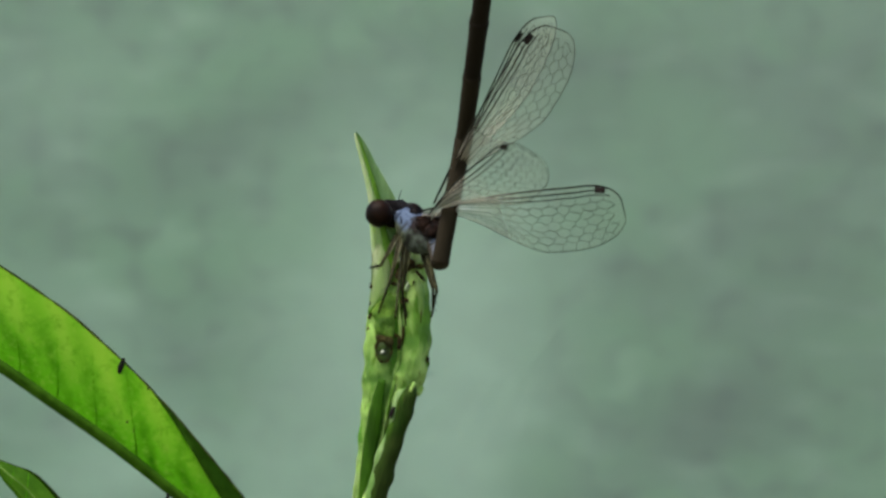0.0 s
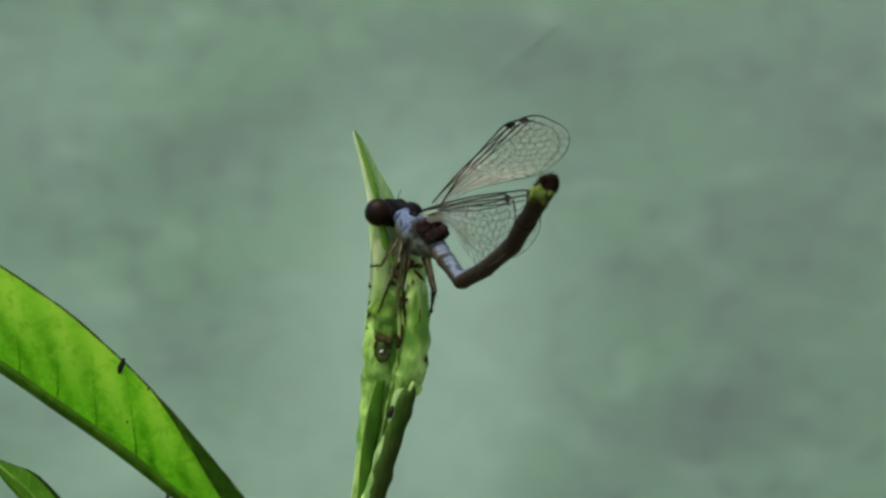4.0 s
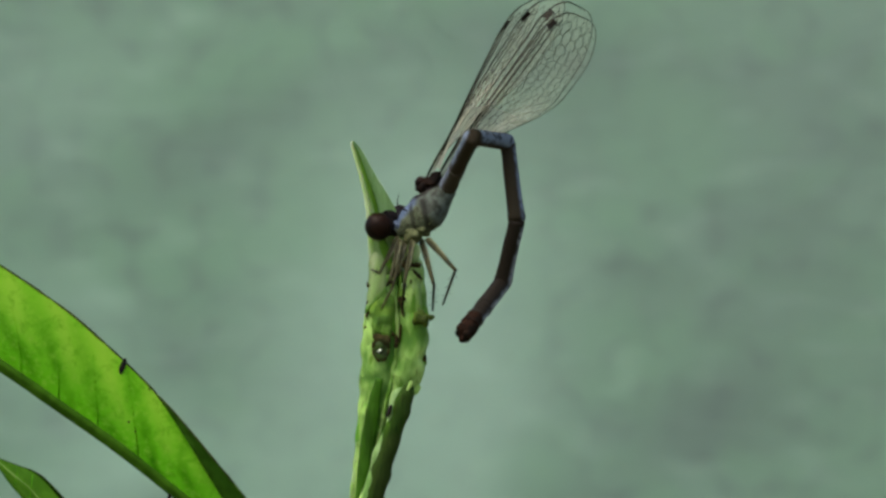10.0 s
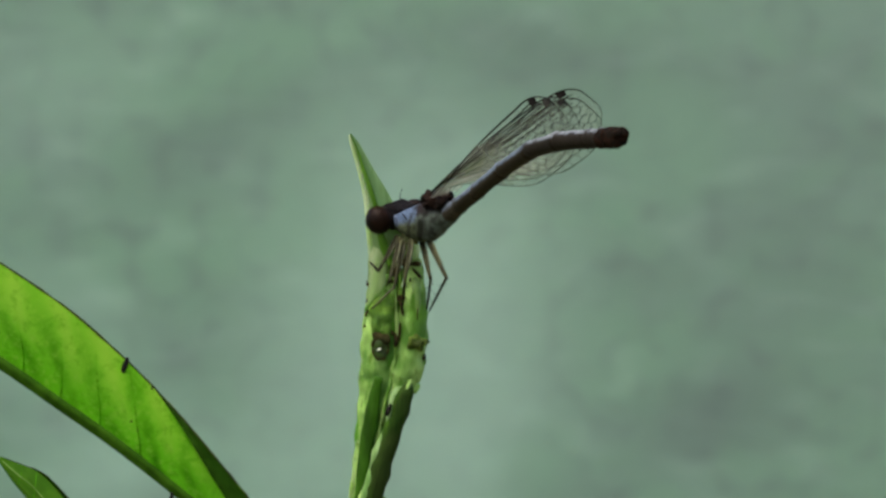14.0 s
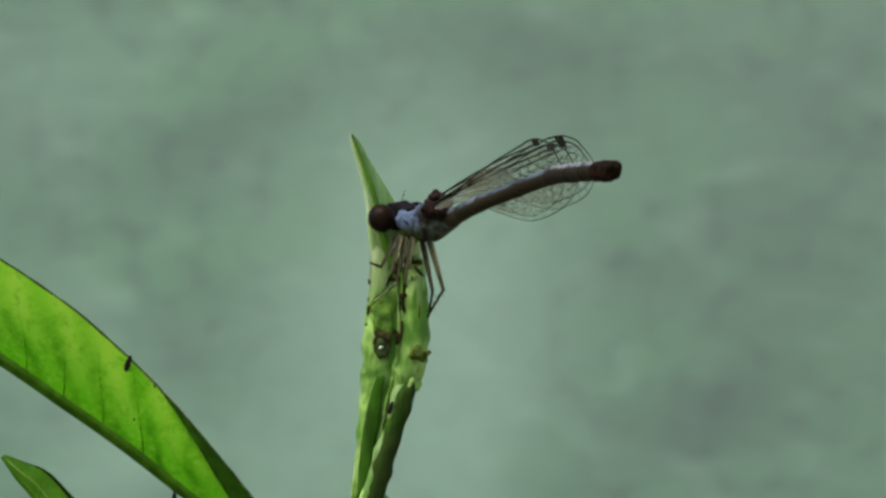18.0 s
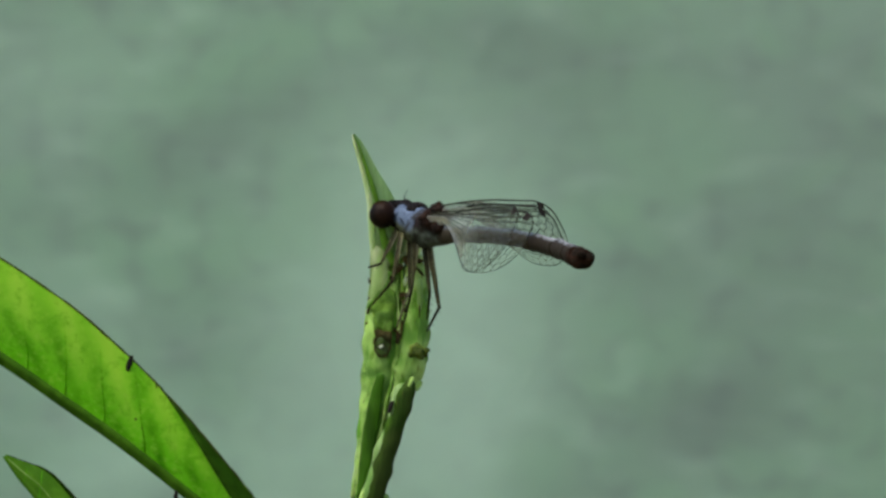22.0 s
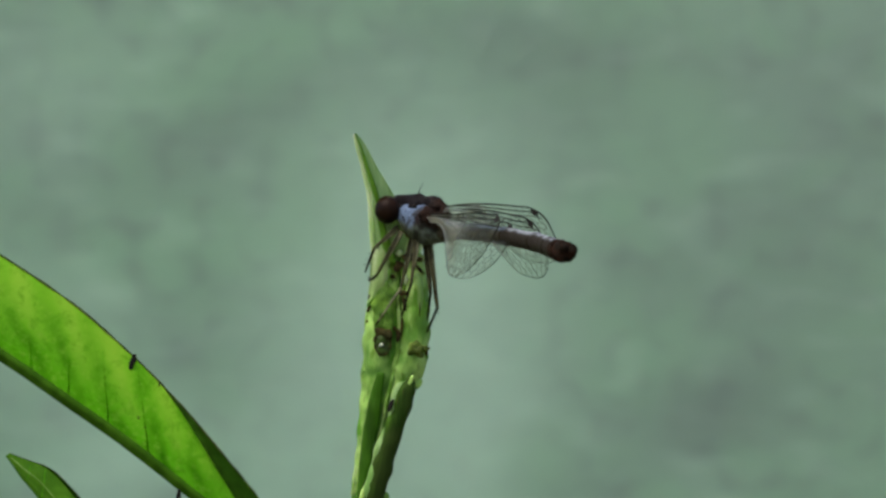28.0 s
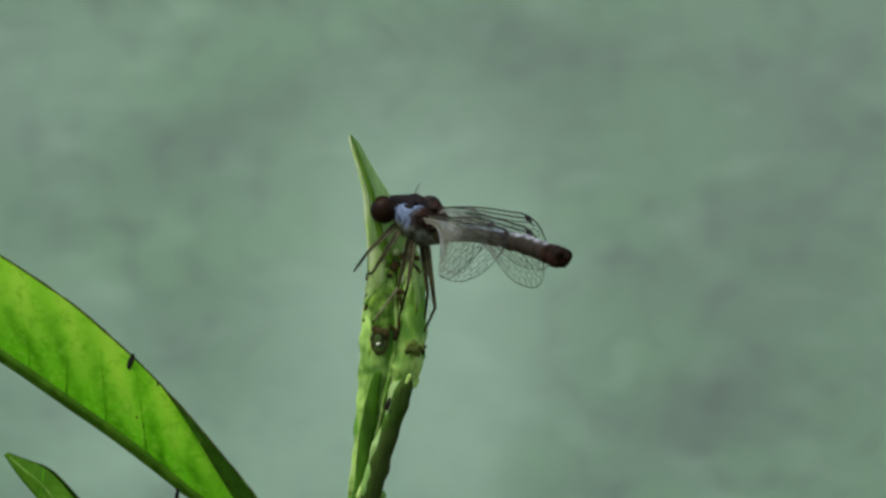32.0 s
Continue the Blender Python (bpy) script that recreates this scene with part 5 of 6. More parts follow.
    tail_key(14.5, (0, 0.78, -5.45, 2.46), (3, 3.06, -12.08, 3.97), (4, 5.09, -16.93, 5.48), (5, 6.99, -22.88, 6.68), (6, 8.83, -27.91, 7.21), (10, 12.16, -34.59, 7.64))
    tail_key(16.5, (0, 0.82, -5.47, 2.21), (3, 3.02, -12.2, 3.39), (4, 5.89, -16.66, 4.7), (5, 8.19, -22.55, 5.4), (7, 10.21, -31.51, 5.42), (10, 11.71, -34.87, 5.4))
    tail_key(17, (0, 0.81, -5.51, 2.1), (3, 3, -12.24, 3.24), (4, 5.88, -16.71, 4.52), (5, 8.17, -22.62, 5.14), (7, 10.2, -31.58, 5.13), (10, 11.9, -34.84, 5.08))
    tail_key(18, (0, 0.76, -5.56, 2.07), (3, 2.95, -12.31, 3.12), (4, 5.82, -16.83, 4.23), (5, 8.12, -22.71, 5.02), (7, 10.15, -31.67, 5.06), (10, 11.61, -35.04, 5.04))
    tail_key(19, (0, 0.79, -5.53, 1.73), (3, 2.9, -12.3, 2.75), (4, 5.77, -16.82, 3.87), (5, 8.07, -22.69, 4.71), (7, 9.9, -31.69, 4.91), (10, 11.45, -35.03, 4.89))
    tail_key(20, (0, 0.71, -5.33, 1.32), (3, 2.91, -12.14, 1.8), (4, 5.78, -16.77, 2.31), (5, 7.66, -22.84, 2.61), (7, 8.92, -31.94, 2.43), (10, 10.44, -35.27, 2.22))
    tail_key(21, (0, 0.37, -5.5, 0.87), (3, 2.91, -12.2, 0.93), (4, 5.78, -16.85, 1), (5, 7.26, -23.04, 0.77), (6, 8.68, -28.2, 0.27), (10, 10.13, -35.54, -0.07))
    tail_key(22, (0, 0.24, -5.56, 0.72), (3, 2.92, -12.21, 0.66), (4, 5.37, -17.09, 0.44), (5, 6.85, -23.27, 0.06), (6, 8.28, -28.44, -0.38), (10, 9.59, -35.77, -1.05))
    tail_key(23, (0, 0.25, -5.7, 0.92), (3, 2.93, -12.35, 0.85), (5, 5.62, -23.87, 0.41), (6, 7.08, -29.03, 0.04), (7, 8.52, -32.53, -0.35), (10, 10.03, -35.83, -0.91))
    tail_key(24, (0, 0.26, -5.73, 0.85), (3, 2.93, -12.38, 0.83), (4, 5.37, -17.26, 0.52), (5, 6.86, -23.44, 0.1), (7, 8.53, -32.46, -0.37), (10, 9.96, -35.82, -0.81))
    tail_key(25, (0, 0.39, -5.63, 0.83), (3, 2.94, -12.33, 0.77), (4, 5.81, -16.99, 0.58), (5, 7.69, -23.05, 0.2), (7, 9.34, -32.07, -0.39), (10, 10.84, -35.38, -0.95))
    tail_key(26.5, (0, 0.28, -5.74, 0.8), (3, 2.92, -12.41, 0.73), (4, 5.36, -17.3, 0.51), (6, 7.07, -28.9, 0.05), (7, 8.72, -32.31, -0.42), (10, 9.84, -35.78, -0.83))
    tail_key(28, (0, 0.22, -5.84, 0.85), (3, 2.47, -12.65, 0.74), (5, 4.78, -24.24, 0.38), (6, 6.65, -29.27, -0.02), (10, 8.37, -36.52, -0.7))
    tail_key(29, (0, 0.15, -5.87, 0.72), (3, 2.4, -12.68, 0.7), (5, 4.71, -24.28, 0.34), (6, 6.59, -29.29, -0.14), (10, 8.49, -36.51, -0.66))
    tail_key(30, (0, 0.2, -5.74, 0.61), (3, 2.45, -12.55, 0.6), (5, 4.76, -24.14, 0.16), (6, 6.63, -29.16, -0.36), (10, 8.34, -36.43, -0.87))
    tail_key(31, (0, 0.31, -5.55, 0.61), (3, 2.56, -12.36, 0.6), (5, 4.86, -23.95, 0.08), (6, 6.74, -28.96, -0.44), (10, 8.76, -36.15, -0.99))
    tail_key(32, (0, 0.15, -5.72, 0.59), (3, 2.28, -12.56, 0.57), (4, 4.31, -17.63, 0.23), (6, 6.07, -29.23, -0.26), (10, 8.25, -36.33, -1.15))
    # trunk: seconds, neck, wing root, the two eyes
    trunk_key(0, (-3.19, -2.6, 2.35), (-0.7, -6.6, 3.01), (-5.09, -3.2, 2.79), (-2.29, 0.41, 2.56))
    trunk_key(2.4, (-3.23, -2.6, 2.34), (-0.73, -6.6, 3), (-5.12, -3.2, 2.78), (-2.33, 0.41, 2.55))
    trunk_key(2.5, (-2.78, -2.6, 1.72), (-0.42, -6.6, 2.44), (-4.63, -3.2, 2.03), (-1.83, 0.4, 1.79))
    trunk_key(2.6, (-3.22, -2.6, 2.25), (-0.72, -6.6, 3), (-5.11, -3.2, 2.78), (-2.31, 0.41, 2.55))
    trunk_key(6, (-3.1, -2.6, 2.42), (-0.65, -6.6, 3.03), (-5, -3.2, 2.9), (-2.2, 0.41, 2.67))
    trunk_key(6.4, (-3.19, -2.6, 2.28), (-0.61, -6.6, 3.2), (-5.04, -3.2, 2.72), (-2.24, 0.41, 2.49))
    trunk_key(6.6, (-3.27, -2.6, 2.1), (-0.43, -4.68, 3.93), (-5.03, -3.2, 2.45), (-1.24, -0.86, 3.46))
    trunk_key(6.8, (-3.31, -2.6, 1.83), (-0.7, -2.76, 5.07), (-5.08, -3.2, 1.96), (-1.69, -0.32, 3.02))
    trunk_key(6.9, (-3.2, -2.6, 1.59), (-0.85, -1.8, 5.33), (-5.05, -3.2, 1.81), (-1.85, -0.1, 2.79))
    trunk_key(7, (-3.09, -2.6, 1.35), (-1.01, -1.8, 5.58), (-5.03, -3.2, 1.65), (-2, 0.1, 2.57))
    trunk_key(8, (-3.07, -2.6, 1.2), (-1.08, -1.8, 5.21), (-4.93, -3.2, 1.47), (-1.99, 0.2, 2.29))
    trunk_key(9, (-3.06, -2.6, 1.2), (-1.02, -1.8, 4.94), (-4.91, -3.2, 1.5), (-1.97, 0.21, 2.29))
    trunk_key(11, (-3.06, -2.6, 1.39), (-0.98, -1.8, 4.91), (-4.96, -3.2, 1.7), (-1.97, 0.18, 2.44))
    trunk_key(11.5, (-3.06, -2.6, 1.43), (-0.91, -1.8, 4.81), (-4.93, -3.2, 1.75), (-1.95, 0.18, 2.52))
    trunk_key(12, (-3.06, -2.6, 1.46), (-0.84, -2.53, 4.7), (-4.91, -3.2, 1.81), (-1.93, 0.17, 2.6))
    trunk_key(13, (-3.04, -2.6, 1.65), (-0.68, -4, 4.38), (-4.89, -3.2, 1.96), (-1.82, 0.11, 2.66))
    trunk_key(14, (-3.02, -2.6, 1.71), (-0.53, -5, 4.24), (-4.87, -3.2, 2.01), (-1.7, 0.02, 2.71))
    trunk_key(17, (-2.99, -2.6, 1.77), (-0.42, -6, 3.81), (-4.8, -3.2, 2.04), (-1.59, -0.03, 2.78))
    trunk_key(19, (-3.02, -2.6, 1.71), (-0.44, -6.4, 3.52), (-4.78, -3.2, 2.01), (-1.88, 0.34, 1.86))
    trunk_key(20, (-3.19, -2.6, 1.96), (-0.47, -6.6, 3.24), (-4.73, -3.2, 2.13), (-1.83, 0.34, 1.98))
    trunk_key(21, (-3.27, -2.6, 2.08), (-0.51, -6.6, 2.96), (-4.85, -3.2, 2.29), (-1.96, 0.34, 2.15))
    trunk_key(22, (-3.26, -2.6, 2.15), (-0.5, -6.6, 2.86), (-4.71, -3.2, 2.28), (-1.68, 0.22, 2.22))
    trunk_key(25, (-3.06, -2.6, 2.22), (-0.39, -6.6, 2.71), (-4.47, -3.2, 2.48), (-0.58, -0.8, 2.55))
    trunk_key(28, (-3.06, -2.6, 2.2), (-0.44, -6.6, 2.64), (-4.42, -3.2, 2.5), (-0.45, -0.95, 2.57))
    trunk_key(29, (-2.99, -2.6, 2.28), (-0.37, -6.6, 2.64), (-4.4, -3.2, 2.54), (-0.33, -1.12, 2.61))
    trunk_key(30, (-3.04, -2.6, 2.26), (-0.41, -6.6, 2.62), (-4.45, -3.2, 2.48), (-0.42, -1.03, 2.59))
    trunk_key(31, (-3.1, -2.6, 2.26), (-0.44, -6.6, 2.57), (-4.47, -3.2, 2.48), (-0.4, -1.11, 2.54))
    trunk_key(32, (-3.13, -2.6, 2.2), (-0.46, -6.6, 2.47), (-4.53, -3.2, 2.41), (-0.47, -1.11, 2.48))
    # wings: seconds, then the way each wing points and its roll
    wing_key(0, (0.72, -0.68, 0.1, 10), (0.3, -0.91, 0.29, 15), (0.37, -0.64, 0.68, 15), (0.32, -0.6, 0.73, 50))
    wing_key(0.1, (0.77, -0.6, 0.21, 15), (0.37, -0.67, 0.65, 20), (0.37, -0.55, 0.75, 20), (0.28, -0.49, 0.82, 50))
    wing_key(0.2, (0.61, -0.79, 0.02, 15), (0.54, -0.82, 0.21, -10), (0.49, -0.81, 0.33, 15), (0.46, -0.81, 0.36, 40))
    wing_key(0.3, (0.71, -0.68, -0.19, 15), (0.54, -0.84, 0, -10), (0.58, -0.81, 0.02, 15), (0.48, -0.87, 0.09, 20))
    wing_key(0.4, (0.6, -0.77, -0.22, 15), (0.48, -0.85, -0.2, -10), (0.37, -0.93, 0.03, 15), (0.27, -0.96, 0.04, 20))
    wing_key(0.5, (0.61, -0.77, -0.19, 42), (0.41, -0.9, -0.16, -10), (0.48, -0.87, 0.11, 15), (0.32, -0.94, 0.08, 5))
    wing_key(0.6, (0.65, -0.73, -0.22, 42), (0.34, -0.93, -0.14, -10), (0.38, -0.92, 0.13, 15), (0.28, -0.95, 0.11, 5))
    wing_key(0.7, (0.5, -0.86, 0.15, 38), (0.37, -0.91, 0.17, 28), (0.27, -0.81, 0.52, 40), (0.23, -0.81, 0.54, 55))
    wing_key(0.8, (0.53, -0.82, 0.21, 38), (0.4, -0.89, 0.23, 28), (0.34, -0.71, 0.62, 20), (0.28, -0.71, 0.65, 45))
    wing_key(0.9, (0.51, -0.86, -0.02, 38), (0.43, -0.9, -0.01, 28), (0.33, -0.81, 0.49, 15), (0.22, -0.81, 0.55, 50))
    wing_key(1, (0.44, -0.9, -0.02, 38), (0.34, -0.94, 0.01, 28), (0.37, -0.85, 0.39, 15), (0.26, -0.87, 0.41, 45))
    wing_key(1.1, (0.44, -0.89, 0.14, 38), (0.34, -0.92, 0.17, 28), (0.35, -0.78, 0.52, 20), (0.23, -0.83, 0.51, 45))
    wing_key(1.2, (0.45, -0.88, 0.17, 38), (0.34, -0.92, 0.19, 28), (0.36, -0.82, 0.45, 20), (0.23, -0.85, 0.47, 45))
    wing_key(1.3, (0.45, -0.85, 0.28, 38), (0.34, -0.9, 0.29, 28), (0.39, -0.7, 0.6, 20), (0.27, -0.73, 0.62, 45))
    wing_key(1.4, (0.43, -0.85, 0.29, 38), (0.34, -0.89, 0.31, 28), (0.37, -0.62, 0.69, 20), (0.28, -0.64, 0.71, 45))
    wing_key(1.5, (0.52, -0.85, -0.08, 38), (0.41, -0.91, -0.04, 28), (0.39, -0.74, 0.55, 15), (0.33, -0.74, 0.59, 45))
    wing_key(1.6, (0.44, -0.9, -0.03, 38), (0.35, -0.94, -0.01, 28), (0.41, -0.82, 0.4, 15), (0.33, -0.85, 0.42, 35))
    wing_key(1.7, (0.45, -0.89, 0.11, 38), (0.35, -0.93, 0.13, 28), (0.33, -0.87, 0.37, 20), (0.27, -0.88, 0.39, 40))
    wing_key(1.8, (0.45, -0.89, 0.08, 38), (0.35, -0.93, 0.1, 28), (0.31, -0.78, 0.54, 20), (0.24, -0.79, 0.56, 40))
    wing_key(1.9, (0.48, -0.88, -0.07, 42), (0.35, -0.93, -0.05, 28), (0.37, -0.88, 0.31, 15), (0.27, -0.91, 0.32, 35))
    wing_key(2, (0.42, -0.9, -0.09, 42), (0.19, -0.94, -0.3, -10), (0.38, -0.9, 0.23, 15), (0.31, -0.92, 0.23, 25))
    wing_key(2.1, (0.4, -0.91, -0.06, 42), (0.27, -0.96, -0.11, 28), (0.36, -0.91, 0.21, 15), (0.28, -0.94, 0.21, 25))
    wing_key(2.2, (0.44, -0.9, 0.04, 38), (0.34, -0.94, 0.05, 28), (0.31, -0.92, 0.23, 15), (0.24, -0.94, 0.25, 38))
    wing_key(2.3, (0.43, -0.89, 0.16, 38), (0.33, -0.93, 0.18, 28), (0.28, -0.85, 0.44, 20), (0.23, -0.86, 0.46, 40))
    wing_key(2.4, (0.46, -0.87, 0.19, 38), (0.36, -0.91, 0.2, 28), (0.29, -0.73, 0.62, 20), (0.23, -0.73, 0.65, 40))
    wing_key(2.5, (0.41, -0.9, 0.15, 38), (0.32, -0.94, 0.14, 28), (0.31, -0.84, 0.43, 15), (0.02, -0.93, 0.37, 20))
    wing_key(2.6, (0.53, -0.82, -0.22, 55), (0.44, -0.87, -0.21, 45), (0.44, -0.89, -0.07, 35), (0.35, -0.93, -0.07, 25))
    wing_key(2.7, (0.55, -0.81, -0.22, 55), (0.44, -0.87, -0.23, 45), (0.4, -0.91, -0.08, 35), (0.31, -0.95, -0.07, 25))
    wing_key(2.8, (0.56, -0.81, -0.2, 55), (0.44, -0.87, -0.23, 45), (0.37, -0.92, -0.12, 35), (0.28, -0.95, -0.12, 25))
    wing_key(2.9, (0.57, -0.77, -0.28, 55), (0.44, -0.86, -0.28, 45), (0.35, -0.93, -0.09, 35), (0.28, -0.96, -0.1, 25))
    wing_key(3, (0.41, -0.89, -0.18, 55), (0.33, -0.91, -0.26, 45), (0.36, -0.93, 0, 35), (0.3, -0.95, -0.03, 25))
    wing_key(3.1, (0.48, -0.87, -0.14, 38), (0.37, -0.92, -0.16, 28), (0.37, -0.93, 0.05, 35), (0.29, -0.96, 0.04, 25))
    wing_key(3.2, (0.45, -0.88, -0.11, 38), (0.35, -0.93, -0.11, 28), (0.38, -0.92, 0.06, 35), (0.29, -0.96, 0.07, 25))
    wing_key(3.3, (0.48, -0.87, 0.03, 38), (0.36, -0.93, 0.05, 28), (0.36, -0.87, 0.33, 15), (0.28, -0.9, 0.34, 40))
    wing_key(3.4, (0.44, -0.89, 0.11, 38), (0.33, -0.93, 0.12, 28), (0.31, -0.82, 0.48, 20), (0.25, -0.83, 0.5, 40))
    wing_key(3.5, (0.43, -0.9, 0.01, 38), (0.34, -0.94, 0.03, 28), (0.39, -0.79, 0.47, 15), (0.31, -0.82, 0.49, 40))
    wing_key(4.1, (0.44, -0.89, 0.09, -22), (0.34, -0.94, 0.1, -26), (0.34, -0.89, 0.3, 26), (0.27, -0.91, 0.32, 20))
    wing_key(4.7, (0.44, -0.9, -0.02, -22), (0.34, -0.94, -0.02, -26), (0.35, -0.93, 0.08, 26), (0.28, -0.96, 0.08, 20))
    wing_key(5.5, (0.35, -0.93, -0.08, -22), (0.29, -0.96, -0.06, -26), (0.38, -0.92, -0.09, 26), (0.32, -0.94, -0.09, 20))
    wing_key(5.7, (0.34, -0.94, -0.04, -22), (0.28, -0.96, -0.02, -26), (0.37, -0.93, -0.05, 26), (0.31, -0.95, -0.04, 20))
    wing_key(6, (0.36, -0.93, 0.09, -22), (0.28, -0.95, 0.12, -26), (0.35, -0.93, 0.08, 26), (0.31, -0.95, 0.09, 20))
    wing_key(6.3, (0.34, -0.93, 0.14, -22), (0.29, -0.94, 0.17, -26), (0.36, -0.92, 0.12, 26), (0.32, -0.94, 0.14, 20))
    wing_key(6.5, (0.35, -0.92, 0.15, -22), (0.28, -0.94, 0.17, -26), (0.35, -0.92, 0.15, 26), (0.31, -0.94, 0.17, 20))
    wing_key(6.6, (0.34, -0.91, 0.24, -22), (0.27, -0.93, 0.25, -26), (0.34, -0.9, 0.28, 26), (0.3, -0.91, 0.28, 20))
    wing_key(6.7, (0.38, -0.88, 0.27, 20), (0.33, -0.9, 0.27, 30), (0.39, -0.86, 0.32, 8), (0.34, -0.88, 0.32, 18))
    wing_key(6.8, (0.38, -0.81, 0.45, 40), (0.33, -0.84, 0.43, 55), (0.39, -0.78, 0.5, 13), (0.35, -0.8, 0.49, 28))
    wing_key(6.9, (0.39, -0.68, 0.62, 55), (0.34, -0.72, 0.61, 65), (0.43, -0.62, 0.66, 16), (0.39, -0.65, 0.65, 33))
    wing_key(7, (0.36, -0.6, 0.72, 60), (0.32, -0.64, 0.7, 70), (0.44, -0.5, 0.75, 16), (0.4, -0.54, 0.74, 33))
    wing_key(7.3, (0.39, -0.64, 0.66, 60), (0.35, -0.68, 0.65, 70), (0.48, -0.53, 0.7, 16), (0.44, -0.57, 0.69, 28))
    wing_key(7.5, (0.38, -0.45, 0.81, 60), (0.32, -0.5, 0.81, 70), (0.46, -0.32, 0.83, 16), (0.42, -0.33, 0.85, 28))
    wing_key(8, (0.36, -0.15, 0.92, 55), (0.29, -0.26, 0.92, 65), (0.5, -0.09, 0.86, 13), (0.44, -0.09, 0.89, 28))
    wing_key(8.3, (0.35, -0.09, 0.93, 55), (0.29, -0.15, 0.95, 65), (0.48, -0.09, 0.87, 13), (0.42, -0.09, 0.9, 28))
    wing_key(9, (0.37, -0.52, 0.77, 55), (0.27, -0.62, 0.74, 65), (0.49, -0.36, 0.79, 13), (0.45, -0.45, 0.77, 23))
    wing_key(9.6, (0.39, -0.56, 0.73, 55), (0.29, -0.66, 0.7, 65), (0.49, -0.41, 0.77, 13), (0.47, -0.49, 0.74, 23))
    wing_key(10, (0.41, -0.63, 0.66, 50), (0.31, -0.73, 0.61, 65), (0.48, -0.5, 0.72, 13), (0.48, -0.56, 0.68, 20))
    wing_key(11, (0.41, -0.67, 0.605, 50), (0.32, -0.75, 0.565, 62), (0.47, -0.57, 0.675, 13), (0.48, -0.61, 0.625, 20))
    wing_key(12, (0.45, -0.72, 0.518, 30), (0.37, -0.78, 0.488, 42), (0.48, -0.64, 0.578, 16), (0.47, -0.68, 0.548, 14))
    wing_key(13, (0.46, -0.75, 0.458, 6), (0.38, -0.79, 0.468, 12), (0.468, -0.72, 0.488, 16), (0.46, -0.75, 0.468, 14))
    wing_key(14, (0.47, -0.79, 0.368, -4), (0.39, -0.83, 0.378, 0), (0.48, -0.77, 0.378, 16), (0.47, -0.79, 0.358, 14))
    wing_key(14.5, (0.48, -0.8, 0.348, -4), (0.4, -0.83, 0.348, -2), (0.48, -0.79, 0.348, 16), (0.48, -0.81, 0.328, 14))
    wing_key(17, (0.48, -0.84, 0.25, 0), (0.4, -0.88, 0.27, -4), (0.478, -0.84, 0.23, 16), (0.464, -0.86, 0.21, 12))
    wing_key(18, (0.47, -0.85, 0.23, 0), (0.39, -0.88, 0.26, -4), (0.468, -0.85, 0.22, 16), (0.464, -0.86, 0.21, 12))
    wing_key(19, (0.46, -0.86, 0.22, 0), (0.38, -0.89, 0.25, -4), (0.468, -0.85, 0.2, 16), (0.454, -0.87, 0.2, 12))
    wing_key(20, (0.43, -0.89, 0.13, 2), (0.35, -0.92, 0.16, -2), (0.422, -0.89, 0.12, 30), (0.406, -0.9, 0.11, 26))
    wing_key(21, (0.42, -0.91, 0.04, -14), (0.34, -0.94, 0.07, -18), (0.402, -0.9, 0.04, 30), (0.396, -0.91, 0.03, 26))
    wing_key(22, (0.41, -0.91, -0.01, -26), (0.34, -0.94, 0.03, -30), (0.392, -0.91, 0, 30), (0.386, -0.92, -0.01, 26))
    wing_key(23, (0.42, -0.91, -0.02, -26), (0.35, -0.94, 0.02, -30), (0.412, -0.9, -0.01, 30), (0.396, -0.91, -0.03, 26))
    wing_key(24, (0.41, -0.91, -0.02, -26), (0.35, -0.94, 0.02, -30), (0.412, -0.9, -0.01, 30), (0.396, -0.91, -0.02, 26))
    wing_key(25, (0.45, -0.89, -0.03, -26), (0.38, -0.93, 0.02, -30), (0.46, -0.88, -0.03, 30), (0.44, -0.89, -0.04, 26))
    wing_key(28, (0.34, -0.94, -0.05, -26), (0.27, -0.96, 0, -30), (0.362, -0.92, -0.02, 30), (0.336, -0.94, -0.05, 26))
    wing_key(29, (0.34, -0.94, -0.06, -26), (0.28, -0.96, -0.01, -30), (0.362, -0.92, -0.03, 30), (0.346, -0.93, -0.05, 26))
    wing_key(30, (0.34, -0.94, -0.07, -26), (0.27, -0.96, -0.01, -30), (0.352, -0.92, -0.04, 30), (0.336, -0.93, -0.07, 26))
    wing_key(31, (0.36, -0.93, -0.07, -26), (0.29, -0.96, -0.01, -30), (0.372, -0.92, -0.04, 30), (0.356, -0.92, -0.08, 26))
    wing_key(32, (0.34, -0.94, -0.07, -26), (0.26, -0.96, -0.02, -30), (0.352, -0.92, -0.04, 30), (0.346, -0.93, -0.08, 26))
    # legs: seconds, then hip, knee and foot of each leg
    leg_key(0, ((-3.59, -3, 1.15), (-4.84, -4.68, -1.28), (-5.66, -3.36, -1.46)),
            ((-3.31, -4, 0.93), (-4.12, -5.73, -2.5), (-4.87, -5.79, -4.62)),
            ((-2.97, -3, 0.93), (-3.42, -5.35, -2.59), (-3.71, -3.78, -5.25)),
            ((-2.6, -4, 0.84), (-3.16, -4.06, -3.06), (-2.94, -4.12, -5.6)),
            ((-1.9, -3, 0.71), (-0.79, -4.88, -3.03), (-0.79, -4.09, -4.8)),
            ((-1.54, -4, 0.71), (-0.48, -7.79, -3.21), (-0.87, -6.27, -5.11)))
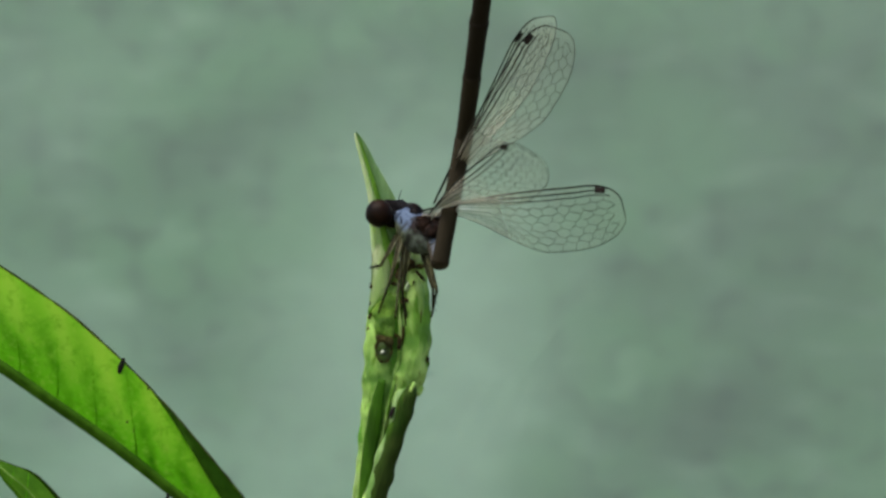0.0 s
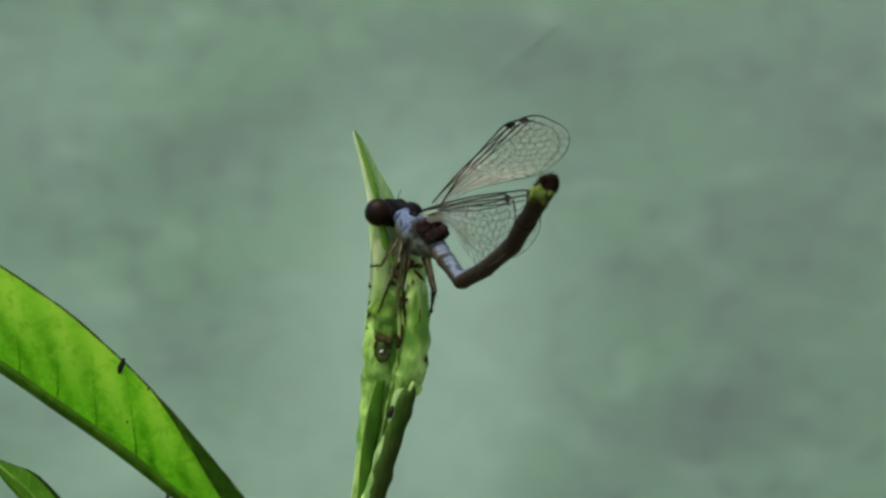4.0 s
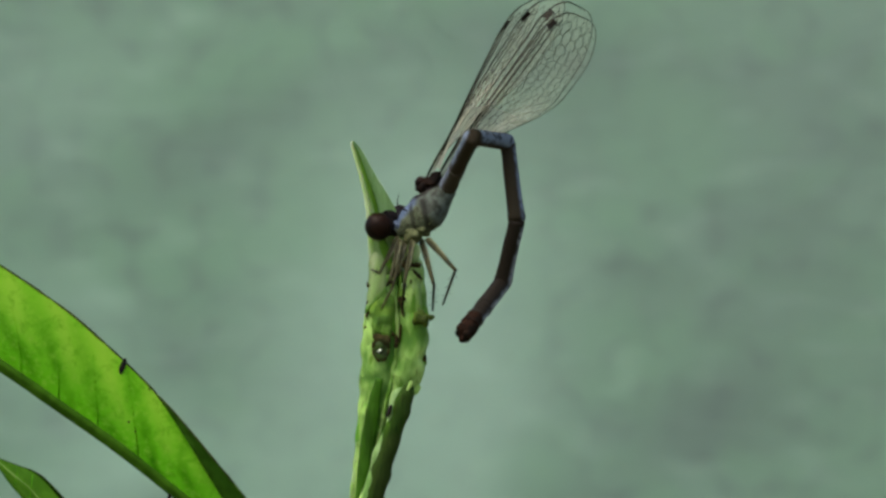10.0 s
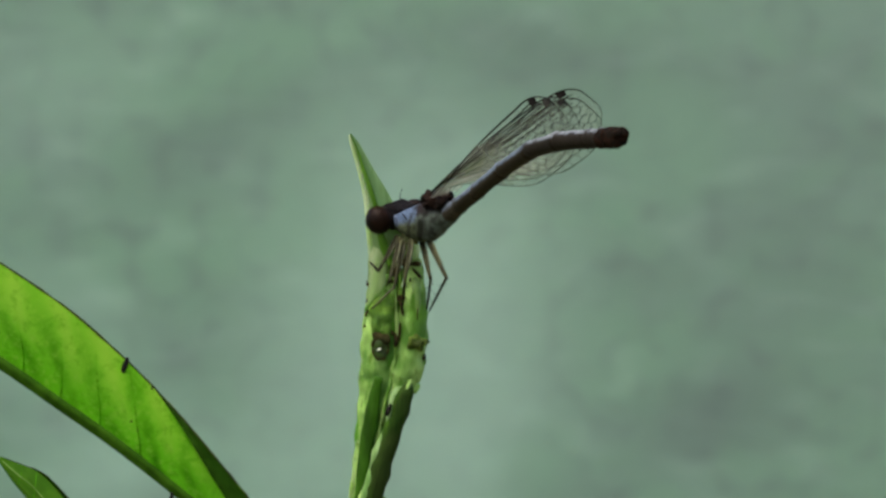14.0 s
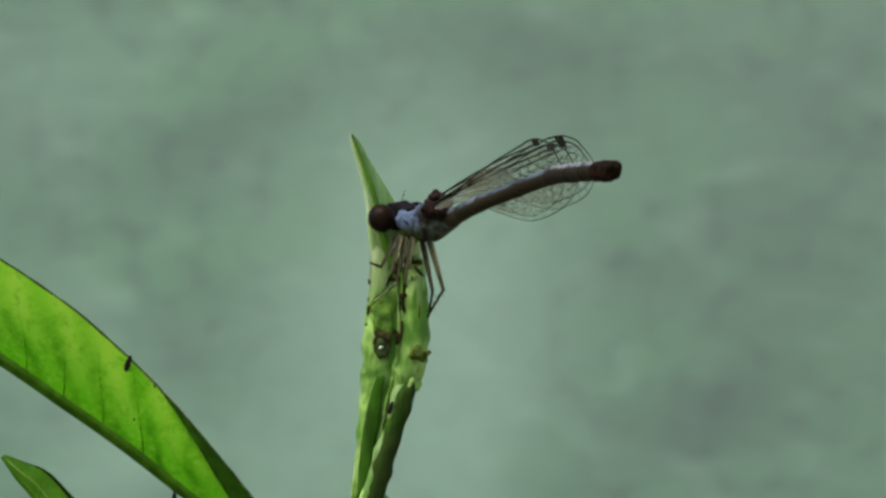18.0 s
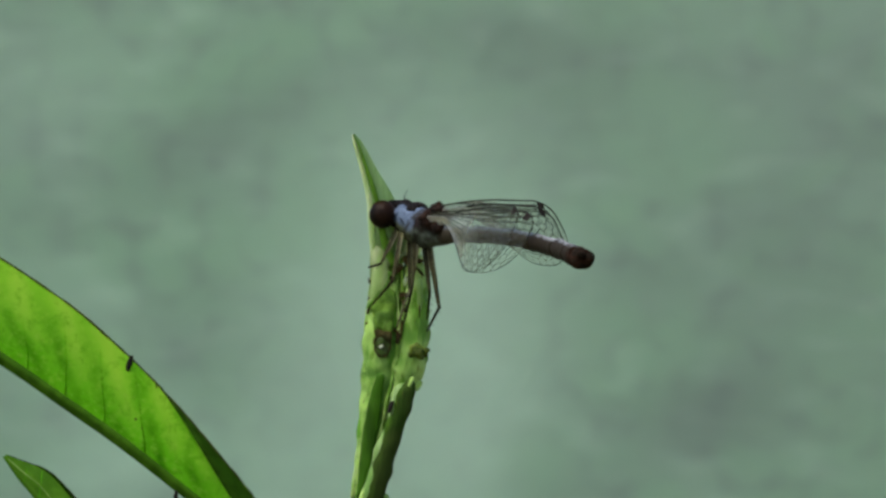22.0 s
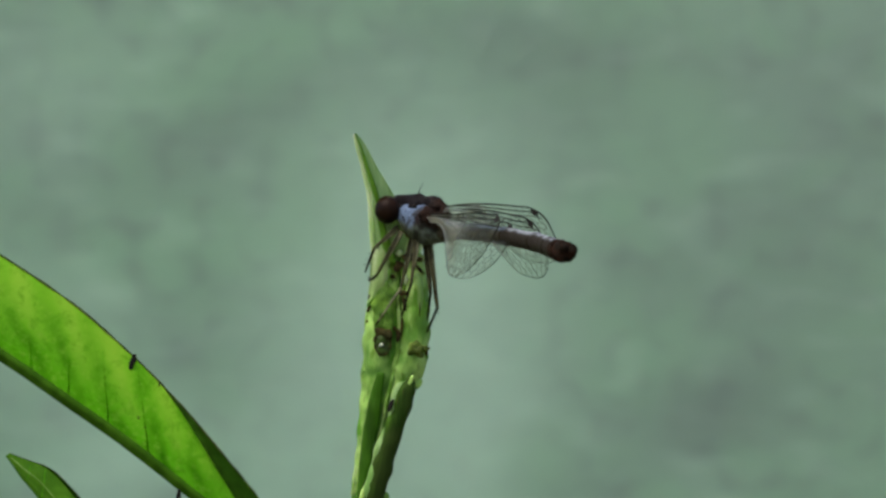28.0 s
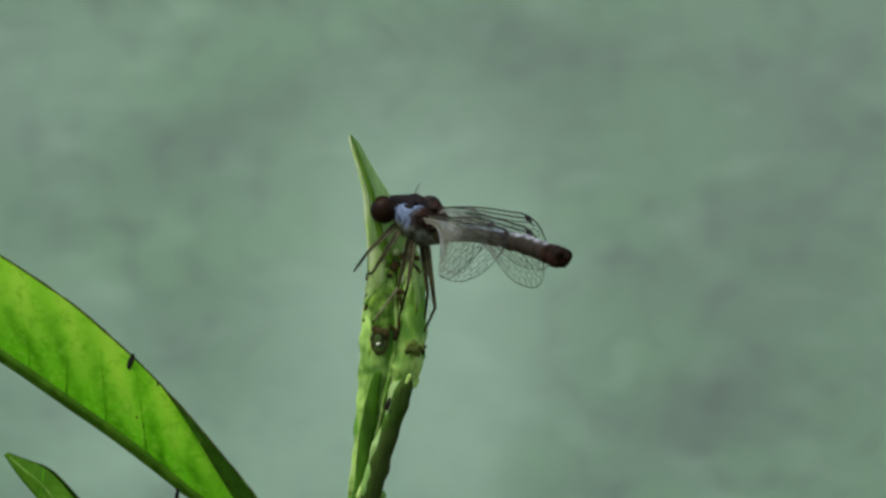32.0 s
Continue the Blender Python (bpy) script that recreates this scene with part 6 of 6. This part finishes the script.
    leg_key(6.4, ((-3.4, -3, 1.08), (-4.66, -4.67, -1.34), (-5.48, -3.35, -1.35)),
            ((-3.13, -4, 0.86), (-3.94, -5.73, -2.56), (-4.75, -5.79, -4.67)),
            ((-2.78, -3, 0.86), (-3.24, -5.35, -2.66), (-3.53, -3.46, -5.11)),
            ((-2.42, -4, 0.77), (-2.98, -4.06, -3.13), (-2.82, -4.12, -5.67)),
            ((-1.72, -3, 0.64), (-0.74, -4.95, -3.1), (-0.79, -4, -4.79)),
            ((-1.36, -4, 0.64), (-0.52, -7.84, -3.28), (-1, -6.25, -5.09)))
    leg_key(7, ((-3.39, -3, 0.86), (-4.93, -3.05, -1.95), (-5.33, -1.56, -1.72)),
            ((-3.2, -4, 0.59), (-3.91, -6.55, -2.3), (-4.21, -4.35, -2.67)),
            ((-2.77, -3, 0.59), (-3.93, -5.49, -2.66), (-4.76, -3.28, -4.67)),
            ((-2.23, -4, 0.5), (-2.78, -6.29, -2.65), (-2.98, -4.71, -4.65)),
            ((-1.71, -3, 0.59), (-0.69, -5.67, -2.66), (-0.78, -4.88, -4.42)),
            ((-1.26, -4, 0.76), (0.45, -8.64, -1.76), (0.75, -8.13, -4.15)))
    leg_key(8, ((-3.38, -3, 0.76), (-4.74, -3.05, -2.14), (-5.31, -1.63, -1.82)),
            ((-3.19, -4, 0.49), (-3.82, -6.24, -2.66), (-4.2, -4.03, -2.9)),
            ((-2.76, -3, 0.49), (-3.92, -5.24, -2.93), (-4.76, -2.82, -4.69)),
            ((-2.22, -4, 0.49), (-2.77, -6.29, -2.66), (-2.96, -4.71, -4.65)),
            ((-1.48, -3, 0.41), (-0.32, -4.3, -3.56), (-0.85, -3.73, -5.33)),
            ((-1.03, -4, 0.58), (1.54, -8.53, -1.33), (1.86, -6.64, -2.87)))
    leg_key(9, ((-3.37, -3, 0.75), (-4.82, -3.36, -2.08), (-5.38, -1.95, -1.73)),
            ((-3.18, -4, 0.49), (-3.89, -6.22, -2.67), (-4.19, -4.01, -3.04)),
            ((-2.75, -3, 0.49), (-3.69, -5.2, -3.03), (-4.57, -2.74, -4.7)),
            ((-2.2, -4, 0.49), (-2.75, -6.29, -2.66), (-2.95, -4.71, -4.66)),
            ((-1.46, -3, 0.4), (-0.31, -6.41, -2.01), (-0.39, -5.24, -3.55)),
            ((-0.93, -4, 0.57), (1.12, -8.64, -1.69), (0.92, -6.2, -1.97)))
    leg_key(10, ((-3.37, -3, 0.83), (-4.73, -3.64, -2), (-5.37, -2.24, -1.75)),
            ((-3.18, -4, 0.56), (-3.89, -6.22, -2.59), (-4.19, -4, -2.93)),
            ((-2.75, -3, 0.56), (-3.69, -5.05, -3.04), (-4.57, -2.58, -4.72)),
            ((-2.2, -4, 0.47), (-2.75, -6.29, -2.68), (-2.95, -4.71, -4.68)),
            ((-1.46, -3, 0.47), (-0.48, -5.52, -2.91), (-0.57, -4.73, -4.68)),
            ((-0.93, -4, 0.56), (1.17, -8.62, -1.7), (0.33, -8.66, -4.02)))
    leg_key(11, ((-3.37, -3, 0.81), (-4.73, -3.64, -2.02), (-5.37, -2.24, -1.76)),
            ((-3.18, -4, 0.54), (-3.89, -6.22, -2.61), (-4.19, -4, -2.94)),
            ((-2.75, -3, 0.55), (-3.69, -5.05, -3.06), (-4.57, -2.58, -4.73)),
            ((-2.2, -4, 0.46), (-2.75, -6.29, -2.69), (-2.95, -4.71, -4.69)),
            ((-1.46, -3, 0.46), (-0.61, -5.84, -2.7), (-0.58, -5.88, -4.64)),
            ((-0.93, -4, 0.54), (0.56, -8.62, -2.15), (-0.48, -7.36, -3.99)))
    leg_key(12, ((-3.37, -3, 0.8), (-4.72, -3.96, -1.94), (-5.37, -2.57, -1.69)),
            ((-3.18, -4, 0.53), (-3.89, -6.22, -2.62), (-4.19, -4, -2.95)),
            ((-2.75, -3, 0.53), (-3.69, -5.05, -3.07), (-4.57, -2.58, -4.75)),
            ((-2.2, -4, 0.44), (-2.75, -6.29, -2.71), (-2.95, -4.71, -4.7)),
            ((-1.46, -3, 0.44), (-0.74, -5.61, -2.94), (-0.9, -5.65, -4.87)),
            ((-0.93, -4, 0.62), (0.82, -9, -1.04), (-0.16, -9.05, -3.29)))
    leg_key(14, ((-3.32, -3, 0.82), (-4.77, -3.82, -1.92), (-5.41, -2.53, -1.31)),
            ((-3.13, -4, 0.55), (-3.85, -6.22, -2.6), (-4.14, -4.02, -3.02)),
            ((-2.79, -3, 0.55), (-3.51, -4.98, -3.14), (-5.22, -2.99, -4.8)),
            ((-2.25, -4, 0.46), (-2.71, -6.19, -2.78), (-2.9, -4.61, -4.77)),
            ((-1.42, -3, 0.46), (-0.7, -6.02, -2.56), (-0.94, -6.06, -4.48)),
            ((-0.88, -4, 0.46), (0.52, -8.54, -2.4), (-0.61, -8.59, -4.59)))
    leg_key(17, ((-3.39, -3, 0.84), (-4.73, -4.29, -1.76), (-5.56, -3.01, -1.42)),
            ((-3.2, -4, 0.62), (-3.82, -6.58, -2.27), (-4.2, -4.52, -3.12)),
            ((-2.77, -3, 0.62), (-3.36, -5.32, -2.89), (-5.49, -4.05, -4.76)),
            ((-2.23, -4, 0.53), (-2.78, -5.87, -2.89), (-2.97, -4.3, -4.89)),
            ((-1.48, -3, 0.35), (-0.77, -4.71, -3.56), (-1.07, -4.75, -5.48)),
            ((-0.95, -4, 0.44), (0.02, -7.86, -3.43), (-1.02, -7.24, -5.57)))
    leg_key(19, ((-3.5, -3, 0.91), (-4.67, -4.37, -1.74), (-5.49, -3.07, -1.48)),
            ((-3.31, -4, 0.64), (-3.93, -6.47, -2.34), (-4.31, -4.42, -3.19)),
            ((-2.88, -3, 0.64), (-3.47, -5.18, -2.96), (-5.6, -3.92, -4.83)),
            ((-2.34, -4, 0.46), (-2.89, -5.87, -2.95), (-3.08, -4.3, -4.96)),
            ((-1.59, -3, 0.29), (-0.62, -4.56, -3.63), (-0.8, -3.18, -4.98)),
            ((-1.06, -4, 0.37), (0.26, -7.76, -3.5), (-0.87, -6.31, -5.13)))
    leg_key(20, ((-3.58, -3, 0.89), (-4.74, -4.54, -1.66), (-5.57, -3.21, -1.59)),
            ((-3.3, -4, 0.62), (-3.93, -6.24, -2.53), (-4.31, -4.13, -3.21)),
            ((-2.87, -3, 0.54), (-3.37, -5.47, -2.89), (-5.37, -4.01, -4.76)),
            ((-1.89, -4, 0.45), (-1.62, -4.06, -3.48), (-1.5, -2.76, -5.67)),
            ((-1.37, -3, 0.27), (-0.79, -4.11, -3.87), (-1.14, -3.43, -5.65)),
            ((-1.05, -4, 0.36), (0.05, -6.28, -4.58), (-1.27, -4.7, -5.93)))
    leg_key(21, ((-3.57, -3, 1.06), (-4.83, -4.29, -1.59), (-5.48, -2.87, -1.69)),
            ((-3.2, -4, 0.74), (-3.67, -5.09, -2.99), (-5.13, -5.16, -4.72)),
            ((-2.51, -3, 0.52), (-2.47, -3.07, -3.73), (-3.08, -3.16, -6.77)),
            ((-2.06, -4, 0.43), (-2.26, -4.06, -3.5), (-2.82, -4.13, -5.98)),
            ((-1.45, -3, 0.35), (-0.96, -3.74, -3.89), (-1.14, -3, -5.68)),
            ((-1.13, -4, 0.35), (-0.2, -5.13, -5.01), (-1.05, -3.48, -6.64)))
    leg_key(24, ((-3.33, -3, 1.26), (-4.55, -4.01, -1.52), (-5.8, -3.28, -2.1)),
            ((-3.18, -4, 0.9), (-4, -5.54, -2.61), (-5.5, -5.61, -4.29)),
            ((-2.58, -3, 0.69), (-2.6, -5.03, -3.05), (-4.03, -3.15, -5.07)),
            ((-1.86, -4, 0.46), (-2.33, -5.72, -3.04), (-2.9, -5.79, -5.53)),
            ((-1.34, -3, 0.29), (-0.85, -3.74, -3.95), (-1.07, -3.01, -5.73)),
            ((-1.02, -4, 0.37), (-0.18, -5.85, -4.79), (-1.11, -4.75, -6.79)))
    leg_key(25, ((-3.32, -3, 1.24), (-4.61, -3.05, -1.69), (-5.97, -3.09, -2.47)),
            ((-3.18, -4, 0.88), (-3.98, -6.31, -2.18), (-5.75, -5.22, -3.07)),
            ((-2.13, -3, 0.53), (-2.33, -5.25, -3.07), (-3.99, -5.34, -5.69)),
            ((-1.94, -4, 0.44), (-2.15, -5.78, -3.06), (-2.91, -4.12, -4.85)),
            ((-1.33, -3, 0.27), (-0.84, -3.74, -3.97), (-1.06, -3.01, -5.76)),
            ((-1.01, -4, 0.35), (-0.18, -5.85, -4.81), (-1.1, -4.75, -6.81)))
    leg_key(28, ((-3.5, -3, 1.17), (-5.27, -5.08, -0.5), (-5.82, -5.11, -1.96)),
            ((-3.22, -4, 0.82), (-5.1, -4.08, -2.62), (-5.6, -1.91, -3)),
            ((-2.35, -3, 0.46), (-3.18, -3.96, -3.59), (-4.94, -4.06, -6.15)),
            ((-1.98, -4, 0.37), (-2.36, -5.75, -3.13), (-3.07, -5.33, -5.55)),
            ((-1.37, -3, 0.2), (-0.88, -3.74, -4.04), (-1.11, -3.01, -5.82)),
            ((-1.06, -4, 0.29), (-0.35, -5.07, -5.12), (-1.1, -3.57, -6.91)))
    leg_key(29, ((-3.56, -3, 1.13), (-5.42, -5, -0.55), (-5.62, -5.02, -2.1)),
            ((-3.11, -4, 0.77), (-5.07, -4.08, -2.62), (-5.49, -1.86, -2.69)),
            ((-2.24, -3, 0.42), (-3.16, -3.07, -3.73), (-5.03, -3.18, -6.2)),
            ((-1.96, -4, 0.33), (-2.44, -5.15, -3.4), (-2.98, -4.01, -5.62)),
            ((-1.35, -3, 0.15), (-0.86, -3.74, -4.08), (-1.08, -3.01, -5.87)),
            ((-1.12, -4, 0.24), (-0.29, -4.96, -5.16), (-1.04, -3.32, -6.83)))
    leg_key(31, ((-3.41, -3, 1.28), (-5.36, -4.73, -0.57), (-5.65, -3.95, -1.9)),
            ((-3.13, -4, 0.84), (-5.02, -4.08, -2.6), (-5.43, -1.86, -2.71)),
            ((-2.26, -3, 0.49), (-3.17, -3.08, -3.67), (-4.94, -3.17, -6.21)),
            ((-1.98, -4, 0.31), (-2.37, -5.19, -3.42), (-3, -4.09, -5.64)),
            ((-1.37, -3, 0.13), (-0.88, -3.74, -4.11), (-1.06, -3, -5.89)),
            ((-1.06, -4, 0.31), (-0.27, -4.12, -5.19), (-1.06, -2.98, -7.22)))
    leg_key(32, ((-3.43, -3, 1.26), (-5.48, -4.32, -0.81), (-6.4, -4.35, -2.08)),
            ((-3.15, -4, 0.82), (-5.2, -4.08, -2.53), (-5.63, -1.87, -2.65)),
            ((-2.28, -3, 0.46), (-3.19, -3.08, -3.69), (-5.02, -3.18, -6.2)),
            ((-2.01, -4, 0.29), (-2.39, -5.19, -3.45), (-3.02, -4.09, -5.66)),
            ((-1.39, -3, 0.11), (-0.86, -3.71, -4.13), (-1.08, -2.98, -5.91)),
            ((-1.04, -4, 0.29), (-0.29, -4.12, -5.21), (-1.09, -2.66, -7.03)))
    times = [k / 30 for k in range(0, 30 * 15)] + [15 + k * 0.2 for k in range(0, 86)]
    tracks = {}

    def put(ob, t, m):
        tracks.setdefault(ob, []).append((t, m))

    away = Vector((0, 1, 0))
    for t in times:
        tail, trunk, wings, legs = between(TAIL_KEYS, t), between(TRUNK_KEYS, t), between(WING_KEYS, t), between(LEG_KEYS, t)
        neck, root, eye_a, eye_b = trunk
        base = tail[0]
        axis = (base - neck).normalized()
        back = root - (neck + base) / 2
        back = (back - axis * back.dot(axis)).normalized()
        put(THORAX, t, placed(neck, axis, back))
        wide = (eye_b - eye_a).normalized()
        up = Vector((0, -0.15, 1))
        put(HEAD_PART, t, placed((eye_a + eye_b) / 2, wide, (up - wide * up.dot(wide)).normalized()))
        # the tail, ring after ring
        at, last, ridge = base, axis, back
        for k, (ring, way, long) in enumerate(zip(ABDOMEN, tail[1:], RINGS)):
            way = way.normalized()
            ridge = last.rotation_difference(way) @ ridge
            last = way
            # once the tail is lifted its back stays on the outer side of the bow
            outer = Vector((-way.z, 0, way.x)).normalized()
            turn = max(0.0, min(1.0, (t - 6.55) / 0.35))
            crest = ridge.lerp(outer, turn)
            if k == 3:
                crest = crest.lerp(-away, 0.85 * max(0.0, min(1.0, (t - 7.6) / 0.5, (12.4 - t) / 0.6)))
            put(ring, t, placed(at, way, (crest - way * crest.dot(way)).normalized()))
            at = at + way * long
        for k, wing in enumerate(WINGS):
            u, r = wings[2 * k].normalized(), radians(wings[2 * k + 1].x)
            flat = Vector((u.z, 0, -u.x)).normalized()
            chord = flat * math.cos(r) + u.cross(flat) * math.sin(r)
            spread = axis.cross(back) * (-0.0004 if k > 1 else 0.0009) + axis * (0.0006 if k % 2 else -0.0003)
            if t > 6.6:
                u, spread = (u - axis * (0.0007 / 0.019)).normalized(), spread + axis * 0.0007
            elif k > 1:
                spread += Vector((-0.0002, 0, 0.0003))
            put(wing, t, placed(root + spread, u, u.cross(chord)))
        for k, (thigh, shin) in enumerate(LEGS):
            hip, knee, foot = legs[3 * k:3 * k + 3]
            way = (knee - hip).normalized()
            put(thigh, t, placed(hip, way, -away))
            knee = hip + way * THIGH[k]
            put(shin, t, placed(knee, foot - knee, -away))
        tip = at
        # the scrap rides on the tail, then stays on the stem
        hang = (mm(*SCRAP_TAIL) - mm(0, 0, 0)) if t < 6.6 else mm(*SCRAP_LOW) - mm(0, 0, 0)
        ride = tip + hang
        rest = between(SCRAP_REST, t)[0]
        f = max(0, min(1, (t - 8.35) / 0.25))
        put(scrap, t, Matrix.Translation(ride.lerp(rest, f)))
    for ob, rows in tracks.items():
        walk(ob, rows)
    # the sheath dips under the weight as the damselfly leans; the leaves rise slowly
    rest = SHEATH.location.copy()
    walk(SHEATH, [(t, Matrix.Translation(rest) @ pose(0, 0, 0, rx, ry, 0)) for t, rx, ry in SWAY])
    for leaf, share in ((LEAF_BIG, 0.0), (LEAF_SMALL, 0.6)):
        at = leaf.location.copy()
        walk(leaf, [(t, Matrix.Translation(at + Vector((x + min(0, x - 0.6) * share, 0, z)) / 1000)) for t, x, z in RISE])
    for ob, where in SPECKS:
        at = ob.location.copy()
        walk(ob, [(t, Matrix.Translation(at + (Vector((x, 0, z)) / 1000 if where == "leaf" else Vector()))) for t, x, z in RISE])


SCRAP_TAIL, SCRAP_LOW = (-0.6, -0.3, -0.75), (-0.9, 0, 0.2)
SCRAP_REST = [(8.6, [mm(-1.96, -1.9, -6.27)]), (9, [mm(-0.98, -1.9, -5.65)]), (9.5, [mm(-1.46, -1.9, -5.52)]), (10.5, [mm(-1.37, -1.9, -5.49)]), (11.5, [mm(-1.49, -1.9, -6.17)]), (12.5, [mm(-1.33, -1.9, -7.93)]), (13.5, [mm(-1.72, -1.9, -7.88)]), (14.5, [mm(-1.82, -1.9, -7.20)]), (16.5, [mm(-1.61, -1.9, -8.61)]), (18, [mm(-1.77, -1.9, -8.53)]), (20, [mm(-1.77, -1.9, -8.49)]), (23, [mm(-1.93, -1.9, -8.40)]), (32, [mm(-1.93, -1.9, -8.40)])]
SWAY = ((0, 13.32, 0.71), (1, 3, 0.71), (2, 10, 0.4), (2.4, 13.2, 0.52), (2.5, 39.35, -1.35), (2.6, 13.36, 0.59), (3, 12.09, 0.35), (6, 0, 0.5), (6.5, 10.93, -0.55), (7, 23.09, 0.25), (8, 29.33, 0.28), (9, 28.08, 0.04), (10, 26.48, 0.82), (11, 26.5, 1.34), (12, 18.14, 0.53), (13, 17.13, 0.51), (14, 19.13, -0.15), (17, 20.6, -0.37), (20, 22.95, -0.53), (22, 23.06, 0.59), (25, 24.92, -1.17), (28, 24.92, 1.1), (30, 26.25, 1.02), (32, 27.28, 0.57))
RISE = ((0, -0.179, 0.112), (2, -0.157, 0.112), (6, 0, -0), (9, 0.134, -0.022), (12, 0.269, 0.022), (14, 0.403, -0.045), (17, 0.471, -0.045), (20, 0.545, -0.06), (25, 0.672, -0.157), (28, 0.807, -0.134), (29, 0.874, -0.134), (30, 0.874, -0.112), (31, 0.896, -0.157), (32, 0.919, -0.179))

motions()
